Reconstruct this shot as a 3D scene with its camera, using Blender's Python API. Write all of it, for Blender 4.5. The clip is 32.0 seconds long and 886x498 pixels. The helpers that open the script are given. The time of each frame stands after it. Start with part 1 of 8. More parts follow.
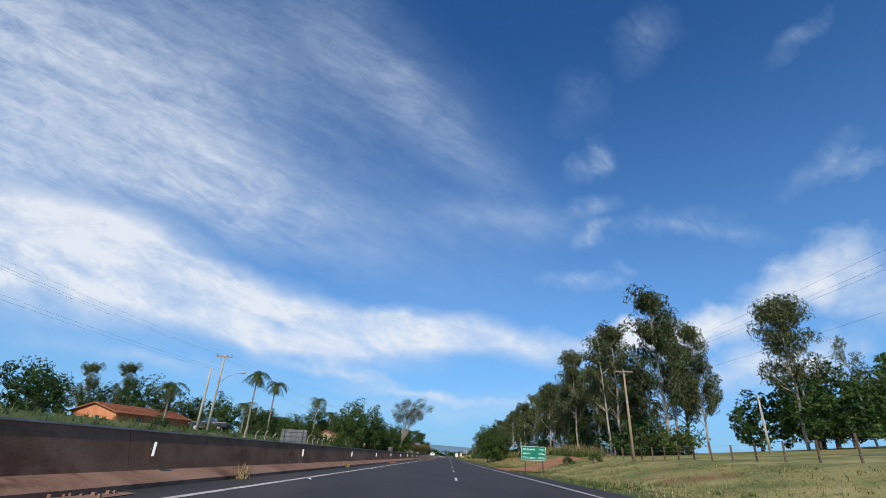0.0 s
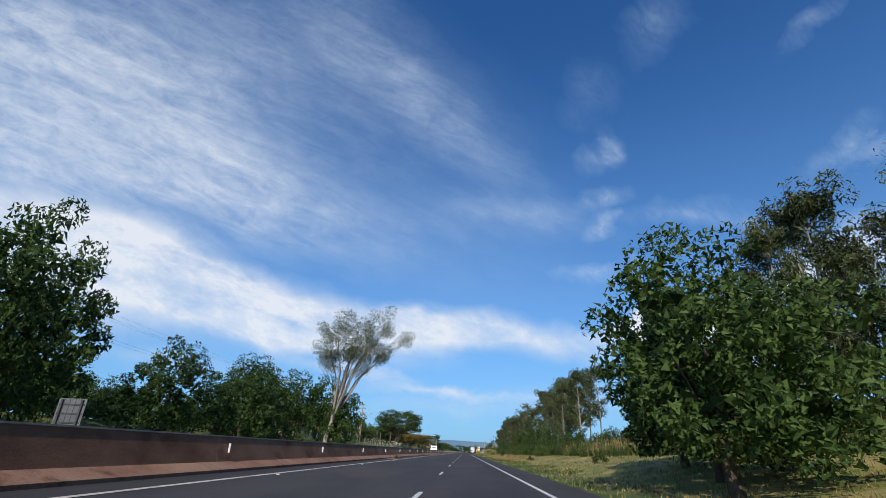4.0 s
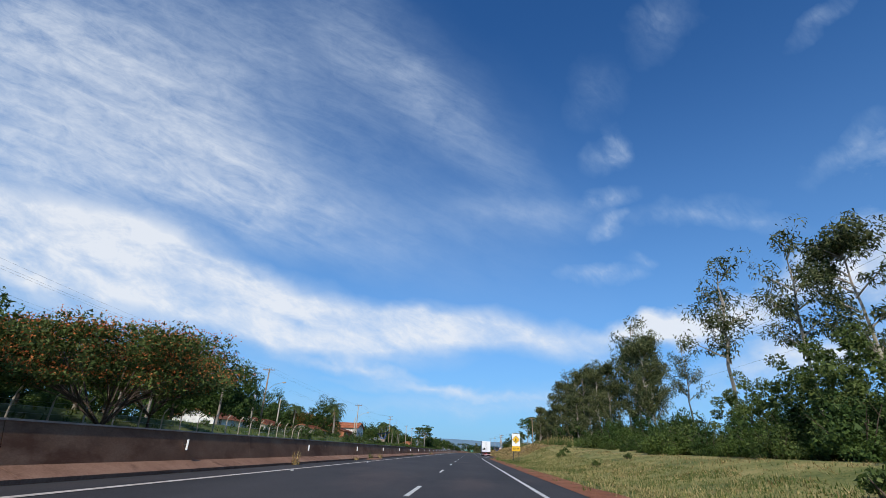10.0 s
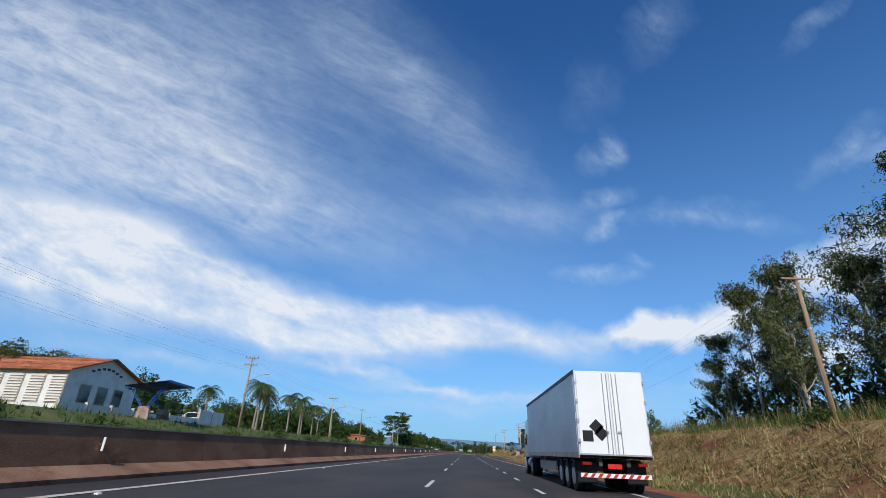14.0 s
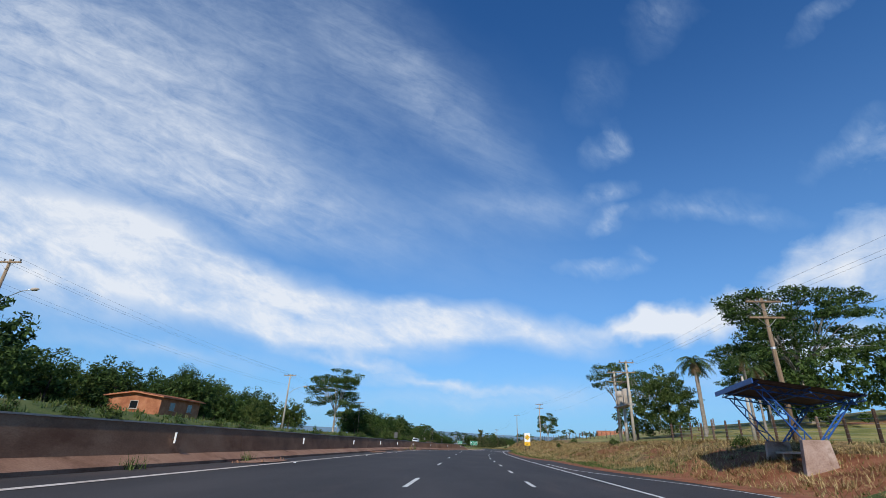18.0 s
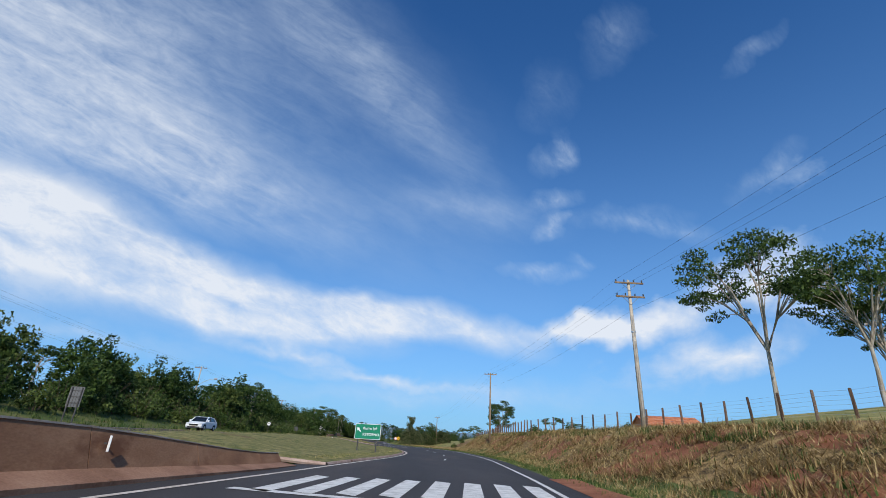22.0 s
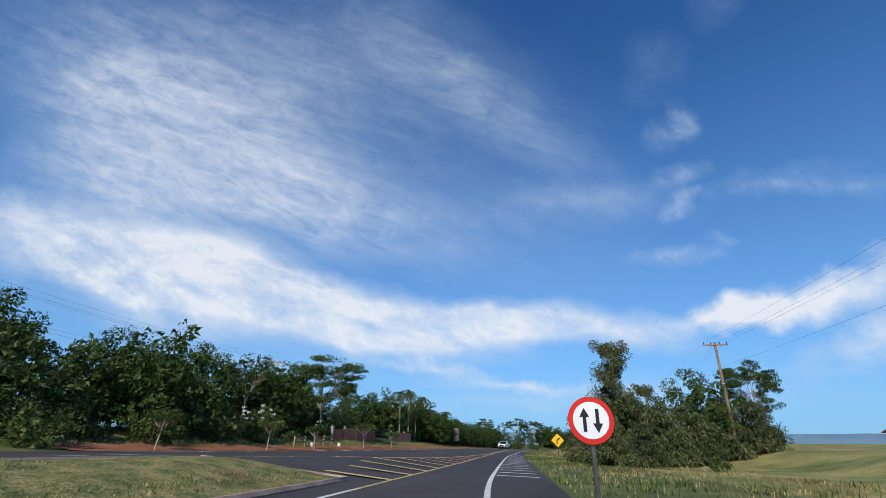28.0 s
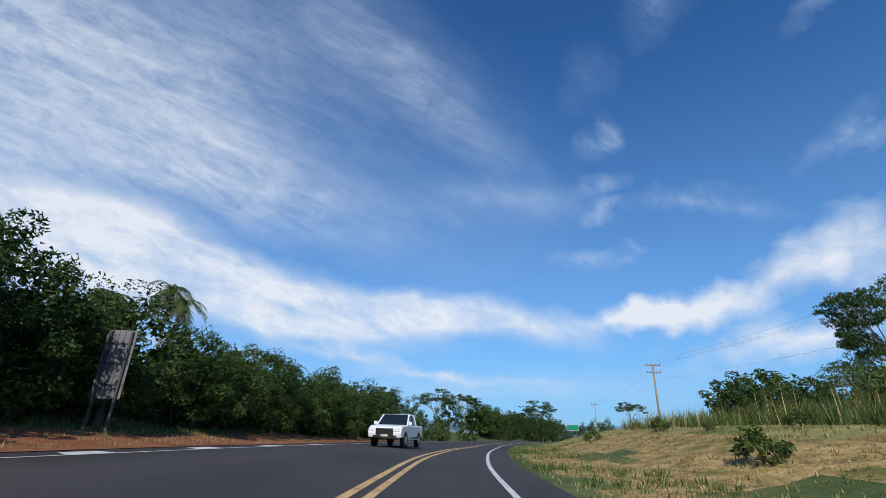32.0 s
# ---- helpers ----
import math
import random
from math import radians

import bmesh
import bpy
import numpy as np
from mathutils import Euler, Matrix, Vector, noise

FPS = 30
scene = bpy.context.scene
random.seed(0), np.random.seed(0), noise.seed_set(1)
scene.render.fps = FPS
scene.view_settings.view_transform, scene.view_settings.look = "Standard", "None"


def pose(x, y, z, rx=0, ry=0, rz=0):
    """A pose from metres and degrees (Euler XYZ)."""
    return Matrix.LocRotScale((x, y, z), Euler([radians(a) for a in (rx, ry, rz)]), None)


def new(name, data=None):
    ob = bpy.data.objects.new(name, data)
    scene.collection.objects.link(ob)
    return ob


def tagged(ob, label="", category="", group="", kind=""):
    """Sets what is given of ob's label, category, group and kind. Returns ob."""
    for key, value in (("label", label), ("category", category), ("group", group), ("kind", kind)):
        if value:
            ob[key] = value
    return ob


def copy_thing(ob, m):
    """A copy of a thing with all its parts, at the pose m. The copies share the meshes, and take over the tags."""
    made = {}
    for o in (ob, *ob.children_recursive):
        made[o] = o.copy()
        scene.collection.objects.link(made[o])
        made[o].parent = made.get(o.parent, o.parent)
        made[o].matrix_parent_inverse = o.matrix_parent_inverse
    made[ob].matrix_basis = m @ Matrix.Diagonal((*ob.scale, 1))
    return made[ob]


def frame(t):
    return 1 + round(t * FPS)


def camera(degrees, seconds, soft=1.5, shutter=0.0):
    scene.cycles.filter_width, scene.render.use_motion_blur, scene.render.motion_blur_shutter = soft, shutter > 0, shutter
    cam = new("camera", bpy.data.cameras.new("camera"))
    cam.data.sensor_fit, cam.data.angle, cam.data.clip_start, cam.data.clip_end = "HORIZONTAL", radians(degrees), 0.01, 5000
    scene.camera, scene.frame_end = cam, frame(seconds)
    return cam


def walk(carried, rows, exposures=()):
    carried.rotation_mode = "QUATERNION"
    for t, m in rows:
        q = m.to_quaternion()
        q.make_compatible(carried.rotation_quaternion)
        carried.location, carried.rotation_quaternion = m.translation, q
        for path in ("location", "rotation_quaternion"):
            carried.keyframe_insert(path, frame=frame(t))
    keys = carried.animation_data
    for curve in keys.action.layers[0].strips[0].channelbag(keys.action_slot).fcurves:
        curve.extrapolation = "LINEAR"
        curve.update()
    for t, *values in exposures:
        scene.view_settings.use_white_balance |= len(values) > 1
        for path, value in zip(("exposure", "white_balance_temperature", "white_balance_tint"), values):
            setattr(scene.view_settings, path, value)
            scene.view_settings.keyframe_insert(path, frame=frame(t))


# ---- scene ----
# Camera: seconds, x, y, yaw, pitch, roll; the eye rides 1.2 m over the asphalt.
cam = camera(88.0, 32.0, soft=0.5, shutter=0.0)
PATH = [
    (0.0, 0.00, 0.00, 1.80, 24.29, -2.70),
    (0.5, 0.34, 15.38, 1.56, 24.27, -2.76),
    (1.0, 0.71, 30.20, 1.53, 24.30, -2.82),
    (1.5, 1.07, 44.99, 1.86, 24.16, -2.84),
    (2.0, 1.37, 60.28, 2.39, 24.01, -2.80),
    (2.5, 1.56, 76.01, 3.06, 23.82, -2.60),
    (3.0, 1.66, 92.10, 3.17, 23.71, -2.18),
    (3.5, 1.75, 108.51, 3.20, 23.78, -1.78),
    (4.0, 1.82, 125.18, 3.27, 23.76, -1.91),
    (4.5, 1.88, 142.12, 3.31, 23.76, -2.03),
    (5.0, 1.93, 159.34, 3.34, 23.75, -2.15),
    (5.5, 1.95, 176.72, 3.41, 23.66, -2.28),
    (6.0, 2.00, 194.12, 3.13, 23.69, -2.40),
    (6.5, 2.10, 211.45, 3.16, 23.75, -2.10),
    (7.0, 2.20, 228.63, 3.20, 23.72, -1.90),
    (7.5, 2.31, 245.39, 3.22, 23.75, -1.80),
    (8.0, 2.42, 261.46, 3.39, 23.83, -1.84),
    (8.5, 2.47, 277.19, 3.53, 23.79, -1.78),
    (9.0, 2.46, 292.94, 3.68, 23.87, -2.02),
    (9.5, 2.37, 309.07, 3.88, 23.81, -2.26),
    (10.0, 2.21, 325.95, 3.97, 23.68, -2.30),
    (10.5, 2.06, 342.98, 3.93, 23.72, -2.30),
    (11.0, 1.94, 359.51, 3.95, 23.77, -2.40),
    (11.5, 1.87, 375.86, 3.98, 23.80, -2.30),
    (12.0, 1.84, 392.30, 3.84, 23.74, -2.30),
    (12.5, 1.85, 409.03, 3.75, 23.59, -2.46),
    (13.0, 1.85, 426.22, 3.57, 23.68, -2.28),
    (13.5, 1.85, 443.92, 3.56, 23.80, -2.14),
    (14.0, 1.87, 462.18, 3.50, 23.75, -2.24),
    (14.5, 1.90, 480.37, 3.69, 23.83, -2.68),
    (15.0, 1.93, 497.84, 3.71, 23.85, -2.46),
    (15.5, 1.97, 514.61, 3.69, 23.73, -2.24),
    (16.0, 2.04, 530.68, 3.64, 23.52, -2.02),
    (16.5, 2.14, 546.19, 3.52, 23.21, -1.80),
    (17.0, 2.23, 561.33, 3.85, 23.27, -1.92),
    (17.5, 2.27, 576.09, 4.02, 23.26, -2.16),
    (18.0, 2.32, 590.48, 3.82, 23.00, -2.32),
    (18.5, 2.44, 604.73, 3.30, 22.89, -2.52),
    (19.0, 2.68, 619.04, 2.60, 22.82, -2.72),
    (19.5, 3.06, 633.32, 2.01, 22.82, -2.66),
    (20.0, 3.51, 647.48, 1.63, 22.98, -2.60),
    (20.5, 4.02, 661.33, 1.16, 22.96, -2.38),
    (21.0, 4.69, 674.69, -0.01, 22.95, -2.93),
    (21.5, 5.68, 687.70, -1.93, 22.86, -3.25),
    (22.0, 7.02, 700.51, -3.33, 22.89, -3.18),
    (22.5, 8.55, 713.00, -4.01, 23.21, -3.30),
    (23.0, 10.12, 725.01, -4.26, 23.46, -3.22),
    (23.5, 11.62, 736.80, -3.71, 23.34, -3.38),
    (24.0, 12.89, 748.59, -2.14, 23.42, -2.93),
    (24.5, 13.70, 760.20, 0.50, 23.68, -2.22),
    (25.0, 13.81, 771.40, 4.38, 23.83, -1.89),
    (25.5, 13.14, 782.60, 8.25, 23.93, -2.05),
    (26.0, 11.75, 794.23, 11.24, 24.37, -1.48),
    (26.5, 9.83, 806.23, 13.21, 24.12, -1.00),
    (27.0, 7.71, 818.62, 12.94, 23.44, -1.03),
    (27.5, 5.66, 831.24, 12.64, 23.12, -1.06),
    (28.0, 3.72, 843.89, 12.37, 23.09, -1.08),
    (28.5, 1.89, 856.33, 12.11, 23.48, -1.11),
    (29.0, 0.33, 868.32, 10.32, 23.38, -1.95),
    (29.5, -0.87, 880.06, 8.37, 23.54, -2.61),
    (30.0, -1.76, 891.72, 6.72, 23.23, -2.10),
    (30.5, -2.43, 903.46, 5.70, 22.80, -1.66),
    (31.0, -2.97, 915.41, 4.95, 22.54, -1.65),
    (31.5, -3.33, 927.78, 3.67, 22.36, -1.71),
    (32.0, -3.50, 940.75, 2.82, 22.00, -1.85),
]
walk(cam, [(t, pose(x, y, 1.2, 90 + pitch, 0, yaw) @ pose(0, 0, 0, 0, 0, -roll)) for t, x, y, yaw, pitch, roll in PATH])

# ---- sky, sun ----
SUN_EL, SUN_AZ = radians(36), radians(5)
world = bpy.data.worlds.new("sky")
scene.world = world
world.use_nodes = True


def sky_nodes():
    nt = world.node_tree
    nt.nodes.clear()
    N, L = nt.nodes.new, nt.links.new
    out, bg = N("ShaderNodeOutputWorld"), N("ShaderNodeBackground")
    sky = N("ShaderNodeTexSky")
    sky.sky_type, sky.sun_disc = "NISHITA", False
    sky.sun_elevation, sky.sun_rotation = SUN_EL, math.pi + SUN_AZ
    sky.air_density, sky.dust_density, sky.ozone_density = 1.0, 0.6, 3.0
    coord = N("ShaderNodeTexCoord")

    def math_node(op, a, b=None, c=None, clamp=False):
        n = N("ShaderNodeMath")
        n.operation, n.use_clamp = op, clamp
        for i, v in enumerate((a, b, c)):
            if v is None:
                continue
            if isinstance(v, (int, float)):
                n.inputs[i].default_value = v
            else:
                L(v, n.inputs[i])
        return n.outputs[0]

    # flat chart of the sky ahead: x to the right, y up, both tangents
    ref = (pose(0, 0, 0, 90 + 23.7, 0, 4.05) @ pose(0, 0, 0, 0, 0, 1.4)).to_3x3()

    def dot(axis):
        n = N("ShaderNodeVectorMath")
        n.operation = "DOT_PRODUCT"
        L(coord.outputs["Generated"], n.inputs[0])
        n.inputs[1].default_value = axis
        return n.outputs["Value"]

    ahead = math_node("MAXIMUM", dot(-ref.col[2]), 0.12)
    u = math_node("DIVIDE", dot(ref.col[0]), ahead)
    v = math_node("DIVIDE", dot(ref.col[1]), ahead)
    chart = N("ShaderNodeCombineXYZ")
    L(u, chart.inputs[0]), L(v, chart.inputs[1])

    def noise_tex(scale, detail, rough, stretch=(1, 1, 1), turn=0.0, distort=0.0, shift=0.0):
        m = N("ShaderNodeMapping")
        m.vector_type = "TEXTURE"
        m.inputs["Location"].default_value = (shift, shift * 0.7, shift)
        m.inputs["Rotation"].default_value = (0, 0, turn)
        m.inputs["Scale"].default_value = stretch
        L(chart.outputs[0], m.inputs[0])
        n = N("ShaderNodeTexNoise")
        n.inputs["Scale"].default_value, n.inputs["Detail"].default_value = scale, detail
        n.inputs["Roughness"].default_value, n.inputs["Distortion"].default_value = rough, distort
        L(m.outputs[0], n.inputs["Vector"])
        return n.outputs["Fac"]

    # warp the chart so that the cloud masses have torn edges
    def warped(scale, ax, ay, detail):
        n, sub, mad = N("ShaderNodeTexNoise"), N("ShaderNodeVectorMath"), N("ShaderNodeVectorMath")
        n.inputs["Scale"].default_value, n.inputs["Detail"].default_value = scale, detail
        L(chart.outputs[0], n.inputs["Vector"])
        sub.operation, mad.operation = "SUBTRACT", "MULTIPLY_ADD"
        L(n.outputs["Color"], sub.inputs[0])
        sub.inputs[1].default_value = (0.5, 0.5, 0.5)
        L(sub.outputs[0], mad.inputs[0])
        mad.inputs[1].default_value = (ax, ay, 0)
        L(chart.outputs[0], mad.inputs[2])
        return mad.outputs[0]

    wide, torn = warped(3.0, 0.26, 0.15, 6.0), warped(11.0, 0.11, 0.08, 6.0)

    def masses(rows, warp):
        total = None
        for px, py, sx, sy, turn, weight in rows:
            m = N("ShaderNodeMapping")
            m.vector_type = "TEXTURE"
            m.inputs["Location"].default_value = ((px - 784) / 812, (441 - py) / 812, 0)
            m.inputs["Rotation"].default_value = (0, 0, radians(turn))
            m.inputs["Scale"].default_value = (sx / 812, sy / 812, 1)
            L(warp, m.inputs[0])
            g = N("ShaderNodeTexGradient")
            g.gradient_type = "SPHERICAL"
            L(m.outputs[0], g.inputs[0])
            total = math_node("MULTIPLY", g.outputs["Fac"], weight) if total is None else math_node("MULTIPLY_ADD", g.outputs["Fac"], weight, total)
        return total

    # x, y (hundredths of the chart), half sizes, turn, weight
    band = masses([(-60, 385, 360, 105, -12, 1.5), (230, 450, 330, 95, -19, 1.5), (450, 540, 300, 75, -15, 1.45), (690, 575, 240, 48, -8, 1.35),
                   (900, 588, 250, 46, -8, 1.45), (600, 600, 300, 46, -6, 1.0), (60, 480, 330, 120, -15, 0.8), (330, 560, 300, 70, -12, 0.7)], wide)
    veil = masses([(60, 60, 460, 240, -20, 0.80), (260, 250, 440, 180, -24, 1.0), (480, 350, 330, 110, -22, 0.75), (40, 270, 360, 120, -10, 0.8),
                   (430, 110, 380, 150, -30, 0.42), (760, 200, 380, 70, -38, 0.45), (640, 60, 420, 110, -38, 0.3), (900, 380, 260, 60, -4, 0.3)], wide)
    sheet = masses([(520, 190, 600, 320, -28, 0.5), (150, 260, 380, 230, -14, 0.7), (760, 420, 420, 130, -20, 0.35)], wide)
    heap = masses([(1120, 588, 150, 42, 4, 1.2), (1250, 566, 170, 50, 8, 1.3), (1400, 510, 170, 90, 30, 1.0), (1540, 420, 170, 110, 30, 1.0), (1350, 650, 340, 80, 8, 0.75),
                   (1560, 250, 160, 60, 40, 0.6), (1480, 610, 200, 60, 10, 0.8), (1640, 500, 200, 100, 10, 0.9)], torn)
    puffs = masses([(1070, 270, 60, 34, 40, 0.5), (1082, 250, 26, 40, 10, 0.4), (1075, 350, 60, 26, 25, 0.6), (1078, 398, 40, 26, 40, 0.95), (1068, 480, 84, 20, -4, 0.8), (1135, 462, 34, 16, 0, 0.5),
                    (1165, 40, 90, 60, 60, 0.36), (1050, 160, 80, 60, 60, 0.22), (1220, 365, 150, 28, 8, 0.42), (930, 375, 130, 30, -5, 0.34), (1450, 20, 90, 26, 40, 0.4), (1330, 380, 120, 26, -10, 0.4),
                    (1500, 250, 110, 40, 40, 0.5)], torn)
    low = masses([(640, 660, 170, 18, -8, 1.0), (780, 692, 220, 13, -4, 0.9), (1000, 700, 420, 30, 2, 0.4), (850, 720, 700, 30, 0, 0.4), (300, 640, 300, 30, -8, 0.6)], torn)
    streak = noise_tex(4.2, 8, 0.55, (1.0, 0.36, 1.0), radians(-21), 0.7)
    fine = noise_tex(12.0, 8, 0.6, (1.0, 0.6, 1.0), radians(-28), 0.5, 3.0)
    puffy = noise_tex(9.0, 8, 0.62, (1.0, 0.6, 1.0), radians(8), 0.3, 7.0)
    strand = noise_tex(5.5, 11, 0.66, (1.0, 0.20, 1.0), radians(-24), 1.1, 2.0)
    tuft = noise_tex(16.0, 10, 0.70, (1.0, 0.55, 1.0), radians(-18), 0.6, 9.0)
    wisp = noise_tex(17.0, 9, 0.68, (1.0, 0.55, 1.0), radians(-50), 0.8, 5.0)
    mixed = math_node("ADD", math_node("MULTIPLY", wisp, 0.45), math_node("MULTIPLY", fine, 0.55))
    grain = math_node("ADD", math_node("MULTIPLY", streak, 0.5), math_node("MULTIPLY", math_node("ADD", fine, tuft), 0.25))
    cirrus = math_node("ADD", math_node("MULTIPLY", streak, 0.35), math_node("MULTIPLY_ADD", strand, 0.35, math_node("MULTIPLY", tuft, 0.30)))

    def veiled(mass, tex, a, b):
        # density follows the mass, thinned by the streaks
        return math_node("MULTIPLY", math_node("MULTIPLY", mass, 1.0, clamp=True), math_node("MULTIPLY_ADD", tex, b, a, clamp=True))

    def heaped(mass, tex, edge, gain):
        return math_node("MULTIPLY", math_node("SUBTRACT", math_node("MULTIPLY_ADD", tex, 0.9, mass), edge), gain, clamp=True)

    total = veiled(band, grain, -0.42, 2.55)
    for cover in (veiled(veil, cirrus, -0.50, 2.15), veiled(sheet, cirrus, -0.12, 0.85), heaped(heap, puffy, 0.82, 1.2), veiled(puffs, mixed, -0.75, 2.5), veiled(low, grain, -0.5, 2.3)):
        inv = math_node("MULTIPLY", math_node("SUBTRACT", 1.0, total), math_node("SUBTRACT", 1.0, cover))
        total = math_node("SUBTRACT", 1.0, inv)
    total = math_node("MULTIPLY", total, 0.92)
    # a thin bright haze close to the horizon
    sep = N("ShaderNodeSeparateXYZ")
    L(coord.outputs["Generated"], sep.inputs[0])
    haze = math_node("MULTIPLY", math_node("POWER", math_node("SUBTRACT", 1.0, math_node("MULTIPLY", math_node("ABSOLUTE", sep.outputs[2]), 1.25), clamp=True), 1.95), 0.74)

    tint = N("ShaderNodeMix")
    tint.data_type, tint.blend_type = "RGBA", "MULTIPLY"
    tint.inputs[0].default_value = 1.0
    L(sky.outputs[0], tint.inputs[6])
    tint.inputs[7].default_value = SKY_TINT
    m1 = N("ShaderNodeMix")
    m1.data_type = "RGBA"
    L(haze, m1.inputs[0]), L(tint.outputs[2], m1.inputs[6])
    m1.inputs[7].default_value = HAZE_COLOUR
    m2 = N("ShaderNodeMix")
    m2.data_type = "RGBA"
    L(total, m2.inputs[0]), L(m1.outputs[2], m2.inputs[6])
    thick = N("ShaderNodeMix")
    thick.data_type = "RGBA"
    L(total, thick.inputs[0])
    thick.inputs[6].default_value, thick.inputs[7].default_value = THIN_COLOUR, CLOUD_COLOUR
    L(thick.outputs[2], m2.inputs[7])
    L(m2.outputs[2], bg.inputs[0])
    bg.inputs[1].default_value = 0.1
    L(bg.outputs[0], out.inputs[0])


SKY_TINT = (0.365, 0.86, 1.37, 1)
HAZE_COLOUR = (2.95, 5.45, 8.6, 1)
CLOUD_COLOUR = (8.5, 8.8, 9.3, 1)
THIN_COLOUR = (4.15, 5.95, 8.4, 1)
sky_nodes()
sun = new("sun", bpy.data.lights.new("sun", "SUN"))
sun.data.energy, sun.data.angle, sun.data.color = 4.0, radians(0.55), (1.0, 0.94, 0.84)
sun_dir = Vector((math.sin(SUN_AZ) * math.cos(SUN_EL), math.cos(SUN_AZ) * math.cos(SUN_EL), -math.sin(SUN_EL)))
sun.rotation_euler = sun_dir.to_track_quat("-Z", "Y").to_euler()
sun.location = (0, -50, 60)
scene.view_settings.exposure = 0.0

# ---- materials ----


def mat(name, stops, scale=3.0, detail=6.0, rough=0.85, fine=40.0, fine_amount=0.25, bump=0.3, metal=0.0, stretch=(1, 1, 1), vary=0.0, island=0.0, translucent=0.0,
        spots=None, spec=0.3, coords="Object"):
    """Noise-mottled surface. stops: colours from dark to light. vary: by object, island: by loose piece. spots: (colour, scale, edge) for stains."""
    m = bpy.data.materials.new(name)
    m.use_nodes = True
    nt = m.node_tree
    N, L = nt.nodes.new, nt.links.new
    bsdf = nt.nodes["Principled BSDF"]
    tc, mp = N("ShaderNodeTexCoord"), N("ShaderNodeMapping")
    L(tc.outputs[coords], mp.inputs[0])
    mp.inputs["Scale"].default_value = stretch
    n1, n2, ramp = N("ShaderNodeTexNoise"), N("ShaderNodeTexNoise"), N("ShaderNodeValToRGB")
    n1.inputs["Scale"].default_value, n1.inputs["Detail"].default_value, n1.inputs["Roughness"].default_value = scale, detail, 0.6
    n2.inputs["Scale"].default_value, n2.inputs["Detail"].default_value = fine, 3.0
    L(mp.outputs[0], n1.inputs["Vector"]), L(mp.outputs[0], n2.inputs["Vector"])
    blend = N("ShaderNodeMath")
    blend.operation = "MULTIPLY_ADD"
    L(n2.outputs["Fac"], blend.inputs[0])
    blend.inputs[1].default_value = fine_amount
    L(n1.outputs["Fac"], blend.inputs[2])
    sub = N("ShaderNodeMath")
    sub.operation = "SUBTRACT"
    L(blend.outputs[0], sub.inputs[0])
    sub.inputs[1].default_value = fine_amount * 0.5
    last = sub.outputs[0]
    for amount, node, key in ((vary, "ShaderNodeObjectInfo", "Random"), (island, "ShaderNodeNewGeometry", "Random Per Island")):
        if amount:
            o, a = N(node), N("ShaderNodeMath")
            a.operation = "MULTIPLY_ADD"
            L(o.outputs[key], a.inputs[0])
            a.inputs[1].default_value = amount
            L(last, a.inputs[2])
            b = N("ShaderNodeMath")
            b.operation = "SUBTRACT"
            L(a.outputs[0], b.inputs[0])
            b.inputs[1].default_value = amount * 0.5
            last = b.outputs[0]
    L(last, ramp.inputs[0])
    els = ramp.color_ramp.elements
    while len(els) < len(stops):
        els.new(0.5)
    for i, c in enumerate(stops):
        els[i].position = 0.3 + 0.4 * i / max(1, len(stops) - 1)
        els[i].color = (*c, 1)
    colour = ramp.outputs[0]
    if spots:
        c2, sc, edge = spots
        n3, r3, mx = N("ShaderNodeTexNoise"), N("ShaderNodeValToRGB"), N("ShaderNodeMix")
        n3.inputs["Scale"].default_value, n3.inputs["Detail"].default_value = sc, 7.0
        n3.inputs["Roughness"].default_value = 0.62
        L(mp.outputs[0], n3.inputs["Vector"]), L(n3.outputs["Fac"], r3.inputs[0])
        r3.color_ramp.elements[0].position, r3.color_ramp.elements[1].position = edge, edge + 0.12
        mx.data_type = "RGBA"
        L(r3.outputs[0], mx.inputs[0]), L(colour, mx.inputs[6])
        mx.inputs[7].default_value = (*c2, 1)
        colour = mx.outputs[2]
    L(colour, bsdf.inputs["Base Color"])
    bsdf.inputs["Roughness"].default_value, bsdf.inputs["Metallic"].default_value = rough, metal
    bsdf.inputs["Specular IOR Level"].default_value = spec
    if bump:
        bp = N("ShaderNodeBump")
        bp.inputs["Strength"].default_value, bp.inputs["Distance"].default_value = bump, 0.05
        L(sub.outputs[0], bp.inputs["Height"]), L(bp.outputs[0], bsdf.inputs["Normal"])
    if translucent:
        tr, ms = N("ShaderNodeBsdfTranslucent"), N("ShaderNodeMixShader")
        L(colour, tr.inputs[0]), L(bsdf.outputs[0], ms.inputs[1]), L(tr.outputs[0], ms.inputs[2])
        ms.inputs[0].default_value = translucent
        L(ms.outputs[0], nt.nodes["Material Output"].inputs[0])
    return m


def leaf_mat(name, dark, mid, light, vary=0.25):
    return mat(name, (dark, mid, light), scale=0.5, detail=3, rough=0.6, fine=6, fine_amount=0.2, bump=0, island=0.6, vary=vary, translucent=0.2, spec=0.16)


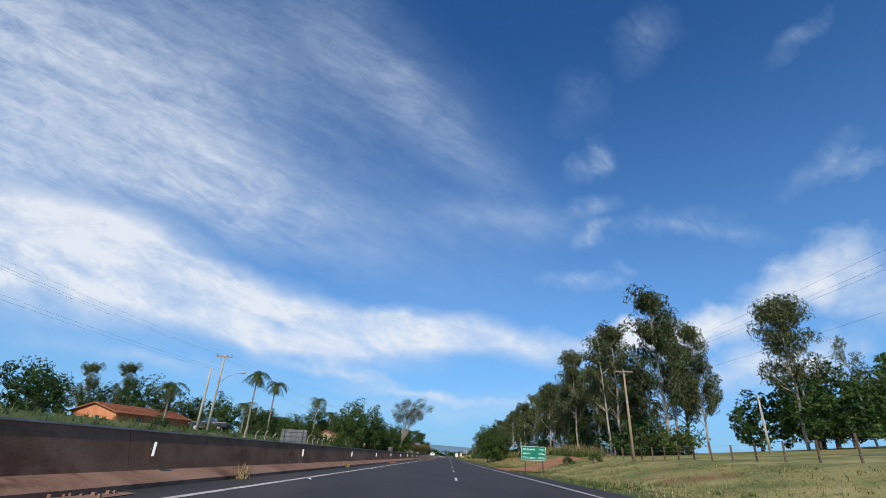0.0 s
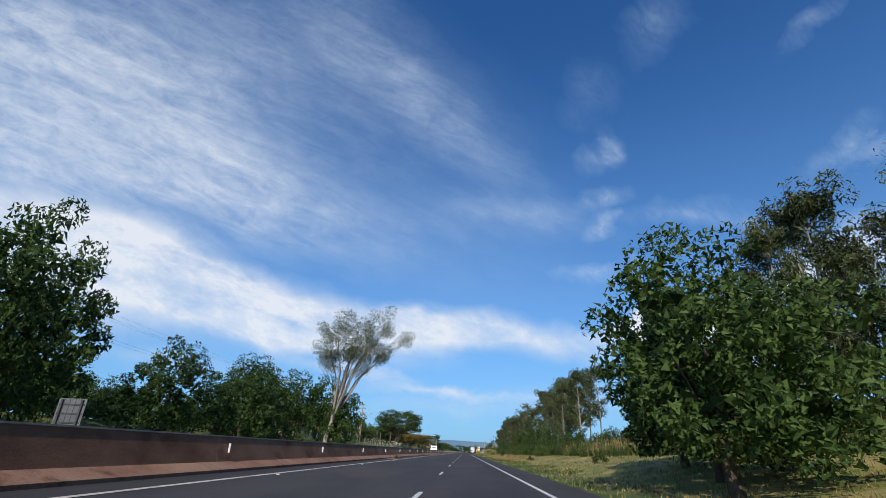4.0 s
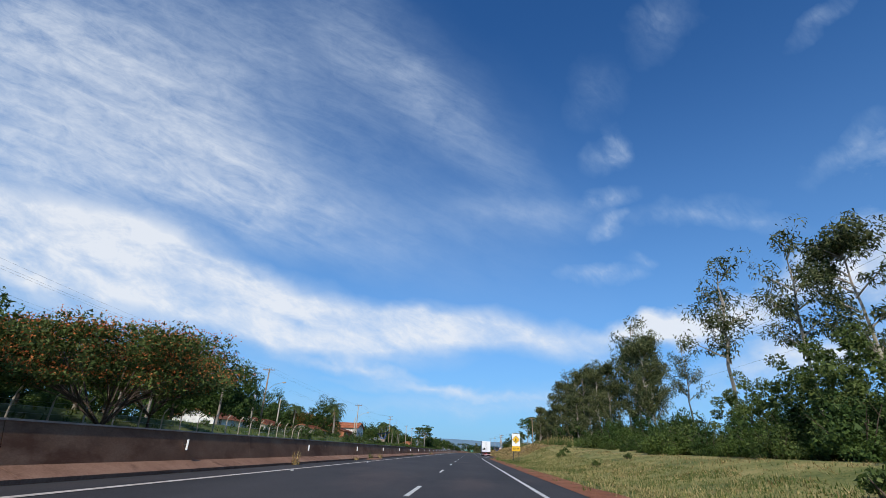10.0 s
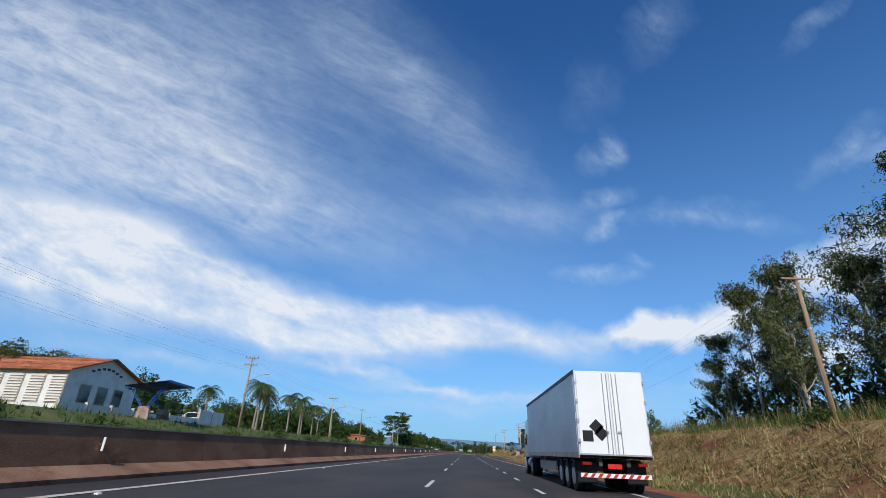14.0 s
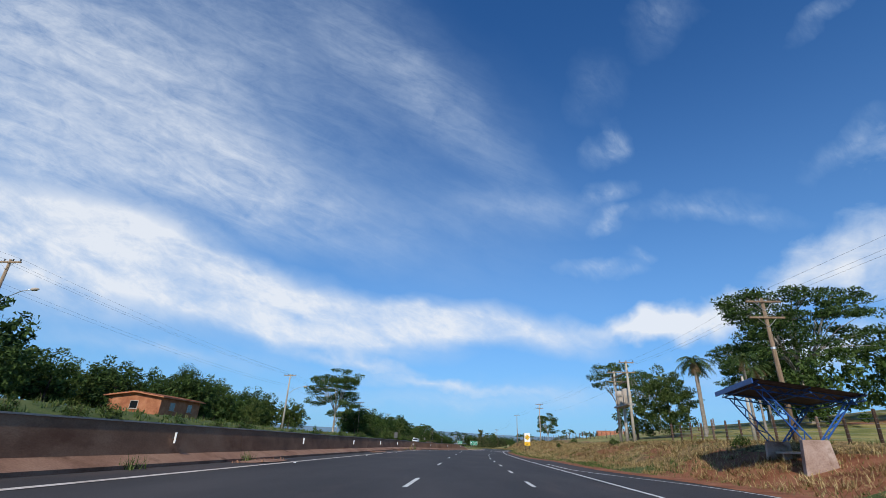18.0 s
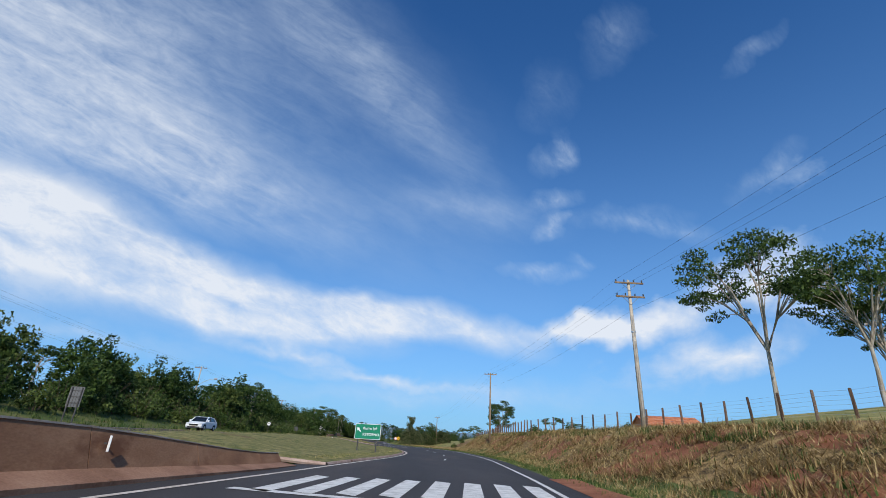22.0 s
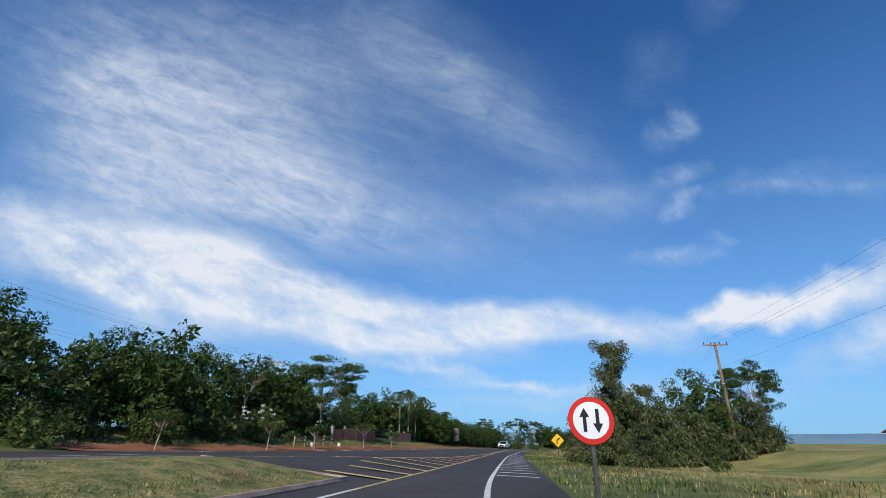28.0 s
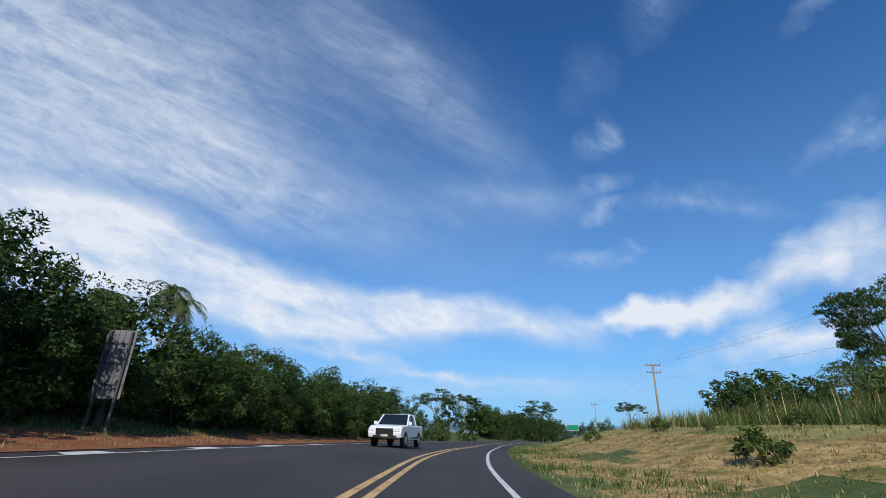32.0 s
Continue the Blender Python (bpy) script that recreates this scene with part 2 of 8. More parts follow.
ASPHALT = mat("asphalt", ((0.032, 0.0275, 0.026), (0.045, 0.0385, 0.036), (0.059, 0.050, 0.047)), 0.35, 6, 0.82, 60, 0.35, 0.35, stretch=(1, 0.25, 1), spots=((0.075, 0.055, 0.048), 0.18, 0.56))
ASPHALT_OLD = mat("old_asphalt", ((0.045, 0.036, 0.033), (0.065, 0.05, 0.045), (0.085, 0.064, 0.056)), 0.4, 6, 0.9, 50, 0.3, 0.4, spots=((0.16, 0.085, 0.05), 0.25, 0.56))
PAINT_WHITE = mat("road_paint_white", ((0.42, 0.40, 0.37), (0.62, 0.60, 0.56), (0.74, 0.72, 0.68)), 2.5, 7, 0.7, 30, 0.4, 0.1, spots=((0.22, 0.18, 0.15), 1.6, 0.60))
PAINT_EDGE = mat("road_paint_dusty", ((0.40, 0.33, 0.27), (0.55, 0.47, 0.40), (0.66, 0.59, 0.52)), 1.5, 7, 0.75, 30, 0.4, 0.1, spots=((0.20, 0.14, 0.10), 1.3, 0.62))
PAINT_YELLOW = mat("road_paint_yellow", ((0.42, 0.26, 0.10), (0.58, 0.38, 0.15), (0.66, 0.46, 0.22)), 2.0, 7, 0.75, 30, 0.4, 0.1, spots=((0.20, 0.13, 0.08), 1.6, 0.60))
GRASS = mat("dry_roadside_grass", ((0.07, 0.095, 0.020), (0.16, 0.165, 0.042), (0.27, 0.235, 0.075), (0.40, 0.31, 0.125)), 0.22, 8, 0.95, 7, 0.5, 0.9, spots=((0.24, 0.085, 0.035), 0.10, 0.58))
GRASS_GREEN = mat("green_grass_ground", ((0.035, 0.06, 0.012), (0.075, 0.10, 0.022), (0.15, 0.14, 0.045)), 0.25, 8, 0.95, 9, 0.5, 0.9, spots=((0.22, 0.10, 0.045), 0.12, 0.62))
DRY_TURF = mat("sunburnt_turf", ((0.095, 0.082, 0.022), (0.24, 0.17, 0.052), (0.40, 0.265, 0.095), (0.52, 0.365, 0.15)), 1.1, 9, 0.95, 9, 0.6, 1.0, stretch=(1.4, 0.7, 1), spots=((0.12, 0.13, 0.025), 0.35, 0.56))
STRAW_BED = mat("matted_straw_bank", ((0.045, 0.026, 0.010), (0.15, 0.095, 0.034), (0.29, 0.185, 0.068), (0.44, 0.30, 0.13)), 2.4, 9, 0.95, 14, 0.8, 1.0, stretch=(1.2, 1.0, 1), spots=((0.17, 0.055, 0.025), 0.30, 0.51))
TURF = mat("mown_island_turf", ((0.055, 0.07, 0.016), (0.125, 0.13, 0.034), (0.215, 0.185, 0.06), (0.31, 0.245, 0.10)), 1.6, 9, 0.95, 14, 0.8, 1.0, spots=((0.15, 0.075, 0.035), 0.35, 0.60))
KERB = mat("pinkish_kerb_concrete", ((0.24, 0.155, 0.115), (0.36, 0.25, 0.20), (0.46, 0.35, 0.29)), 1.2, 8, 0.9, 20, 0.35, 0.3, spots=((0.16, 0.08, 0.05), 0.8, 0.58))
SOIL = mat("red_soil", ((0.16, 0.055, 0.025), (0.25, 0.09, 0.04), (0.33, 0.14, 0.07)), 0.8, 8, 0.95, 14, 0.5, 0.8)
TRACK = mat("orange_dirt_track", ((0.26, 0.10, 0.045), (0.38, 0.16, 0.07), (0.48, 0.23, 0.11)), 0.6, 8, 0.95, 10, 0.5, 0.7, spots=((0.30, 0.22, 0.10), 0.5, 0.60))
FAR_LAND = mat("far_fields", ((0.03, 0.05, 0.02), (0.06, 0.085, 0.035), (0.12, 0.12, 0.06)), 0.004, 6, 0.95, 0.05, 0.3, 0.0)
# blue of the distance haze is mixed into this base colour
HILL = mat("haze_blue_hills", ((0.09, 0.15, 0.22), (0.11, 0.18, 0.25), (0.13, 0.20, 0.26)), 0.003, 5, 1.0, 0.02, 0.3, 0.0)
CONCRETE = mat("barrier_concrete", ((0.16, 0.077, 0.042), (0.25, 0.128, 0.070), (0.34, 0.19, 0.11)), 0.6, 8, 0.92, 22, 0.3, 0.3, stretch=(1, 0.6, 1.2), spots=((0.16, 0.07, 0.036), 0.7, 0.55), vary=0.1)
CURB = mat("dusty_barrier_foot", ((0.17, 0.085, 0.05), (0.26, 0.14, 0.09), (0.34, 0.20, 0.13)), 0.6, 8, 0.95, 18, 0.35, 0.4, spots=((0.10, 0.045, 0.025), 0.8, 0.58))
CAP = mat("barrier_top_concrete", ((0.33, 0.27, 0.21), (0.46, 0.385, 0.31), (0.56, 0.48, 0.40)), 1.5, 7, 0.9, 22, 0.3, 0.3)
PLAIN_CONCRETE = mat("weathered_concrete", ((0.24, 0.22, 0.19), (0.36, 0.33, 0.29), (0.46, 0.43, 0.38)), 1.2, 8, 0.9, 18, 0.3, 0.3, spots=((0.14, 0.11, 0.085), 0.9, 0.6))
WOOD = mat("weathered_post_wood", ((0.06, 0.036, 0.024), (0.12, 0.07, 0.045), (0.20, 0.13, 0.09)), 2.0, 7, 0.85, 30, 0.3, 0.5, stretch=(6, 6, 0.6), vary=0.5)
POLE_WOOD = mat("pole_wood", ((0.18, 0.12, 0.075), (0.29, 0.20, 0.125), (0.40, 0.29, 0.19)), 2.0, 7, 0.85, 30, 0.3, 0.4, stretch=(5, 5, 0.5), vary=0.3)
POLE_CONC = mat("pole_concrete", ((0.34, 0.28, 0.21), (0.47, 0.40, 0.31), (0.58, 0.50, 0.40)), 1.4, 7, 0.85, 20, 0.3, 0.2)
STEEL = mat("galvanised_steel", ((0.38, 0.40, 0.41), (0.50, 0.52, 0.53), (0.6, 0.61, 0.62)), 3, 6, 0.42, 40, 0.3, 0.1, metal=0.8)
DARK_STEEL = mat("dark_steel", ((0.035, 0.034, 0.033), (0.06, 0.057, 0.055), (0.09, 0.085, 0.08)), 3, 6, 0.6, 40, 0.3, 0.1)
WIRE = mat("wire", ((0.02, 0.02, 0.022), (0.03, 0.03, 0.033)), 3, 3, 0.6, 40, 0.1, 0)
SIGN_GREEN = mat("sign_green_sheet", ((0.0, 0.16, 0.085), (0.0, 0.20, 0.105), (0.008, 0.23, 0.125)), 0.8, 4, 0.35, 30, 0.1, 0.02, spec=0.5)
SIGN_WHITE = mat("sign_white_sheet", ((0.72, 0.72, 0.71), (0.80, 0.80, 0.79), (0.84, 0.84, 0.83)), 0.9, 5, 0.38, 30, 0.1, 0.02, spec=0.5)
SIGN_YELLOW = mat("sign_yellow_sheet", ((0.74, 0.40, 0.008), (0.83, 0.48, 0.012), (0.86, 0.53, 0.02)), 0.9, 5, 0.38, 30, 0.1, 0.02, spec=0.5)
SIGN_BLUE = mat("sign_blue_sheet", ((0.01, 0.08, 0.32), (0.012, 0.10, 0.38)), 0.9, 4, 0.4, 30, 0.1, 0.02)
SIGN_RED = mat("sign_red_sheet", ((0.55, 0.02, 0.015), (0.65, 0.03, 0.02)), 0.9, 4, 0.4, 30, 0.1, 0.02)
SIGN_BACK = mat("sign_back_metal", ((0.10, 0.10, 0.105), (0.15, 0.15, 0.155), (0.20, 0.20, 0.205)), 0.9, 6, 0.6, 30, 0.2, 0.05, metal=0.3)
BLACK = mat("black_sheet", ((0.010, 0.010, 0.010), (0.016, 0.016, 0.016)), 2, 3, 0.5, 30, 0.1, 0)
REFLECT = mat("white_reflector", ((0.78, 0.78, 0.76), (0.86, 0.86, 0.84)), 6, 3, 0.45, 30, 0.1, 0)
WHITE_PAINT = mat("white_vehicle_paint", ((0.76, 0.77, 0.78), (0.82, 0.83, 0.84)), 0.7, 4, 0.22, 30, 0.05, 0, spec=0.6)
TRAILER_ALU = mat("ribbed_aluminium", ((0.56, 0.58, 0.61), (0.66, 0.68, 0.71), (0.74, 0.76, 0.79)), 0.6, 6, 0.42, 24, 0.15, 0.03, metal=0.45, stretch=(1, 0.4, 1))
SILVER = mat("silver_vehicle_paint", ((0.36, 0.38, 0.41), (0.42, 0.44, 0.47)), 0.7, 3, 0.25, 30, 0.05, 0, metal=0.5)
DARK_CAR = mat("dark_vehicle_paint", ((0.02, 0.024, 0.03), (0.03, 0.035, 0.042)), 0.7, 3, 0.25, 30, 0.05, 0, spec=0.6)
RUBBER = mat("tyre_rubber", ((0.012, 0.012, 0.012), (0.022, 0.021, 0.02)), 6, 5, 0.85, 40, 0.3, 0.2)
GLASS_DARK = mat("tinted_glass", ((0.010, 0.013, 0.016), (0.016, 0.020, 0.024)), 1, 2, 0.06, 10, 0.05, 0, spec=0.9)
LAMP_RED = mat("tail_lamp_red", ((0.20, 0.010, 0.008), (0.27, 0.015, 0.012)), 3, 2, 0.25, 10, 0.1, 0)
LAMP_CLEAR = mat("lamp_lens", ((0.62, 0.64, 0.66), (0.75, 0.77, 0.78)), 3, 2, 0.15, 10, 0.1, 0, spec=0.7)
BLUE_STEEL = mat("blue_painted_steel", ((0.015, 0.07, 0.24), (0.022, 0.10, 0.33), (0.04, 0.13, 0.38)), 2, 5, 0.45, 30, 0.2, 0.05)
ROOF_TILE = mat("terracotta_tiles", ((0.26, 0.085, 0.04), (0.42, 0.15, 0.075), (0.54, 0.23, 0.12)), 1.4, 7, 0.9, 14, 0.4, 0.5, vary=0.3)
WALL_WHITE = mat("white_limewash", ((0.60, 0.58, 0.54), (0.74, 0.72, 0.68), (0.80, 0.79, 0.75)), 0.8, 7, 0.9, 18, 0.3, 0.2)
WALL_TAN = mat("tan_plaster", ((0.36, 0.25, 0.14), (0.46, 0.34, 0.20), (0.54, 0.42, 0.27)), 0.8, 7, 0.9, 18, 0.3, 0.2)
WALL_ORANGE = mat("orange_plaster", ((0.50, 0.17, 0.07), (0.62, 0.24, 0.11), (0.68, 0.30, 0.15)), 0.8, 7, 0.9, 18, 0.3, 0.2)
WALL_BRICK = mat("bare_brick", ((0.28, 0.10, 0.05), (0.40, 0.16, 0.08), (0.48, 0.22, 0.12)), 1.2, 7, 0.92, 16, 0.4, 0.4, vary=0.35)
WALL_GREY = mat("grey_render", ((0.26, 0.25, 0.23), (0.36, 0.345, 0.32), (0.44, 0.42, 0.39)), 0.8, 7, 0.92, 18, 0.3, 0.3)
BARK = mat("bark", ((0.045, 0.032, 0.022), (0.09, 0.065, 0.047), (0.16, 0.12, 0.09)), 2.2, 7, 0.95, 16, 0.5, 0.8, stretch=(3, 3, 0.7))
BARK_PALE = mat("pale_eucalyptus_bark", ((0.16, 0.125, 0.09), (0.34, 0.29, 0.23), (0.50, 0.45, 0.38)), 1.4, 7, 0.9, 14, 0.4, 0.4, stretch=(3, 3, 0.5))
PALM_BARK = mat("palm_trunk", ((0.15, 0.125, 0.10), (0.26, 0.22, 0.18), (0.36, 0.31, 0.26)), 3.0, 6, 0.92, 18, 0.4, 0.6, stretch=(1, 1, 5))
LEAF_EUC = leaf_mat("eucalyptus_leaves", (0.030, 0.044, 0.014), (0.078, 0.098, 0.034), (0.175, 0.180, 0.078))
LEAF_DARK = leaf_mat("dark_leaves", (0.022, 0.044, 0.010), (0.044, 0.080, 0.018), (0.090, 0.138, 0.034))
LEAF_MID = leaf_mat("mid_green_leaves", (0.034, 0.056, 0.012), (0.068, 0.102, 0.024), (0.130, 0.165, 0.046))
LEAF_BRIGHT = leaf_mat("bright_leaves", (0.036, 0.064, 0.012), (0.070, 0.110, 0.021), (0.125, 0.170, 0.042))
LEAF_PALM = leaf_mat("palm_leaves", (0.026, 0.050, 0.012), (0.055, 0.092, 0.022), (0.12, 0.15, 0.05))
LEAF_DRY = leaf_mat("dry_fronds", (0.12, 0.075, 0.035), (0.21, 0.14, 0.07), (0.31, 0.23, 0.13))
FLOWER = leaf_mat("orange_blossom", (0.40, 0.09, 0.03), (0.54, 0.15, 0.045), (0.62, 0.22, 0.07))
BLADE = mat("grass_blades", ((0.065, 0.105, 0.02), (0.14, 0.17, 0.042), (0.28, 0.245, 0.09), (0.44, 0.35, 0.155)), 0.09, 5, 0.8, 1.2, 0.3, 0, island=0.55, translucent=0.2, coords="Object")
BLADE_GREEN = mat("green_blades", ((0.035, 0.07, 0.012), (0.075, 0.12, 0.025), (0.16, 0.18, 0.055)), 0.2, 5, 0.8, 1.2, 0.3, 0, island=0.6, translucent=0.2)
BLADE_DRY = mat("dry_straw", ((0.17, 0.105, 0.038), (0.38, 0.26, 0.10), (0.58, 0.44, 0.21)), 0.2, 5, 0.85, 1.2, 0.3, 0, island=0.6, translucent=0.2)

# ---- mesh helpers ----


class Geo:
    """Vertices and faces gathered for one mesh."""

    def __init__(self):
        self.v, self.f = [], []

    def add(self, verts, faces):
        n = len(self.v)
        self.v.extend(tuple(p) for p in verts)
        self.f.extend(tuple(i + n for i in f) for f in faces)
        return self

    def box(self, x0, y0, z0, x1, y1, z1, m=None):
        p = [(x, y, z) for z in (z0, z1) for x, y in ((x0, y0), (x1, y0), (x1, y1), (x0, y1))]
        if m is not None:
            p = [m @ Vector(q) for q in p]
        return self.add(p, ((3, 2, 1, 0), (4, 5, 6, 7), (0, 1, 5, 4), (1, 2, 6, 5), (2, 3, 7, 6), (3, 0, 4, 7)))

    def tube(self, pts, radii, sides=6, cap=True):
        pts = [Vector(p) for p in pts]
        n = len(pts)
        if isinstance(radii, (int, float)):
            radii = [radii] * n
        ring = []
        for i, p in enumerate(pts):
            d = (pts[min(i + 1, n - 1)] - pts[max(i - 1, 0)]).normalized()
            a = d.cross(Vector((0, 0, 1)) if abs(d.z) < 0.9 else Vector((1, 0, 0))).normalized()
            b = d.cross(a)
            ring += [p + radii[i] * (math.cos(2 * math.pi * k / sides) * a + math.sin(2 * math.pi * k / sides) * b) for k in range(sides)]
        faces = [(i * sides + k, i * sides + (k + 1) % sides, (i + 1) * sides + (k + 1) % sides, (i + 1) * sides + k) for i in range(n - 1) for k in range(sides)]
        if cap:
            faces += [tuple(range(sides - 1, -1, -1)), tuple(range((n - 1) * sides, n * sides))]
        return self.add(ring, faces)

    def prism(self, outline, y0, y1, axis="y"):
        """A flat outline (a, z) pushed along an axis."""
        n = len(outline)
        put = (lambda a, z, y: (a, y, z)) if axis == "y" else (lambda a, z, y: (y, a, z)) if axis == "x" else (lambda a, z, y: (a, z, y))
        vs = [put(a, z, y0) for a, z in outline] + [put(a, z, y1) for a, z in outline]
        fs = [(i, (i + 1) % n, n + (i + 1) % n, n + i) for i in range(n)] + [tuple(range(n - 1, -1, -1)), tuple(range(n, 2 * n))]
        return self.add(vs, fs)

    def mesh(self, name, material, smooth=False, bevel=0.0, normals=True):
        me = bpy.data.meshes.new(name)
        me.from_pydata(self.v, [], self.f)
        if bevel or normals:
            bm = bmesh.new()
            bm.from_mesh(me)
            if bevel:
                bmesh.ops.bevel(bm, geom=[e for e in bm.edges if len(e.link_faces) == 2 and e.calc_face_angle(0) > 0.5], offset=bevel, segments=2, affect="EDGES", profile=0.5)
            bmesh.ops.recalc_face_normals(bm, faces=bm.faces)
            bm.to_mesh(me)
            bm.free()
        me.materials.append(material)
        if smooth:
            for p in me.polygons:
                p.use_smooth = True
        return me


def part(name, geo, material, parent, label="", smooth=False, bevel=0.0, normals=True):
    ob = new(name, geo if isinstance(geo, bpy.types.Mesh) else geo.mesh(name, material, smooth, bevel, normals))
    ob.parent = parent
    return tagged(ob, label)


def thing(name, label, category, group="", kind="", at=None):
    ob = tagged(new(name), label, category, group, kind)
    if at is not None:
        ob.matrix_basis = at
    return ob


def lerp(table, y):
    if y <= table[0][0]:
        return table[0][1]
    for (a, p), (b, q) in zip(table, table[1:]):
        if y <= b:
            k = (y - a) / (b - a)
            return p + (q - p) * k
    return table[-1][1]


def soft(table, y, w=5.0):
    return (lerp(table, y - w) + 2 * lerp(table, y - w / 2) + 2 * lerp(table, y) + 2 * lerp(table, y + w / 2) + lerp(table, y + w)) / 8


def smooth01(k):
    k = min(1, max(0, k))
    return k * k * (3 - 2 * k)


# ---- plan: everything by its distance y along the highway ----
RIGHT_LINE = [(-100, 6.1), (25, 5.9), (75, 4.8), (100, 4.55), (425, 4.55), (468, 8.0), (640, 7.9), (671, 8.4), (693, 9.4), (700, 10.0), (711, 11.0), (718, 12.1), (737, 14.1), (745, 14.9), (756, 15.4), (770, 15.6),
              (782, 15.2), (793, 14.3), (809, 11.5), (828, 7.3), (848, 3.2), (861, 1.6), (870, 1.0), (880, 0.3), (904, -1.2), (918, -1.6), (935, -2.0), (950, -2.3), (962, -2.4), (980, -1.4),
              (1010, 2.2), (1050, 10), (1100, 24), (1160, 45), (1250, 82)]
LEFT_LINE = [(-100, -5.6), (655, -5.6), (672, -4.9), (682, -3.4), (691, -1.9), (701, 0.2), (711, 1.8), (718, 3.0), (731, 5.0), (739, 6.4), (751, 7.5), (758, 7.5), (766, 7.0), (774, 5.8), (781, 4.0)]
RAMP_LEFT = [(795, 8.6), (809, 6.0), (828, 1.6), (846, -1.2), (861, -1.8), (872, -2.25), (880, -2.55), (905, -3.6), (923, -4.4), (950, -4.98), (962, -5.06)]
FACE = [(-100, -7.4), (660, -7.4), (672, -6.8), (682, -5.4), (691, -3.8), (701, -1.7), (711, 0.3), (722, 2.4)]
FAR_LEFT = [(-100, -17.6), (700, -17.6), (800, -18.5), (860, -19.5), (890, -18.0), (905, -15.8), (930, -14.5), (950, -13.7), (965, -12.3), (980, -10.9), (1010, -8.4), (1050, -0.8), (1100, 13), (1160, 34), (1250, 71)]
BANK = [(-100, 1.0), (0, 1.0), (40, 0.8), (70, 0.8), (100, 1.9), (140, 1.8), (190, 1.2), (230, 1.1), (330, 1.2), (380, 1.5), (425, 2.9), (560, 3.0), (590, 2.8), (602, 1.9), (620, 1.9), (640, 2.2), (665, 1.7),
        (700, 1.9), (730, 2.6), (765, 3.0), (800, 3.1), (830, 3.0), (860, 2.6), (885, 1.6), (905, 0.4), (940, 1.4), (965, 2.1), (1000, 2.2), (1060, 1.8), (1300, 1.5)]


def right_line(y):
    return soft(RIGHT_LINE, y, 6)


def left_line(y):
    return soft(LEFT_LINE, y, 5)


def centre_line(y):
    return soft(RAMP_LEFT, y, 5) if y < 955 else right_line(y) - 2.68


def far_left(y):
    return soft(FAR_LEFT, y, 8)


def road_right(y):
    """Right edge of the asphalt."""
    base = right_line(y) + lerp([(-100, 1.7), (420, 1.7), (470, 1.5), (565, 1.5), (575, 3.2), (640, 3.0), (650, 1.3), (690, 1.2), (740, 1.0), (830, 1.3), (862, 2.3), (905, 2.0), (930, 1.4), (1250, 1.2)], y)
    bay = 1.7 * smooth01((y - 569) / 7) * (1 - smooth01((y - 612) / 12))
    return base + bay


def left_rise(y):
    return lerp([(-100, 2.9), (160, 2.6), (240, 2.7), (420, 3.0), (600, 2.9), (690, 2.4), (760, 2.0), (860, 1.6), (920, 1.8), (1000, 1.8)], y)


def far_level(y):
    """Height of the opposite carriageway."""
    return lerp([(-100, 0.26), (690, 0.3), (735, 0.9), (760, 1.1), (800, 1.05), (840, 0.7), (885, 0.45), (960, 0.5), (1010, 0.3), (1050, 0.0)], y)


def road_z(x, y):
    """Height of the asphalt, which falls to the right."""
    if y >= 722 or x < -8:
        start = lerp([(800, 2.5), (862, -2.0)], y)
        return far_level(y) * smooth01((start - x) / (start + 8))
    return min(0.26, 0.032 * max(0, 0.4 - x)) * (1 - smooth01((y - 655) / 62))


def land(x, y):
    """Height of the ground."""
    xr, xl = road_right(y), far_left(y) - 1.5
    if x > xr:
        foot = xr + lerp([(0, 3.0), (200, 3.5), (330, 4.0), (400, 3.0), (425, 1.8), (560, 1.8), (596, 1.2), (624, 1.2), (640, 2.0), (785, 1.4), (800, 3.5), (820, 9.0), (850, 14.0), (885, 17.0), (905, 8.0), (930, 4.0), (1000, 3.0)], y)
        k = smooth01((x - foot) / lerp([(0, 12.0), (400, 10.0), (430, 7.5), (560, 7.5), (650, 9.0), (730, 6.0), (800, 6.0), (860, 9.0), (1000, 10.0)], y))
        z = soft(BANK, y, 8) * k + (0.012 if y > 135 else lerp([(70, 0.085), (100, 0.05), (135, 0.012)], y)) * max(0, min(x, 110) - foot)
        z += lerp([(630, 0.0), (665, 0.13), (750, 0.12), (790, 0.05), (815, 0.0)], y) * max(0, min(x, 75) - foot - 8)
        z += 0.10 * noise.noise((x * 0.35, y * 0.35, 0)) * min(1, (x - xr) / 2)
        if 416 < y < 850:
            z += (0.10 * noise.noise((x * 0.9, y * 0.8, 4)) + 0.05 * noise.noise((x * 1.9, y * 1.7, 6))) * min(1, (x - xr) / 3)
        return z - 0.04
    if x < xl:
        k = smooth01((xl - x) / 12)
        return far_level(y) + left_rise(y) * k + 0.012 * max(0, xl - 12 - x) + 0.12 * noise.noise((x * 0.3, y * 0.3, 3)) * min(1, (xl - x) / 2) - 0.04
    return road_z(x, y) - 0.05


def edges(a, b, step):
    n = max(1, int(round((b - a) / step)))
    return [a + (b - a) * i / n for i in range(n + 1)]


# ---- ground ----


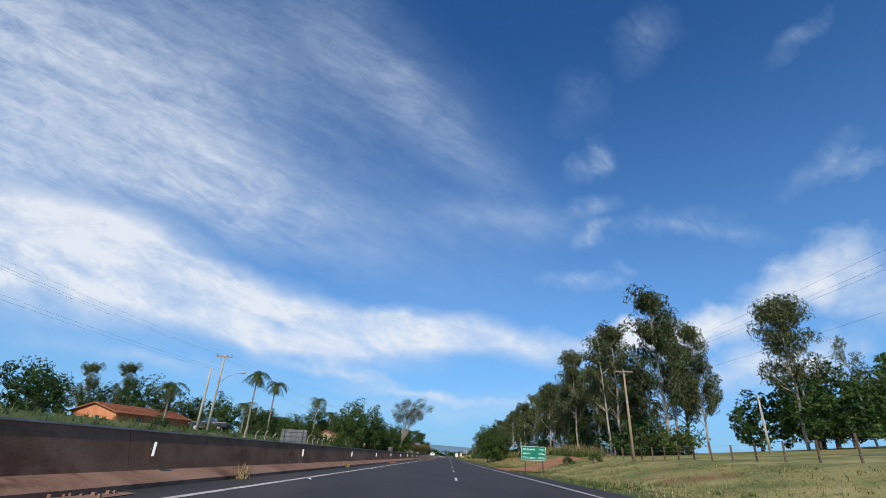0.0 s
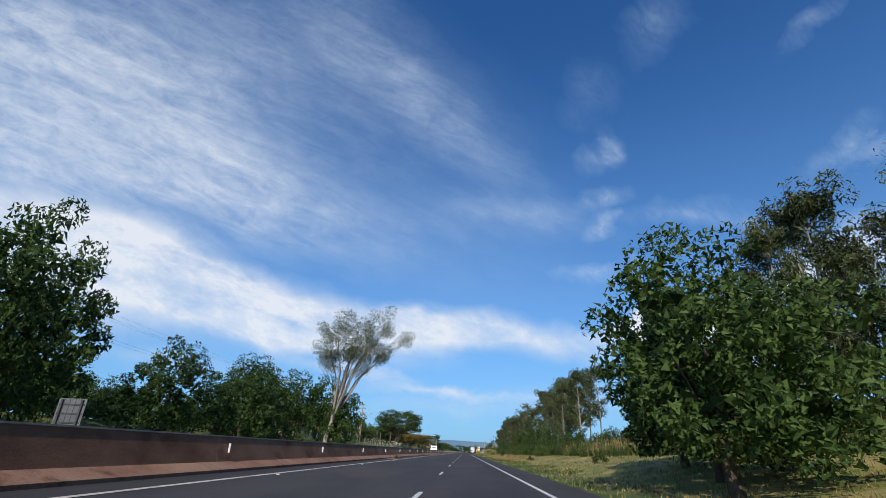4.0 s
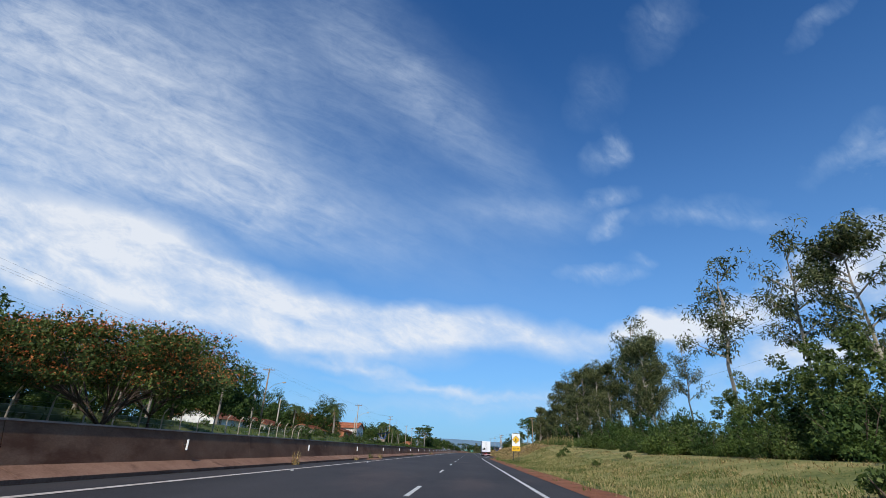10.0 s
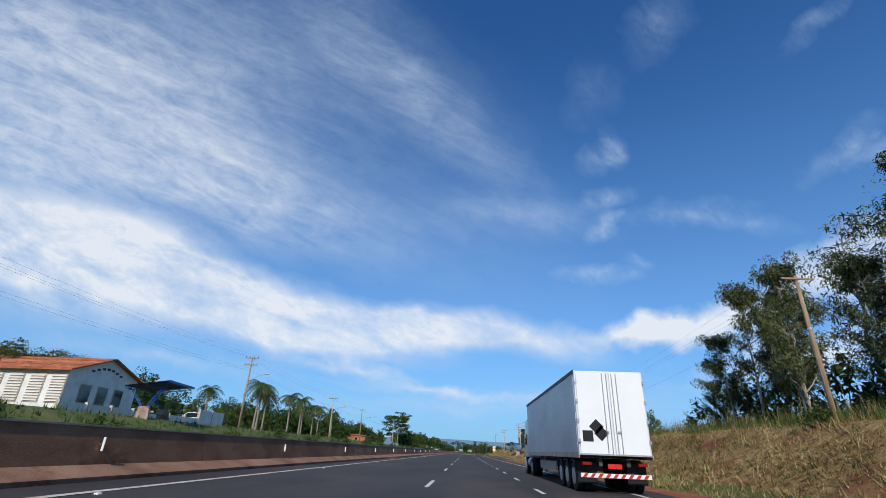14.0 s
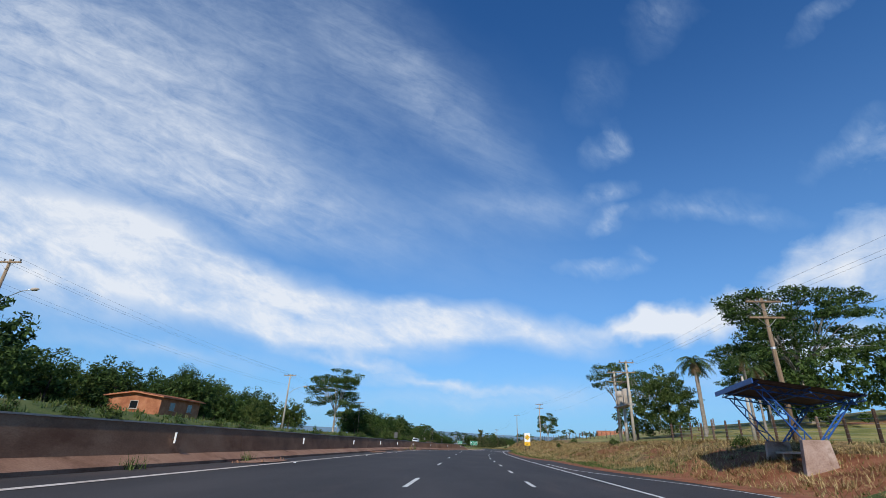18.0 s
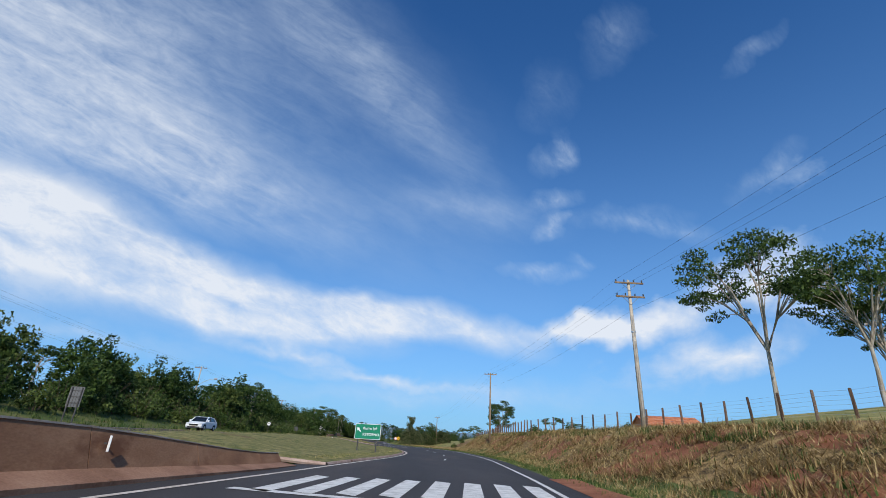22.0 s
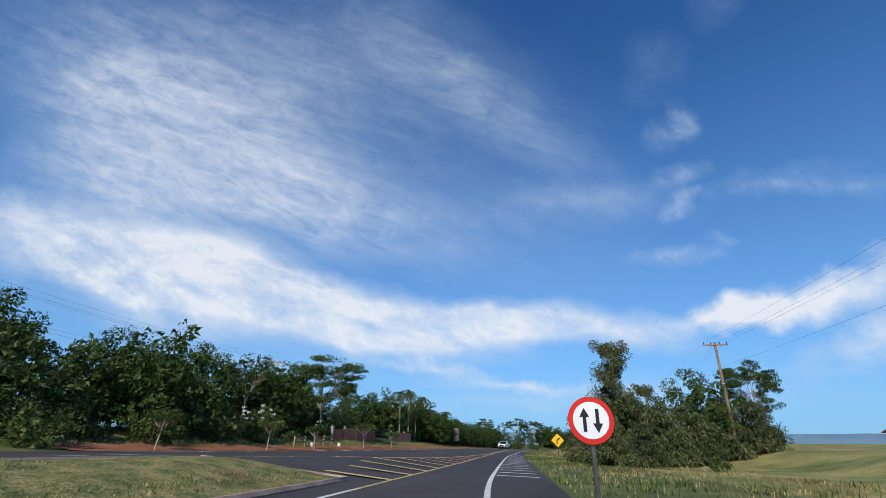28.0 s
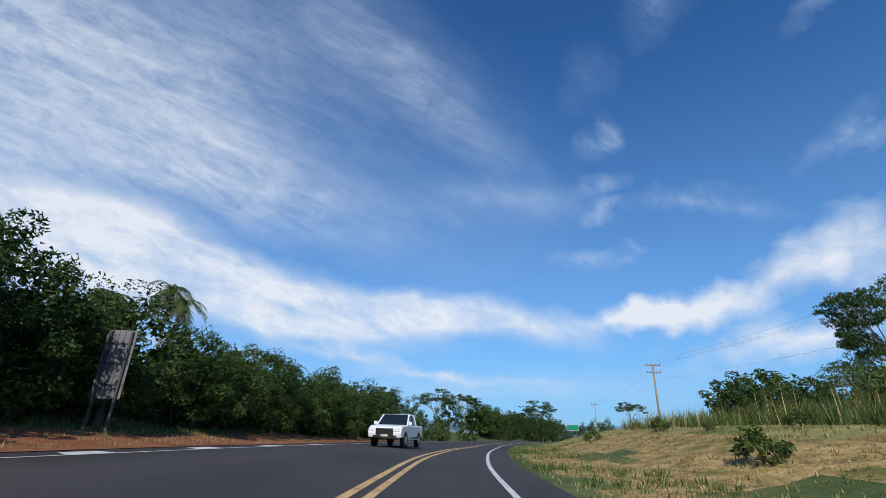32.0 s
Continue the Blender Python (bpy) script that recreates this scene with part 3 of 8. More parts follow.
def build_ground():
    ys = [-400, -200, -100, -60] + edges(-30, 414, 3.5) + edges(416, 850, 1.6) + edges(853, 1060, 3.5) + [1075, 1100, 1130, 1170, 1220, 1300, 1450, 1700, 2100, 2700, 3500, 4600, 6000]
    offs_r = [0.0, 0.4, 1.0, 1.8, 2.6, 3.4, 4.2, 5.0, 6.0, 7.0, 8.0, 9.0, 10.0, 11.5, 13.0, 15.0, 18.0, 22.0, 28.0, 36.0, 48, 64, 90, 140, 240, 450, 900, 1800, 3600]
    offs_l = [3600, 1800, 900, 450, 240, 140, 90, 64, 48, 36, 28, 22, 18, 15, 13, 11, 9.5, 8, 7, 6, 5, 4, 3, 2, 1, 0.0]
    v, f, green = [], [], []
    for y in ys:
        xl, xr = far_left(y) - 1.5, road_right(y)
        row = [xl - o for o in offs_l] + [xl + (xr - xl) * k / 12 for k in range(1, 12)] + [xr + o for o in offs_r]
        for x in row:
            fade = 1 - smooth01((abs(x) - 90) / 300) if y < 1300 else 1 - smooth01((y - 1300) / 600)
            v.append((x, y, land(x, y) * max(0, fade) - 0.0006 * max(0, y - 1300)))
        n = len(row)
    for j in range(len(ys) - 1):
        for i in range(n - 1):
            a = j * n + i
            f.append((a, a + 1, a + n + 1, a + n))
    me = bpy.data.meshes.new("ground")
    me.from_pydata(v, [], f)
    for m in (GRASS, GRASS_GREEN, FAR_LAND, SOIL, STRAW_BED, DRY_TURF):
        me.materials.append(m)
    nl = len(offs_l)
    for k, p in enumerate(me.polygons):
        p.use_smooth = True
        j, i = divmod(k, n - 1)
        y = ys[j]
        if y > 1250 or i < 5 or i > n - 7:
            p.material_index = 2
        elif i < nl:
            p.material_index = 1
        elif i >= n - len(offs_r) - 1:
            o = i - (n - len(offs_r))
            if o <= 1 and (320 < y < 700) or 607 < y < 622 and 1 < o < 9:
                p.material_index = 3
            elif (85 < y < 135 or 920 < y < 1000) and 1 < o < 12 and noise.noise((o * 0.35, y * 0.09, 3)) > -0.3:
                p.material_index = 5
            elif 628 < y < 815 and 3 < o < 10 and noise.noise((o * 0.4, y * 0.16, 9)) > 0.0:
                p.material_index = 3
            elif o <= 4 or 840 < y < 1000 and o < 9:
                p.material_index = 1 if noise.noise((0, y * 0.05, 5)) > -0.25 else 0
            elif (415 < y < 850 and o < 15) or (222 < y < 300 and 4 < o < 13 and noise.noise((o * 0.3, y * 0.07, 8)) > -0.12):
                p.material_index = 4
        else:
            p.material_index = 1
    ob = tagged(new("ground", me), "mown dry roadside grass with red soil patches", "ground", kind="structure")
    return ob


build_ground()


def strip(name, a, b, xl, xr, z, material, label, category, step=4.0, cols=6, kind="structure", parent=None):
    ys = edges(a, b, step)
    v, f = [], []
    for y in ys:
        l, r = xl(y), xr(y)
        v += [(l + (r - l) * i / cols, y, z(l + (r - l) * i / cols, y)) for i in range(cols + 1)]
    for j in range(len(ys) - 1):
        f += [(j * (cols + 1) + i, j * (cols + 1) + i + 1, (j + 1) * (cols + 1) + i + 1, (j + 1) * (cols + 1) + i) for i in range(cols)]
    me = bpy.data.meshes.new(name)
    me.from_pydata(v, [], f)
    me.materials.append(material)
    ob = new(name, me)
    if parent is not None:
        ob.parent = parent
    return tagged(ob, label, category, kind=kind)


def flat(x, y):
    return 0.0


# the highway, its exit ramp and the two-way road behind it, as one sheet of asphalt from edge to edge
strip("road", -400, 726, lambda y: soft(FACE, y, 3) - 0.05, road_right, road_z, ASPHALT, "dark asphalt highway carriageway with three lanes", "road", 4.0, 30)
strip("road_ramp", 726, 790, lambda y: left_line(y) - 0.5, road_right, road_z, ASPHALT, "dark asphalt exit ramp", "road", 2.0, 16)
strip("road_link", 760, 790, lambda y: -8.15, lambda y: left_line(y) - 0.5, road_z, ASPHALT, "dark asphalt turning lane between the islands", "road", 2.5, 16)
strip("road_junction", 790, 845, lambda y: far_left(y), road_right, road_z, ASPHALT, "dark asphalt junction", "road", 3.0, 30)
strip("road_two_way", 845, 1250, lambda y: far_left(y) - 0.8, road_right, road_z, ASPHALT, "dark asphalt two-way road", "road", 3.0, 34)
strip("road_opposite", -400, 790, lambda y: far_left(y) - 0.8, lambda y: -8.15, road_z, ASPHALT_OLD, "faded asphalt of the opposite carriageway", "road")

# ---- road markings ----
marks = thing("road_markings", "worn painted lines on the asphalt", "road marking", kind="structure")


def stripe(name, xf, a, b, width, material, step=3.0, z=0.011):
    """A painted line that follows xf(y)."""
    g = Geo()
    ys = edges(a, b, step)
    v = []
    for y in ys:
        slope = (xf(y + 0.5) - xf(y - 0.5))
        w = width * math.sqrt(1 + slope * slope) / 2
        v += [(xf(y) - w, y, z + road_z(xf(y) - w, y)), (xf(y) + w, y, z + road_z(xf(y) + w, y))]
    g.add(v, [(2 * i, 2 * i + 1, 2 * i + 3, 2 * i + 2) for i in range(len(ys) - 1)])
    return part(name, g, material, marks, normals=False)


def patch(name, pts, material, z=0.011):
    return part(name, Geo().add([(x, y, z + road_z(x, y)) for x, y in pts], [tuple(range(len(pts)))]), material, marks, normals=False)


stripe("left_edge_line", left_line, -60, 771, 0.20, PAINT_EDGE)
stripe("right_edge_line", right_line, -60, 1240, 0.17, PAINT_WHITE)
dash_mesh = Geo().add([(-0.075, 0, 0), (0.075, 0, 0), (0.075, 4.0, 0), (-0.075, 4.0, 0)], [(0, 1, 2, 3)]).mesh("lane_dash", PAINT_WHITE, normals=False)


def dashes(xf, a, b, period, first, scale=1.0):
    y = first
    while y < b:
        if y >= a:
            ob = part("lane_dash", dash_mesh, None, marks)
            slope = xf(y + 2) - xf(y)
            ob.matrix_basis = pose(xf(y), y, 0.014 + road_z(xf(y), y + 2), 0, 0, -math.degrees(math.atan(slope / 2))) @ Matrix.Diagonal((1, scale, 1, 1))
        y += period


dashes(lambda y: lerp([(0, 0.45), (640, 0.5), (665, 1.0)], y), -40, 690, 15.6, -3.1)
dashes(lambda y: lerp([(0, 4.5), (640, 4.5), (662, 5.2), (676, 6.4), (696, 9.4)], y), 455, 700, 8.0, 455.5, 0.6)
dashes(lambda y: (left_line(y) + right_line(y)) / 2 if y < 771 else right_line(y) - 4.2, 738, 800, 13.5, 738.2, 0.75)
# crossing
for k in range(8):
    x = 3.6 + k * 0.98
    patch("crossing_bar", [(x, 712.6), (x + 0.48, 712.2), (x + 1.15, 717.2), (x + 0.67, 717.6)], PAINT_WHITE)
patch("stop_line", [(3.1, 712.5), (11.2, 709.9), (11.25, 710.25), (3.15, 712.9)], PAINT_WHITE)
# bus bay outline and entry
stripe("bay_line", lambda y: right_line(y) + 0.8 + 3.6 * smooth01((y - 560) / 14) * (1 - smooth01((y - 608) / 16)), 562, 632, 0.14, PAINT_WHITE, 1.5)
# hatching where the ramp leaves the junction
for k in range(7):
    y = 799 + k * 4.2
    patch("hatch_bar", [(centre_line(y) - 0.1, y), (centre_line(y) - 0.1, y + 0.5), (centre_line(y) - 0.6 - 0.62 * k, y + 0.5 + 0.5 * k), (centre_line(y) - 0.6 - 0.62 * k, y + 0.5 * k)], PAINT_WHITE)
stripe("ramp_left_line", centre_line, 796, 858, 0.16, PAINT_WHITE)
stripe("island_line", lambda y: centre_line(y) - 0.8 - 0.19 * (y - 797), 797, 828, 0.16, PAINT_WHITE)
# yellow centre lines and their hatched wedge
stripe("yellow_line", centre_line, 856, 1240, 0.15, PAINT_YELLOW)
WEDGE = [(856, 8.0), (863, 6.7), (868, 5.3), (872, 3.9), (877, 2.9), (883, 2.0), (887, 1.6), (894, 0.95), (906, 0.25), (914, 0.0)]
stripe("yellow_line", lambda y: centre_line(y) - 0.32 - lerp(WEDGE, y), 860, 1240, 0.15, PAINT_YELLOW, 2.0)
for k in range(11):
    y = 861.2 + k * 3.2
    far = y + 1.1
    w = 0.32 + lerp(WEDGE, far)
    if w > 0.5:
        patch("yellow_hatch_bar", [(centre_line(y), y), (centre_line(y), y + 0.42), (centre_line(far) - w, far + 0.42), (centre_line(far) - w, far)], PAINT_YELLOW, 0.012)
# white bars on the right shoulder
for k in range(23):
    y = 866 + k * 2.6
    w = lerp([(866, 2.0), (908, 1.9), (925, 0.4)], y)
    patch("shoulder_bar", [(right_line(y) + 0.15, y), (right_line(y) + 0.15, y + 0.4), (right_line(y) + w, y + 0.2 - 0.5), (right_line(y) + w, y - 0.2 - 0.5)], PAINT_WHITE)
# far edge of the two-way road with its white blocks
stripe("far_edge_line", lambda y: far_left(y) + 0.9, 866, 1240, 0.16, PAINT_WHITE)
for k in range(20):
    y = 872 + k * 5.0
    patch("edge_block", [(far_left(y) + 0.85, y), (far_left(y + 1.6) + 0.85, y + 1.6), (far_left(y + 2.0) - 0.1, y + 2.0), (far_left(y + 0.8) - 0.1, y + 0.8)], PAINT_WHITE)
stripe("opposite_line", lambda y: -9.0, -60, 780, 0.16, PAINT_EDGE)
stripe("opposite_edge_line", lambda y: far_left(y) + 0.6, -60, 860, 0.16, PAINT_EDGE)
dashes(lambda y: -13.2, -40, 860, 15.6, 0.0)
# cat's eyes along the left line
eye_mesh = Geo().prism([(-0.055, 0), (0.055, 0), (0.035, 0.03), (-0.035, 0.03)], -0.05, 0.05).mesh("road_stud", REFLECT)
for k in range(45):
    y = 4 + k * 15.6
    ob = part("road_stud", eye_mesh, None, marks)
    ob.location = (left_line(y) + 0.3, y, 0.003 + road_z(left_line(y) + 0.3, y))

# grass islands with dusty kerbs


def island(name, a, b, xl, xr, top, label, step=1.5):
    ys = edges(a, b, step)
    base = thing(name, label, "traffic island", kind="structure")
    g, kerb = Geo(), Geo()
    cols = 16
    v, f = [], []
    for y in ys:
        l, r = xl(y), xr(y)
        for i in range(cols + 1):
            x = l + (r - l) * i / cols
            edge = min(1, min(x - l, r - x, y - a, b - y) / 2.5)
            v.append((x, y, 0.06 + road_z(x, y) + top * smooth01(edge) * (1 + 0.4 * noise.noise((x * 0.4, y * 0.4, 1)))))
    for j in range(len(ys) - 1):
        f += [(j * (cols + 1) + i, j * (cols + 1) + i + 1, (j + 1) * (cols + 1) + i + 1, (j + 1) * (cols + 1) + i) for i in range(cols)]
    part("turf", g.add(v, f), TURF, base, smooth=True, normals=False)
    loop = [(xr(y), y) for y in ys] + [(xl(y), y) for y in reversed(ys)]
    kerb.tube([(x, y, 0.02 + road_z(x, y)) for x, y in loop + loop[:1]], 0.11, 6, False)
    part("kerb", kerb, KERB, base, "dusty pinkish concrete kerb")


def isl1_right(y):
    return left_line(y) - 0.35 if y < 773 else lerp([(773, left_line(773) - 0.35), (778, 4.6), (782, 3.4), (785.5, 1.8), (788, -0.4), (789.3, -2.4), (790, -3.6)], y)


def isl1_left(y):
    return lerp([(724, -8.0), (768, -8.0), (786, -6.2), (789, -5.2), (790, -4.4)], y)


island("island_grass", 724, 790, isl1_left, lambda y: max(-7.5, isl1_right(y)), 0.22, "mown green grass island with a pinkish concrete kerb", 1.0)
island("island_grass_far", 806, 860, lambda y: -7.6 - 0.02 * (y - 806), lambda y: min(centre_line(y) - 1.2 - max(0, 0.13 * (840 - y)), lerp([(806, -5.5), (809, 1.0), (814, 3.0), (830, 2.0), (862, 0.0)], y)), 0.16,
       "mown grass island beside painted hatching")

# ---- median barrier ----
barrier = thing("median_barrier", "long brown concrete median barrier with a dusty red foot", "barrier", kind="structure")


def sweep(profile, a, b, step):
    g = Geo()
    ys = edges(a, b, step)
    n = len(profile)
    v = []
    for y in ys:
        x0 = soft(FACE, y, 3)
        slope = soft(FACE, y + 0.5, 3) - soft(FACE, y - 0.5, 3)
        c = 1 / math.sqrt(1 + slope * slope)
        fall = 1.0 - 0.62 * smooth01((y - 709) / 13)
        v += [(x0 + d * c, y - d * slope * c, z * fall + (road_z(x0 + 0.42, y) if z > 0 else -0.05)) for d, z in profile]
    f = [(j * n + i, j * n + (i + 1) % n, (j + 1) * n + (i + 1) % n, (j + 1) * n + i) for j in range(len(ys) - 1) for i in range(n)]
    f += [tuple(range(n)), tuple(range((len(ys) - 1) * n, len(ys) * n))]
    return g.add(v, f)


WALL = [(-0.20, 0.0), (-0.20, 0.30), (-0.42, 1.22), (-0.62, 1.22), (-0.90, 0.30), (-0.90, 0.0)]
FOOT = [(0.42, 0.0), (0.42, 0.10), (0.36, 0.13), (-0.19, 0.33), (-0.19, 0.0)]
TOP = [(-0.395, 1.222), (-0.395, 1.265), (-0.645, 1.265), (-0.645, 1.222)]
y = -60.0
while y < 721:
    e = min(y + (12.0 if y < 655 else 4.0), 722)
    st = 12.0 if y < 640 else 2.0
    part("wall_panel", sweep(WALL, y + 0.012, e - 0.012, st), CONCRETE, barrier)
    part("foot", sweep(FOOT, y + 0.006, e - 0.006, st), CURB, barrier, "dusty red sloping foot")
    part("cap", sweep(TOP, y + 0.01, e - 0.01, st), CAP, barrier, "pale concrete coping")
    y = e
refl = Geo().box(-0.012, -0.05, -0.17, 0.012, 0.05, 0.17).mesh("reflector", REFLECT, bevel=0.008)
arm_m = Geo().box(-0.06, -0.012, -0.02, 0.0, 0.012, 0.02).mesh("bracket", DARK_STEEL)
for k in range(58):
    y = -40 + k * 13.2
    if y < 719:
        x0 = soft(FACE, y, 3)
        slope = math.degrees(math.atan(soft(FACE, y + 0.5, 3) - soft(FACE, y - 0.5, 3)))
        r = part("reflector", refl, None, barrier, "white reflector plate")
        r.matrix_basis = pose(x0 - 0.19, y, 0.80 + road_z(x0, y), 0, 0, 62 - slope)
        b = part("bracket", arm_m, None, barrier)
        b.matrix_basis = pose(x0 - 0.25, y + 0.01, 0.80 + road_z(x0, y), 0, 0, -slope)

# ---- trees ----
rng = random.Random(7)


FINE = [1.8, 0.74]


def leaves(geo, centre, radius, count, size, flat_z=1.0, droop=0.0, wide=0.45, rs=None):
    """Small pointed leaf sprays scattered through an ellipsoid."""
    rs = rs or np.random.RandomState(rng.randrange(1 << 30))
    count, size = int(count * FINE[0]), size * FINE[1]
    d = rs.normal(size=(count, 3))
    d /= np.linalg.norm(d, axis=1)[:, None]
    r = rs.uniform(0.35, 1.0, (count, 1)) ** 0.6
    c = np.array(centre) + d * r * np.array([radius, radius, radius * flat_z])
    a = rs.normal(size=(count, 3)) + d * 0.8
    a[:, 2] -= droop
    a /= np.linalg.norm(a, axis=1)[:, None]
    b = np.cross(a, rs.normal(size=(count, 3)))
    b /= np.linalg.norm(b, axis=1)[:, None] + 1e-9
    s = size * rs.uniform(0.6, 1.35, (count, 1))
    p0, p2 = c - a * s * 0.5, c + a * s * 0.5
    p1, p3 = p0 + b * s * wide * 0.55, p0 - b * s * wide * 0.55
    n = len(geo.v)
    geo.v.extend(map(tuple, np.stack([p1, p2, p3], 1).reshape(-1, 3).tolist()))
    geo.f.extend([(n + 3 * i, n + 3 * i + 1, n + 3 * i + 2) for i in range(count)])


def heart(geo, centre, radius, count=7, size=1.0, flat_z=1.0):
    """Broad inner leaf masses that keep the sky from showing through a clump."""
    keep = FINE[:]
    FINE[:] = [1.0, 1.0]
    leaves(geo, centre, radius * 0.62, count * 2, min(0.42, radius * size * 0.45), flat_z, 0.1, 0.8)
    FINE[:] = keep


def limb(geo, p, d, length, r0, r1, bend=0.25, steps=4, sides=5):
    """A tapered, slightly crooked branch. Returns its points."""
    p, d = Vector(p), Vector(d).normalized()
    pts = [p.copy()]
    for i in range(steps):
        d = (d + bend * Vector((rng.uniform(-1, 1), rng.uniform(-1, 1), rng.uniform(-0.5, 0.7))) / steps ** 0.5).normalized()
        p = p + d * length / steps
        pts.append(p.copy())
    geo.tube(pts, [r0 + (r1 - r0) * i / steps for i in range(steps + 1)], sides, False)
    return pts


def tree(name, label, category, trunk, crown, bark, leaf, extra=()):
    t = thing(name, label, category)
    part("trunk", trunk, bark, t, smooth=True, normals=False)
    if crown.v:
        part("crown", crown, leaf, t, normals=False)
    for nm, g, m in extra:
        part(nm, g, m, t, normals=False)
    t.location = (0, 0, -300)
    return t


def eucalyptus(h, lean=0.03, density=1.0, bare=0.35, label="tall slender eucalyptus with pale trunk and hanging leaves"):
    wood, crown = Geo(), Geo()
    pts = [Vector((0, 0, -0.3))]
    for i in range(9):
        pts.append(Vector((lean * h * i / 9 + rng.uniform(-0.15, 0.15), rng.uniform(-0.2, 0.2), h * 0.93 * (i + 1) / 9)))
    wood.tube(pts, [0.0088 * h * (1 - 0.9 * i / 9) + 0.02 for i in range(10)], 7, False)
    for k in range(int(17 * density) + 3):
        f = rng.uniform(bare, 0.96)
        base = pts[0].lerp(pts[-1], f)
        ang = rng.uniform(0, 2 * math.pi)
        ln = h * (0.10 + 0.17 * (1 - f)) * rng.uniform(0.8, 1.3)
        q = limb(wood, base, (math.cos(ang), math.sin(ang), rng.uniform(0.7, 1.5)), ln, 0.0042 * h, 0.015, 0.3)
        for c, rad in ((q[-1], 0.052), (q[-2], 0.042), (q[2], 0.032)):
            for _ in range(2):
                cc = c + Vector((rng.uniform(-1, 1), rng.uniform(-1, 1), rng.uniform(-0.9, 0.5))) * rad * h * 0.8
                leaves(crown, cc, rad * h * rng.uniform(0.7, 1.2), int(46 * density), 0.52, 1.1, 1.3, 0.28)
            if density > 0.8:
                heart(crown, c, rad * h * 0.7, 5, 1.0, 1.2)
    leaves(crown, pts[-1], 0.055 * h, int(150 * density), 0.6, 1.3, 0.8, 0.32)
    return tree("eucalyptus_tree", label, "tree", wood, crown, BARK_PALE, LEAF_EUC)


def fan_tree(h, w, label, lean=0.0):
    """Long bare limbs that fan out from a low fork, with thin foliage at their ends."""
    wood, crown = Geo(), Geo()
    fork = Vector((0.16 * lean, 0, h * 0.2))
    wood.tube([(0, 0, -0.3), (0.1, 0, h * 0.1), fork], [0.020 * h, 0.015 * h, 0.012 * h], 8, False)
    for b in range(12):
        a = b * 2.39996
        out = w * 0.44 * math.sqrt((b + 0.4) / 12)
        tip = Vector((lean + math.cos(a) * out, math.sin(a) * out, h * (0.90 - 0.9 * (out / w) ** 2)))
        mid = fork.lerp(tip, 0.5) + Vector((-math.cos(a), -math.sin(a), 0.4)) * 0.05 * h
        wood.tube([fork, fork.lerp(mid, 0.6), mid, mid.lerp(tip, 0.6), tip], [0.009 * h, 0.007 * h, 0.0055 * h, 0.0035 * h, 0.02], 6, False)
        for k in range(8):
            base = mid.lerp(tip, rng.uniform(0.0, 1.0))
            c = a + rng.uniform(-1.4, 1.4)
            q = limb(wood, base, (math.cos(c), math.sin(c), rng.uniform(0.1, 1.2)), h * rng.uniform(0.08, 0.16), 0.05, 0.012, 0.35, 4, 4)
            for e, n in ((q[-1], 130), (q[-2], 90), (q[2], 44)):
                leaves(crown, e, 0.05 * h, n, 0.30, 0.8, 0.6, 0.34)
    return tree("eucalyptus_tree", label, "tree", wood, crown, BARK_PALE, LEAF_EUC)


def round_tree(h, w, leaf, label, n=62, size=0.5, trunk_share=0.2, per=62, lobes=5):
    """A leafy tree whose crown is heaped up from several uneven lobes."""
    wood, crown = Geo(), Geo()
    pts = [(0, 0, -0.3), (0.1, 0, h * 0.12), (-0.05, 0.1, h * max(0.15, trunk_share)), (0.1, 0, h * 0.5)]
    wood.tube(pts, [0.03 * h, 0.022 * h, 0.018 * h, 0.01 * h], 8, False)
    each = n // lobes
    for b in range(lobes):
        a = b * 2.39996 + rng.uniform(-0.4, 0.4)
        out = 0.0 if b == 0 else rng.uniform(0.18, 0.30) * w
        lw = w * (0.36 if b == 0 else rng.uniform(0.22, 0.31))
        top = h * (1.0 if b == 0 else rng.uniform(0.62, 0.93))
        low = h * trunk_share * rng.uniform(0.6, 1.3)
        c0 = Vector((math.cos(a) * out, math.sin(a) * out, (top + low) / 2))
        limb(wood, (0, 0, h * max(0.12, trunk_share)), c0 - Vector((0, 0, h * trunk_share)), c0.length * 0.7, 0.009 * h, 0.02, 0.25)
        for k in range(each):
            z = 1 - 2 * (k + 0.5) / each
            t = k * 2.39996 + b
            s = math.sqrt(1 - z * z) * rng.uniform(0.65, 1.1)
            rr = lw * rng.uniform(0.24, 0.42)
            c = c0 + Vector((math.cos(t) * s * lw * 0.8, math.sin(t) * s * lw * 0.8, z * (top - low) / 2 * rng.uniform(0.8, 1.0)))
            leaves(crown, c, rr, per, size, 0.75, 0.2, 0.5)
            heart(crown, c.lerp(c0, 0.25), rr, 7, 1.1)
    return tree("broadleaf_tree", label, "tree", wood, crown, BARK, leaf)


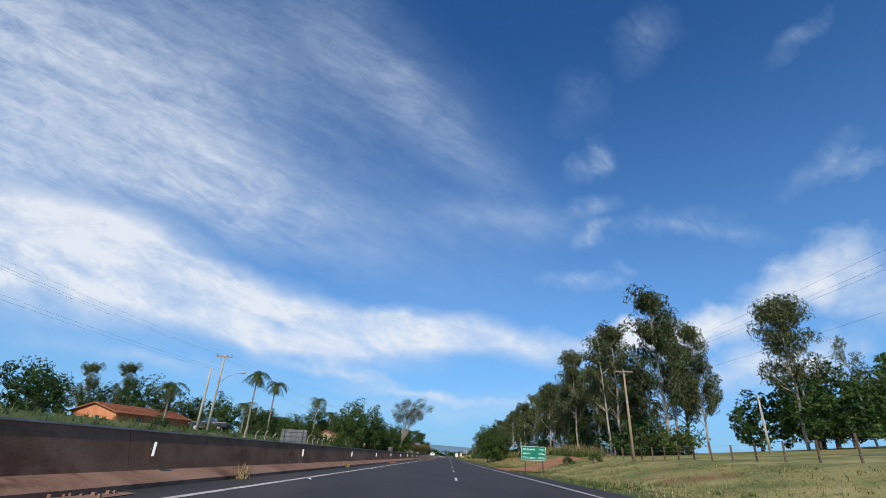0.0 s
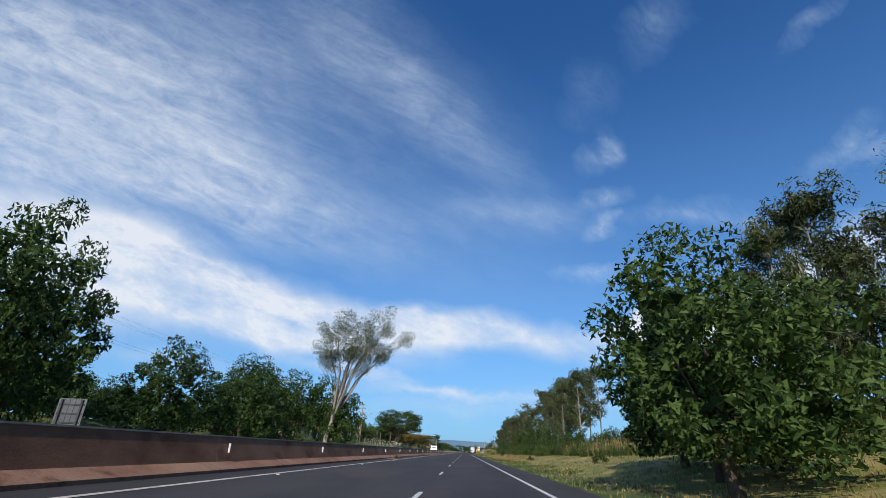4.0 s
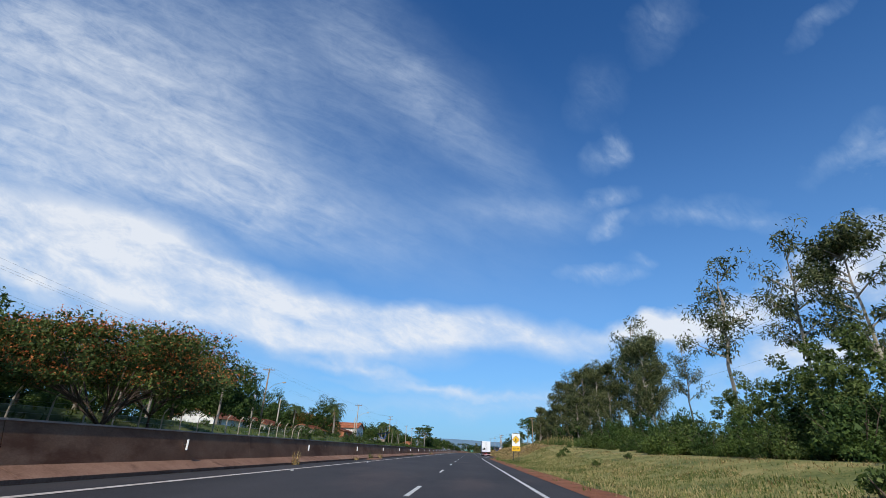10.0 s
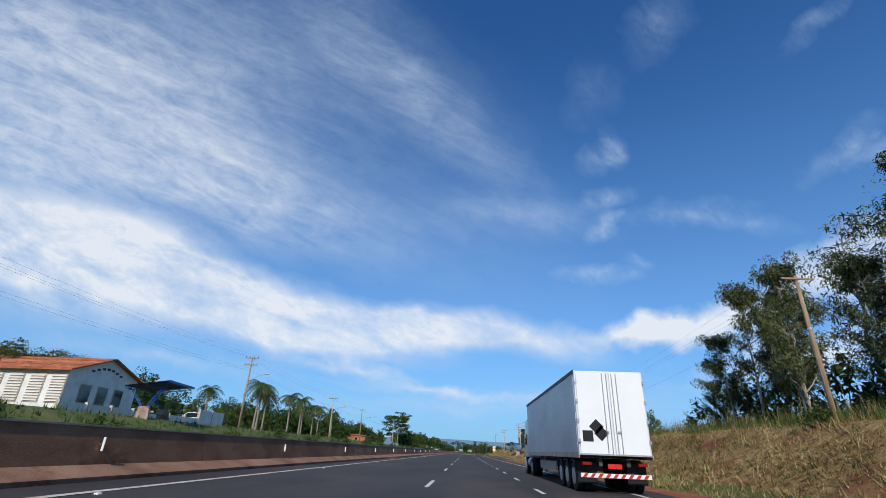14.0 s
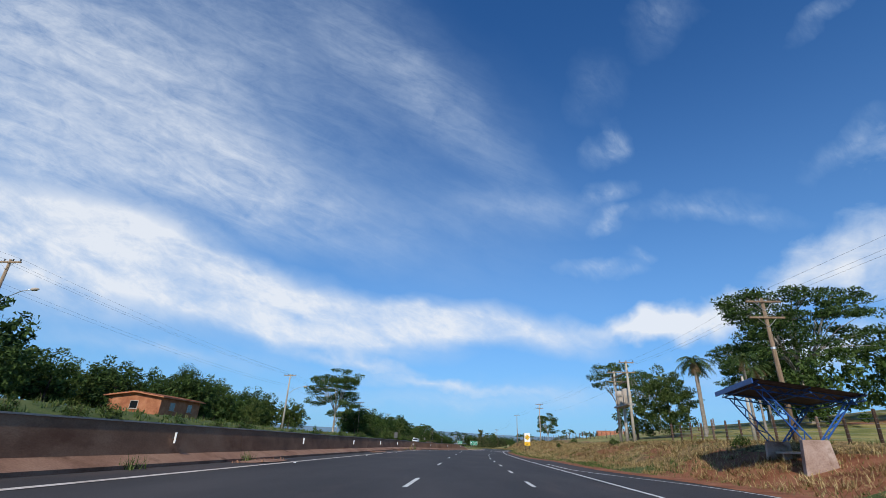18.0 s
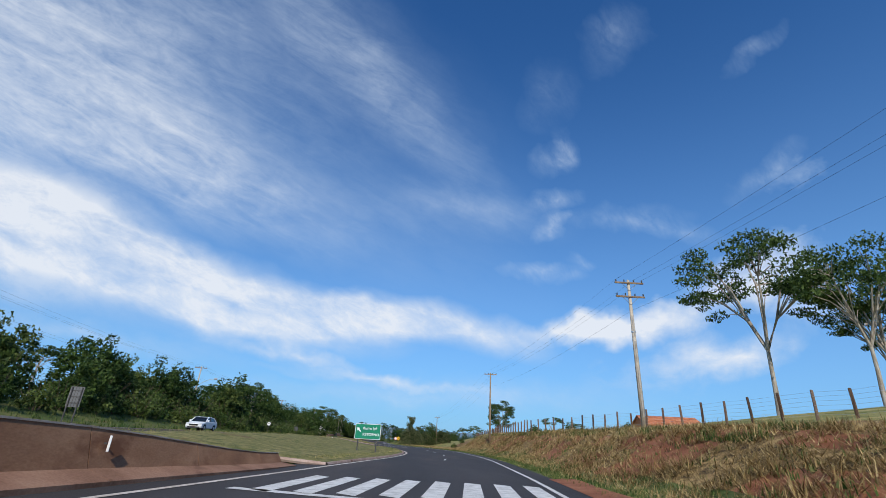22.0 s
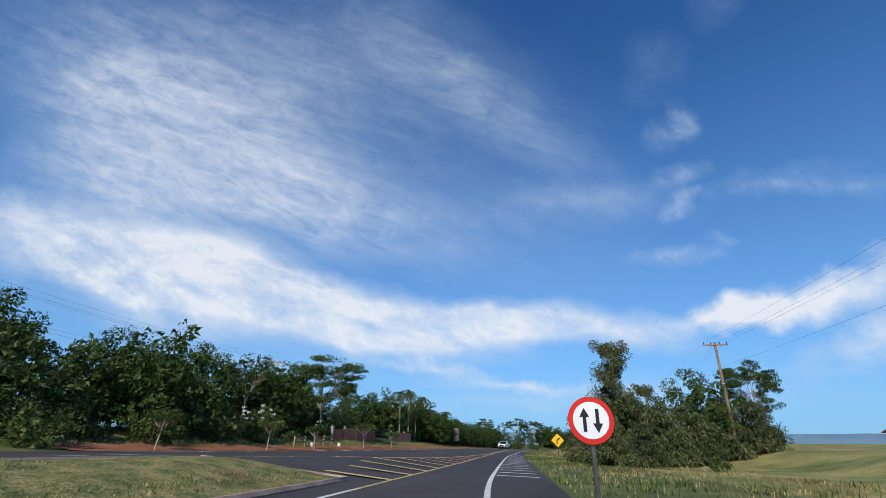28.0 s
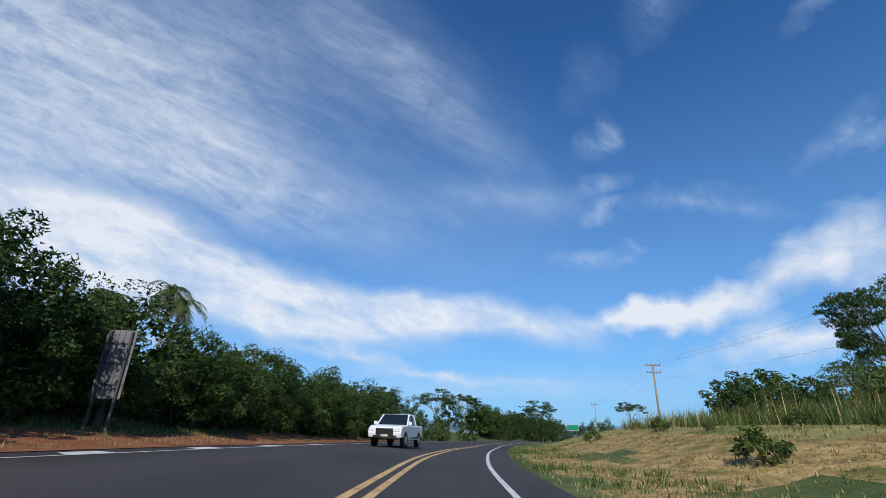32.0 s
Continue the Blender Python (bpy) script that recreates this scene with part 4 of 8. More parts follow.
def umbrella_tree(h, w, leaf, label, trunk_share=0.42, bark=None, limbs=5, twigs=6, per=70, size=0.36, flowers=0, depth=0.34):
    """A few curved limbs, each ending in flat separate sprays of leaves."""
    wood, crown, bloom = Geo(), Geo(), Geo()
    fork = Vector((rng.uniform(-0.3, 0.3), rng.uniform(-0.3, 0.3), h * trunk_share))
    wood.tube([(0, 0, -0.3), (0.05, 0, h * 0.08), fork * 0.6, fork], [0.023 * h, 0.016 * h, 0.013 * h, 0.0115 * h], 8, False)
    for b in range(limbs):
        a = b * 2 * math.pi / limbs + rng.uniform(-0.35, 0.35)
        out = w * rng.uniform(0.16, 0.26) * (0.35 if b == 0 else 1)
        elbow = fork + Vector((math.cos(a) * out * 0.45, math.sin(a) * out * 0.45, h * 0.16))
        knee = Vector((math.cos(a) * out, math.sin(a) * out, h * rng.uniform(0.68, 0.80)))
        wood.tube([fork, elbow, knee], [0.011 * h, 0.008 * h, 0.005 * h], 6, False)
        for t in range(twigs):
            c = a + rng.uniform(-1.15, 1.15)
            s = w * rng.uniform(0.08, 0.27)
            tip = knee + Vector((math.cos(c) * s, math.sin(c) * s, 0))
            rim = min(1.0, Vector((tip.x, tip.y)).length / (w * 0.5))
            tip.z = h * (0.97 - 0.22 * rim * rim) - h * depth * rng.random() ** 1.6 * (1 - 0.4 * rim)
            start = knee if tip.z > knee.z else elbow
            wood.tube([start, start.lerp(tip, 0.55) + Vector((0, 0, 0.03 * h)), tip], [0.0042 * h, 0.003 * h, 0.015], 4, False)
            rr = w * rng.uniform(0.085, 0.135)
            for _ in range(3):
                q = tip + Vector((rng.uniform(-1, 1), rng.uniform(-1, 1), rng.uniform(-0.25, 0.25))) * rr
                leaves(crown, q, rr * rng.uniform(0.6, 1.0), per, size, 0.34, 0.15, 0.5)
                if flowers:
                    leaves(bloom, q + Vector((0, 0, rr * 0.16)), rr * 0.9, flowers, size * 0.5, 0.32, -0.1, 0.8)
    return tree("umbrella_tree", label, "tree", wood, crown, bark or BARK, leaf, ((("blossom", bloom, FLOWER),) if flowers else ()))


def palm(h, frond, count, label, dead=4, crownshaft=True):
    wood, green, dry = Geo(), Geo(), Geo()
    bend = rng.uniform(-0.05, 0.05) * h
    pts = [Vector((bend * (i / 6) ** 2, 0, h * i / 6 - 0.3 * (i == 0))) for i in range(7)]
    wood.tube(pts, [0.24, 0.19, 0.17, 0.16, 0.155, 0.15, 0.13], 8, False)
    head = pts[-1]
    for k in range(count + dead):
        old = k >= count
        a = k * 2.39996
        rise = rng.uniform(-1.9, -1.3) if old else rng.uniform(-0.35, 1.25)
        ln = frond * rng.uniform(0.75, 1.1) * (0.7 if old else 1)
        g = dry if old else green
        prev, d = head.copy(), Vector((math.cos(a), math.sin(a), rise)).normalized()
        axis = [prev]
        for i in range(7):
            d = (d + Vector((0, 0, -0.24 if not old else -0.1))).normalized()
            prev = prev + d * ln / 7
            axis.append(prev.copy())
        g.tube(axis, [0.035, 0.03, 0.026, 0.022, 0.018, 0.014, 0.01, 0.005], 3, False)
        for i in range(1, 8):
            for sub in (0.0, 0.33, 0.66):
                p = axis[i - 1].lerp(axis[i], sub)
                along = (axis[i] - axis[i - 1]).normalized()
                side = along.cross(Vector((0, 0, 1))).normalized()
                leaf_len = ln * (0.30 - 0.20 * abs((i + sub) / 8 - 0.45))
                for sgn in (-1, 1):
                    tip = p + (side * sgn * 0.85 + along * 0.5 + Vector((0, 0, rng.uniform(-0.75, -0.1)))) * leaf_len
                    w = along * 0.055
                    g.add([p - w, p + w, tip], [(0, 1, 2)])
    return tree("palm_tree", label, "palm tree", wood, green, PALM_BARK, LEAF_PALM, ((("dead_fronds", dry, LEAF_DRY),) if dead else ()))


def shrub(h, w, leaf, label, n=20, per=66, size=0.34, stems=6, droop=0.1):
    wood, crown = Geo(), Geo()
    for k in range(stems):
        a = k * 2 * math.pi / stems
        limb(wood, (0.2 * math.cos(a), 0.2 * math.sin(a), -0.2), (math.cos(a) * 0.6, math.sin(a) * 0.6, 1.1), h * 0.8, 0.05, 0.015, 0.3)
    for k in range(n):
        a = k * 2.39996
        s = math.sqrt((k + 0.5) / n)
        rr = w * rng.uniform(0.16, 0.24)
        c = (math.cos(a) * s * w * 0.38, math.sin(a) * s * w * 0.38, max(rr * 0.6, h * rng.uniform(0.15, 0.95) * (1.05 - 0.6 * s * s) - rr * 0.4))
        leaves(crown, c, rr, per, size, 0.8, droop, 0.45 if droop < 1 else 0.26)
        heart(crown, (c[0] * 0.85, c[1] * 0.85, c[2] * 0.9), rr, 6, 1.0)
    t = tree("shrub", label, "shrub", wood, crown, BARK, leaf)
    return t


FINE[:] = [1.25, 0.76]
EUC = [eucalyptus(20, 0.02, 1.1), eucalyptus(20, -0.03, 0.85), eucalyptus(20, 0.05, 0.6, 0.45), eucalyptus(20, 0.0, 1.35, 0.15)]
BARE = fan_tree(24, 19, "tall airy eucalyptus with fanned thin pale branches", 4.5)
FINE[:] = [1.15, 0.86]
DARKR = [round_tree(9, 10.5, LEAF_DARK, "dense dark green mango tree", 54, 0.56, 0.10, 46, 5), round_tree(9, 9, LEAF_DARK, "dense dark green broadleaf tree", 48, 0.56, 0.06, 46, 4)]
MIDR = [round_tree(8, 9, LEAF_MID, "leafy green broadleaf tree", 44, 0.52, 0.06, 44, 4), round_tree(9, 7.5, LEAF_MID, "leafy green broadleaf tree with open crown", 40, 0.5, 0.2, 44, 5)]
FINE[:] = [1.1, 0.92]
UMB = [umbrella_tree(14, 14, LEAF_DARK, "spreading umbrella-shaped tree with pale forked trunk", 0.34, BARK_PALE, 5, 7, 52), umbrella_tree(12, 11, LEAF_DARK, "small umbrella-shaped tree with layered crown", 0.42, BARK_PALE, 4, 5, 56)]
FINE[:] = [1.2, 0.70]
FARR = [round_tree(9, 10, LEAF_DARK, "dark green tree", 36, 0.52, 0.03, 42, 5), round_tree(9, 9, LEAF_MID, "green tree", 32, 0.52, 0.03, 40, 4), round_tree(9, 8.5, LEAF_DARK, "dark green tree", 32, 0.5, 0.02, 44, 4)]
FINE[:] = [1.4, 0.82]
UMB.append(umbrella_tree(14, 14, LEAF_DARK, "spreading tree with dense layered dark crown", 0.30, BARK_PALE, 7, 10, 80, 0.34, 0, 0.62))
FLAME = umbrella_tree(13, 21, LEAF_MID, "wide flame tree with layered green crown", 0.18, BARK, 8, 15, 100, 0.34, 0, 0.6)
FLAME_RED = umbrella_tree(9, 17, LEAF_MID, "flame tree dotted with orange blossom", 0.18, BARK, 8, 12, 90, 0.30, 34, 0.5)
FINE[:] = [1.9, 0.66]
NEAR = [round_tree(9, 10, LEAF_DARK, "dense dark green mango tree beside the road", 64, 0.36, 0.08, 86, 5), round_tree(9, 9, LEAF_DARK, "dense dark roadside tree with heavy crown", 60, 0.36, 0.05, 84, 4), round_tree(8, 8, LEAF_MID, "leafy green roadside tree", 50, 0.32, 0.05, 95, 4)]
PALMS = [palm(12, 3.4, 18, "tall palm with arching fronds", 5), palm(8, 3.8, 20, "coconut palm with drooping fronds", 3), palm(10, 3.0, 14, "royal palm with short crown", 6)]
FINE[:] = [1.0, 1.0]
FSHR = [shrub(4, 5.5, LEAF_MID, "green shrub", 18, 44, 0.25), shrub(4.5, 5, LEAF_DARK, "dark shrub", 18, 44, 0.25)]
FINE[:] = [1.5, 0.8]
WILLOWY = shrub(5, 4.6, LEAF_EUC, "grey-green bushy tree with hanging foliage", 34, 90, 0.40, 8, 1.6)
FINE[:] = [1.6, 0.66]
SHRUBS = [shrub(4, 5.5, LEAF_MID, "dense green roadside shrub", 26), shrub(3, 4.5, LEAF_BRIGHT, "bright green shrub covered with creepers", 22), shrub(4.5, 4.5, LEAF_DARK, "dark green thicket shrub", 24)]
LOW = shrub(1.1, 1.8, LEAF_MID, "low green weedy roadside bush", 7, 34, 0.28, 4)


def plant(src, x, y, h=None, base=None, spin=None, widen=1.0, z=None, label=""):
    """Sets a copy on the ground, h metres tall where its model is base metres tall."""
    s = 1.0 if h is None else h / base
    m = Matrix.Translation((x, y, land(x, y) if z is None else z)) @ Matrix.Rotation(rng.uniform(0, 6.28) if spin is None else spin, 4, "Z") @ Matrix.Diagonal((s * widen, s * widen, s, 1))
    ob = copy_thing(src, m)
    return tagged(ob, label)


def euc(x, y, h, k=None):
    return plant(EUC[rng.randrange(4) if k is None else k], x, y, h, 20, widen=rng.uniform(0.95, 1.25))


belt, scrub = [], []
# right of the road: eucalyptus rows
for x, y, h, k in ((28.5, 276, 14.5, 0), (30.5, 270, 16.0, 3), (33, 75, 25.5, 3), (36, 79, 22.0, 0), (27, 84, 20.2, 1), (31, 90, 23.6, 3), (25, 97, 20.1, 0), (33, 99, 23.6, 0), (27, 107, 18.4, 3), (23, 114, 16.4, 1), (31, 116, 19.5, 0), (26, 124, 17.5, 3),
                   (34, 128, 22.6, 1), (40, 133, 23.6, 0), (24, 137, 16.4, 3), (30, 143, 19.5, 1), (36, 150, 21.6, 0), (23, 152, 15.4, 3), (28, 161, 18.4, 2), (42, 158, 24.6, 2), (33, 170, 22.4, 0), (25, 176, 18.9, 1), (38, 183, 24.8, 2), (29, 190, 20.1, 3),
                   (47, 66, 21.0, 1), (51, 70, 22.0, 0), (56, 66, 15.0, 2), (53.5, 246, 34.0, 1), (53, 240, 32.4, 2), (49, 252, 29.0, 0), (33.5, 262, 22.4, 3), (37.5, 268, 24.0, 1), (42, 272, 25.5, 0), (28, 283, 17.0, 0), (33, 290, 19.0, 3),
                   (38, 301, 24.0, 0), (32, 308, 22.0, 3), (36, 316, 24.0, 1), (42, 322, 29.0, 0), (45, 333, 31.0, 1), (41, 342, 28.0, 2), (47, 347, 31.0, 2), (52, 352, 30.0, 0), (40, 357, 20.0, 2), (31, 352, 15.0, 1), (34, 372, 22, 2), (36, 366, 20, 0), (33, 384, 24, 2), (36, 402, 17.0, 2),
                   (33, 412, 18.0, 3), (37, 420, 21.0, 3), (36.6, 426, 27.0, 2), (26.5, 498, 13.0, 3), (28, 506, 14.0, 0), (30, 488, 18.0, 1), (32, 481, 20.0, 0), (32, 431, 17.0, 3), (40, 438, 22.0, 3), (42, 450, 27.0, 2), (35, 452, 19.0, 0), (40, 452, 22.0, 2)):
    euc(x, y, h, k)
for i in range(13):
    euc(rng.uniform(38, 46), 84 + i * 8.2, rng.uniform(17, 23), 3)
for i in range(19):
    y = 456 + i * 2.6
    euc(rng.uniform(31, 44), y, rng.uniform(17, 23), rng.choice((0, 1, 2, 2)))
euc(30, 441, 11, 3), euc(29.5, 452, 12, 3), euc(30.5, 463, 12.5, 3), euc(29.5, 474, 12, 3), euc(30, 485, 13, 3), euc(29.5, 494, 12, 3), euc(29.5, 503, 12.5, 3), euc(31.5, 508, 12, 3), euc(28.5, 512, 10.5, 3), euc(30, 518, 6.5, 3), euc(36, 497, 17, 2)
plant(NEAR[0], 11.0, 143, 10.0, 9, label="dense dark green mango tree beside the verge")
plant(NEAR[1], 13, 148, 10.2, 9), plant(NEAR[1], 15, 156, 9, 9)
for x, y, h in ((50, 62, 10), (54, 70, 12), (58, 78, 12), (46, 74, 9), (66, 70, 13), (74, 80, 14), (60, 62, 11), (84, 90, 15), (70, 95, 13)):
    plant(DARKR[rng.randrange(2)], x, y, h, 9)
# scrub and creepers along the foot of the trees
y = 196.0
while y < 408:
    for lane in (0, 1, 2):
        x = 17.5 + lane * 3.6 + rng.uniform(-1.2, 1.2) + (3.5 if y > 335 else 0) + (2.0 if y < 225 else 0)
        plant(SHRUBS[rng.randrange(3)], x, y + rng.uniform(-1.5, 1.5), rng.uniform(1.5, 3.6) + lane * 1.0 + 1.2 * noise.noise((0, y * 0.06, 2)), 4)
    y += 4.2
for x, y, h in ((21, 262, 8), (24, 270, 9), (20, 300, 7.5), (23, 312, 8.5), (26, 322, 9), (22, 240, 6.5), (25, 336, 8), (25.5, 356, 8), (27, 362, 8.5), (28, 372, 7.5)):
    plant(NEAR[2], x, y, h, 8, label="tall leafy tree overgrown with creepers")
for i in range(16):
    plant(SHRUBS[i % 3], rng.uniform(22, 30), rng.uniform(408, 560), rng.uniform(1.6, 2.8), 4)
for i in range(46):
    scrub.append((FSHR[rng.choice((0, 1, 1))], rng.uniform(28.5, 38) + (2 if i < 14 else 0), 410 + i * 2.45, rng.uniform(4.5, 7.5) / 4.2))
for x, y, h in ((16.5, 915, 3.4), (17.5, 919, 3.8), (18.2, 924, 4.0), (19.5, 929, 4.4), (20.5, 934, 4.2), (21.5, 940, 4.4), (22.5, 946, 4.2), (23.5, 952, 4.0), (21, 925, 4.6), (24, 938, 4.8), (26, 948, 5.0), (19, 917, 4.2)):
    plant(SHRUBS[rng.choice((0, 2, 2))], x, y, h, 4.2)
for i in range(44):
    y = 72 + i * 2.8
    scrub.append((FSHR[rng.choice((0, 1, 1))], rng.uniform(26, 36), y, rng.uniform(4.5, 7.5) / 4.2))
# right, past the eucalyptus
plant(UMB[2], 50, 661, 20, 14), plant(DARKR[1], 48, 655, 10.5, 9), plant(DARKR[0], 58, 655, 11.5, 9, widen=0.8), plant(UMB[1], 66, 660, 12.5, 12), plant(DARKR[1], 72, 652, 12, 9, widen=0.8), plant(NEAR[1], 55, 672, 12, 9), plant(NEAR[0], 62, 680, 12, 9)
plant(NEAR[2], 30, 659, 9.6, 8), plant(UMB[2], 58, 684, 15.5, 14), plant(MIDR[0], 27, 664, 7, 8)
for x, y, h in ((32, 654, 9.5), (36, 650, 9), (40, 655, 8), (35, 660, 9.5), (44, 660, 8.5)):
    plant(PALMS[2], x, y, h, 10)
for x, y, h, k in ((53, 757, 24, 0), (58, 748, 18.5, 0), (64, 752, 18, 0), (69, 756, 15.5, 0), (77, 760, 12.5, 1)):
    plant(UMB[k], x, y, h, (14, 12)[k], widen=0.82)
for x, y, h in ((56, 860, 9), (70, 880, 9.5), (64, 915, 9), (88, 935, 10), (100, 980, 11), (118, 1010, 10), (52, 1010, 9)):
    plant(UMB[rng.randrange(2)], x, y, h, 13)
plant(UMB[2], 70.5, 1022, 27, 14, widen=0.68)
# clump on the inside of the bend
euc(9.6, 886.5, 9.8, 3), euc(9.9, 888, 8.5, 3), euc(12.5, 890, 6.5, 3), euc(8.3, 890, 5.2, 3), euc(7.9, 887, 4.6, 3), plant(NEAR[1], 17.5, 893, 8.4, 9)
for x, y, h in ((7.6, 887, 4.2), (7.4, 891, 4.6), (8.4, 884, 3.6), (8.8, 889, 4.4), (9.6, 886, 5.2), (11.0, 888, 5.6), (10.2, 893, 4.6), (12.5, 885, 4.6), (15.5, 889, 4.8), (18.5, 892, 5.2), (21.5, 894, 4.6), (14, 893, 4.4), (24, 897, 4.2), (10.4, 881, 3.0)):
    plant(WILLOWY, x, y, h, 5, label="grey-green bushy tree with hanging foliage reaching to the ground", widen=1.15)
for x, y, h in ((20, 968, 4.4), (23, 972, 5), (26, 976, 5.4), (31, 981, 5), (36, 986, 5), (18, 975, 3.5), (43, 990, 6), (50, 996, 7), (29, 990, 5)):
    plant(SHRUBS[2 if x > 24 else 0], x, y, h, 4.5)
for x, y, h in ((23.5, 988, 5.6), (27.5, 991, 6.2), (32, 994, 6.4), (37, 997, 6.0), (21, 984, 4.6)):
    plant(DARKR[rng.randrange(2)], x, y, h, 9, widen=1.25)
# left of the road
for x, y, h, k in ((-41.5, 100, 12.6, 0), (-38, 102, 11, 0), (-36.5, 131, 11.0, 0), (-35.5, 144, 8.6, 2), (-52, 88, 8, 1), (-46, 108, 7, 1), (-36, 150, 8, 1)):
    plant(PALMS[k], x, y, h, (12, 8, 10)[k])
for x, y, h in ((-78, 112, 15), (-84, 108, 14), (-72, 120, 12)):
    euc(x, y, h, 3)
for i in range(26):
    plant((DARKR + MIDR)[rng.randrange(4)], rng.uniform(-58, -40), 106 + i * 3.8, rng.uniform(4.5, 7.5), 9)
for x, y, h, k, w in ((-39, 141, 10.8, 0, 0.9), (-27, 137, 13.2, 0, 0.95), (-23.5, 149, 14.2, 1, 0.72), (-31, 158, 11.0, 1, 1.0), (-20, 172, 9.2, 0, 0.95), (-22, 181, 9.6, 1, 1.0), (-27, 188, 10.5, 0, 1.0), (-24, 166, 9.0, 1, 1.0),
                      (-21, 206, 12.5, 0, 0.85), (-26, 203, 11.5, 1, 1.0)):
    plant(NEAR[k], x, y, h, 9, widen=w)
plant(BARE, -20.5, 203.5, 23.6, 24, spin=0)
plant(UMB[2], -30, 235, 6.9, 14, widen=1.2)
for i in range(64):
    y = rng.uniform(268, 400)
    belt.append((FARR[rng.choice((0, 2))], rng.uniform(-100, -66), y, rng.uniform(0.85, 1.1) * lerp([(268, 9.0), (310, 14.0), (345, 18.5), (375, 20.0), (400, 13.0)], y) / 9))
for i in range(26):
    plant((MIDR + SHRUBS)[rng.randrange(4)], rng.uniform(-46, -32), 296 + i * 3.4, rng.uniform(4, 6.5), 8)
for i in range(14):
    plant(PALMS[1], rng.uniform(-40, -31), 286 + i * 8, rng.uniform(5.5, 7.5), 8)
plant(FLAME, -25.8, 329, 15.0, 13, widen=0.66), plant(FLAME, -34, 349, 8.0, 13), plant(FLAME_RED, -20.5, 355, 7.6, 9), plant(FLAME_RED, -25, 366, 7, 9)
plant(NEAR[0], -44, 478, 12.5, 9), plant(NEAR[0], -34, 394, 11.0, 9), plant(NEAR[1], -39, 391, 10.5, 9)
for x, y, h in ((-62, 452, 13.5), (-66, 440, 13), (-60, 474, 13.5), (-66, 466, 13), (-58, 490, 10.5), (-64, 432, 12), (-60, 424, 11)):
    plant(NEAR[rng.randrange(2)], x, y, h, 9)
for i in range(24):
    plant((DARKR + MIDR)[rng.randrange(4)], rng.uniform(-75, -52), 400 + i * 6, rng.uniform(7, 10.5), 9)
for x, y, h, k in ((-36, 462, 8.5, 1), (-38, 470, 7.5, 1), (-44, 452, 7, 1), (-36, 548, 8, 1), (-39, 556, 8.5, 1), (-35, 562, 7.5, 1), (-42, 566, 8, 1), (-37, 575, 8, 1), (-36, 586, 7, 1), (-40, 594, 7.5, 1), (-45, 600, 8, 1), (-38, 606, 7, 1), (-49, 622, 10, 2), (-52, 560, 8, 1)):
    plant(PALMS[k], x, y, h, (12, 8, 10)[k])
plant(FLAME_RED, -66, 533, 10, 9), plant(FLAME_RED, -58, 488, 8, 9)
for i in range(56):
    scrub.append((FSHR[rng.choice((0, 1, 1))], -rng.uniform(21.5, 27), 470 + i * 4.8, rng.uniform(1.1, 2.0) / 4.2))
for i in range(40):
    plant((DARKR + MIDR)[rng.randrange(4)], rng.uniform(-70, -46), 560 + i * 4.2, rng.uniform(5.5, 8.5), 9)
plant(NEAR[0], -41, 662, 8.2, 9), plant(NEAR[2], -40, 684, 5.5, 8), plant(DARKR[1], -46, 634, 11, 9), plant(DARKR[0], -52, 622, 11, 9)
plant(UMB[2], -34, 721, 16.6, 14, widen=0.9)
for i in range(126):
    y = 66 + i * 5.4
    belt.append((FARR[rng.randrange(3)], -rng.uniform(60, 84), y, rng.uniform(9, 13) / 9))
for i in range(26):
    plant((DARKR + MIDR)[rng.randrange(4)], -rng.uniform(40, 54), 604 + i * 4.4, rng.uniform(6.0, 8.5), 9)
for i in range(64):
    y = 735 + i * 4.6
    d = lerp([(735, -29), (775, -26), (850, -25.5), (880, -27), (900, -29), (935, -27), (950, -24), (962, -21), (978, -18), (1010, -13), (1040, -4)], y)
    k = rng.randrange(5)
    plant((DARKR + MIDR + UMB[1:])[k], d - rng.uniform(0, 14), y, rng.uniform(7.5, 11.0) if y < 940 else rng.uniform(5.0, 7.4), 14.0 if k == 4 else 9.5)
    if y > 880:
        scrub.append((FSHR[1], d - rng.uniform(2, 6), y, rng.uniform(3.4, 4.6) / 4.2))
    if not 898 < y < 940:
        scrub.append((FSHR[i % 2], d + rng.uniform(0, 3), y + 1.5, rng.uniform(2.6, 4.2) / 4.2))
for i in range(96):
    y = 738 + i * 2.9
    d = lerp([(735, -29.5), (775, -26), (850, -25.5), (880, -27), (900, -29), (925, -27.5), (950, -23), (962, -20.5), (978, -17.5), (1010, -12.5)], y)
    scrub.append((FSHR[rng.choice((0, 1, 1))], d - rng.uniform(0.5, 4.5), y, rng.uniform(3.8, 5.6) / 4.2))
for x, y, h in ((-20.5, 950.5, 6.5), (-20, 955, 7.2), (-19, 961, 6.2), (-18.2, 967, 5.6), (-25, 946, 8.5), (-24, 953, 9), (-16.5, 974, 5.4), (-15.5, 981, 5.6), (-14, 991, 5.8), (-12.5, 1000, 6), (-32, 915, 6.0), (-31, 922, 5.5), (-31, 905, 8.5), (-30, 930, 6.5), (-32, 897, 9), (-31, 887, 9), (-33, 879, 8.5), (-34, 868, 9)):
    plant(NEAR[rng.randrange(2)], x, y, h, 9, widen=1.1)
for i in range(14):
    plant(UMB[1], rng.uniform(-48, -32), 740 + i * 10, rng.uniform(6.5, 8.5), 12)
plant(UMB[2], -27, 907, 10.8, 14), plant(DARKR[0], -29, 896, 9, 9)
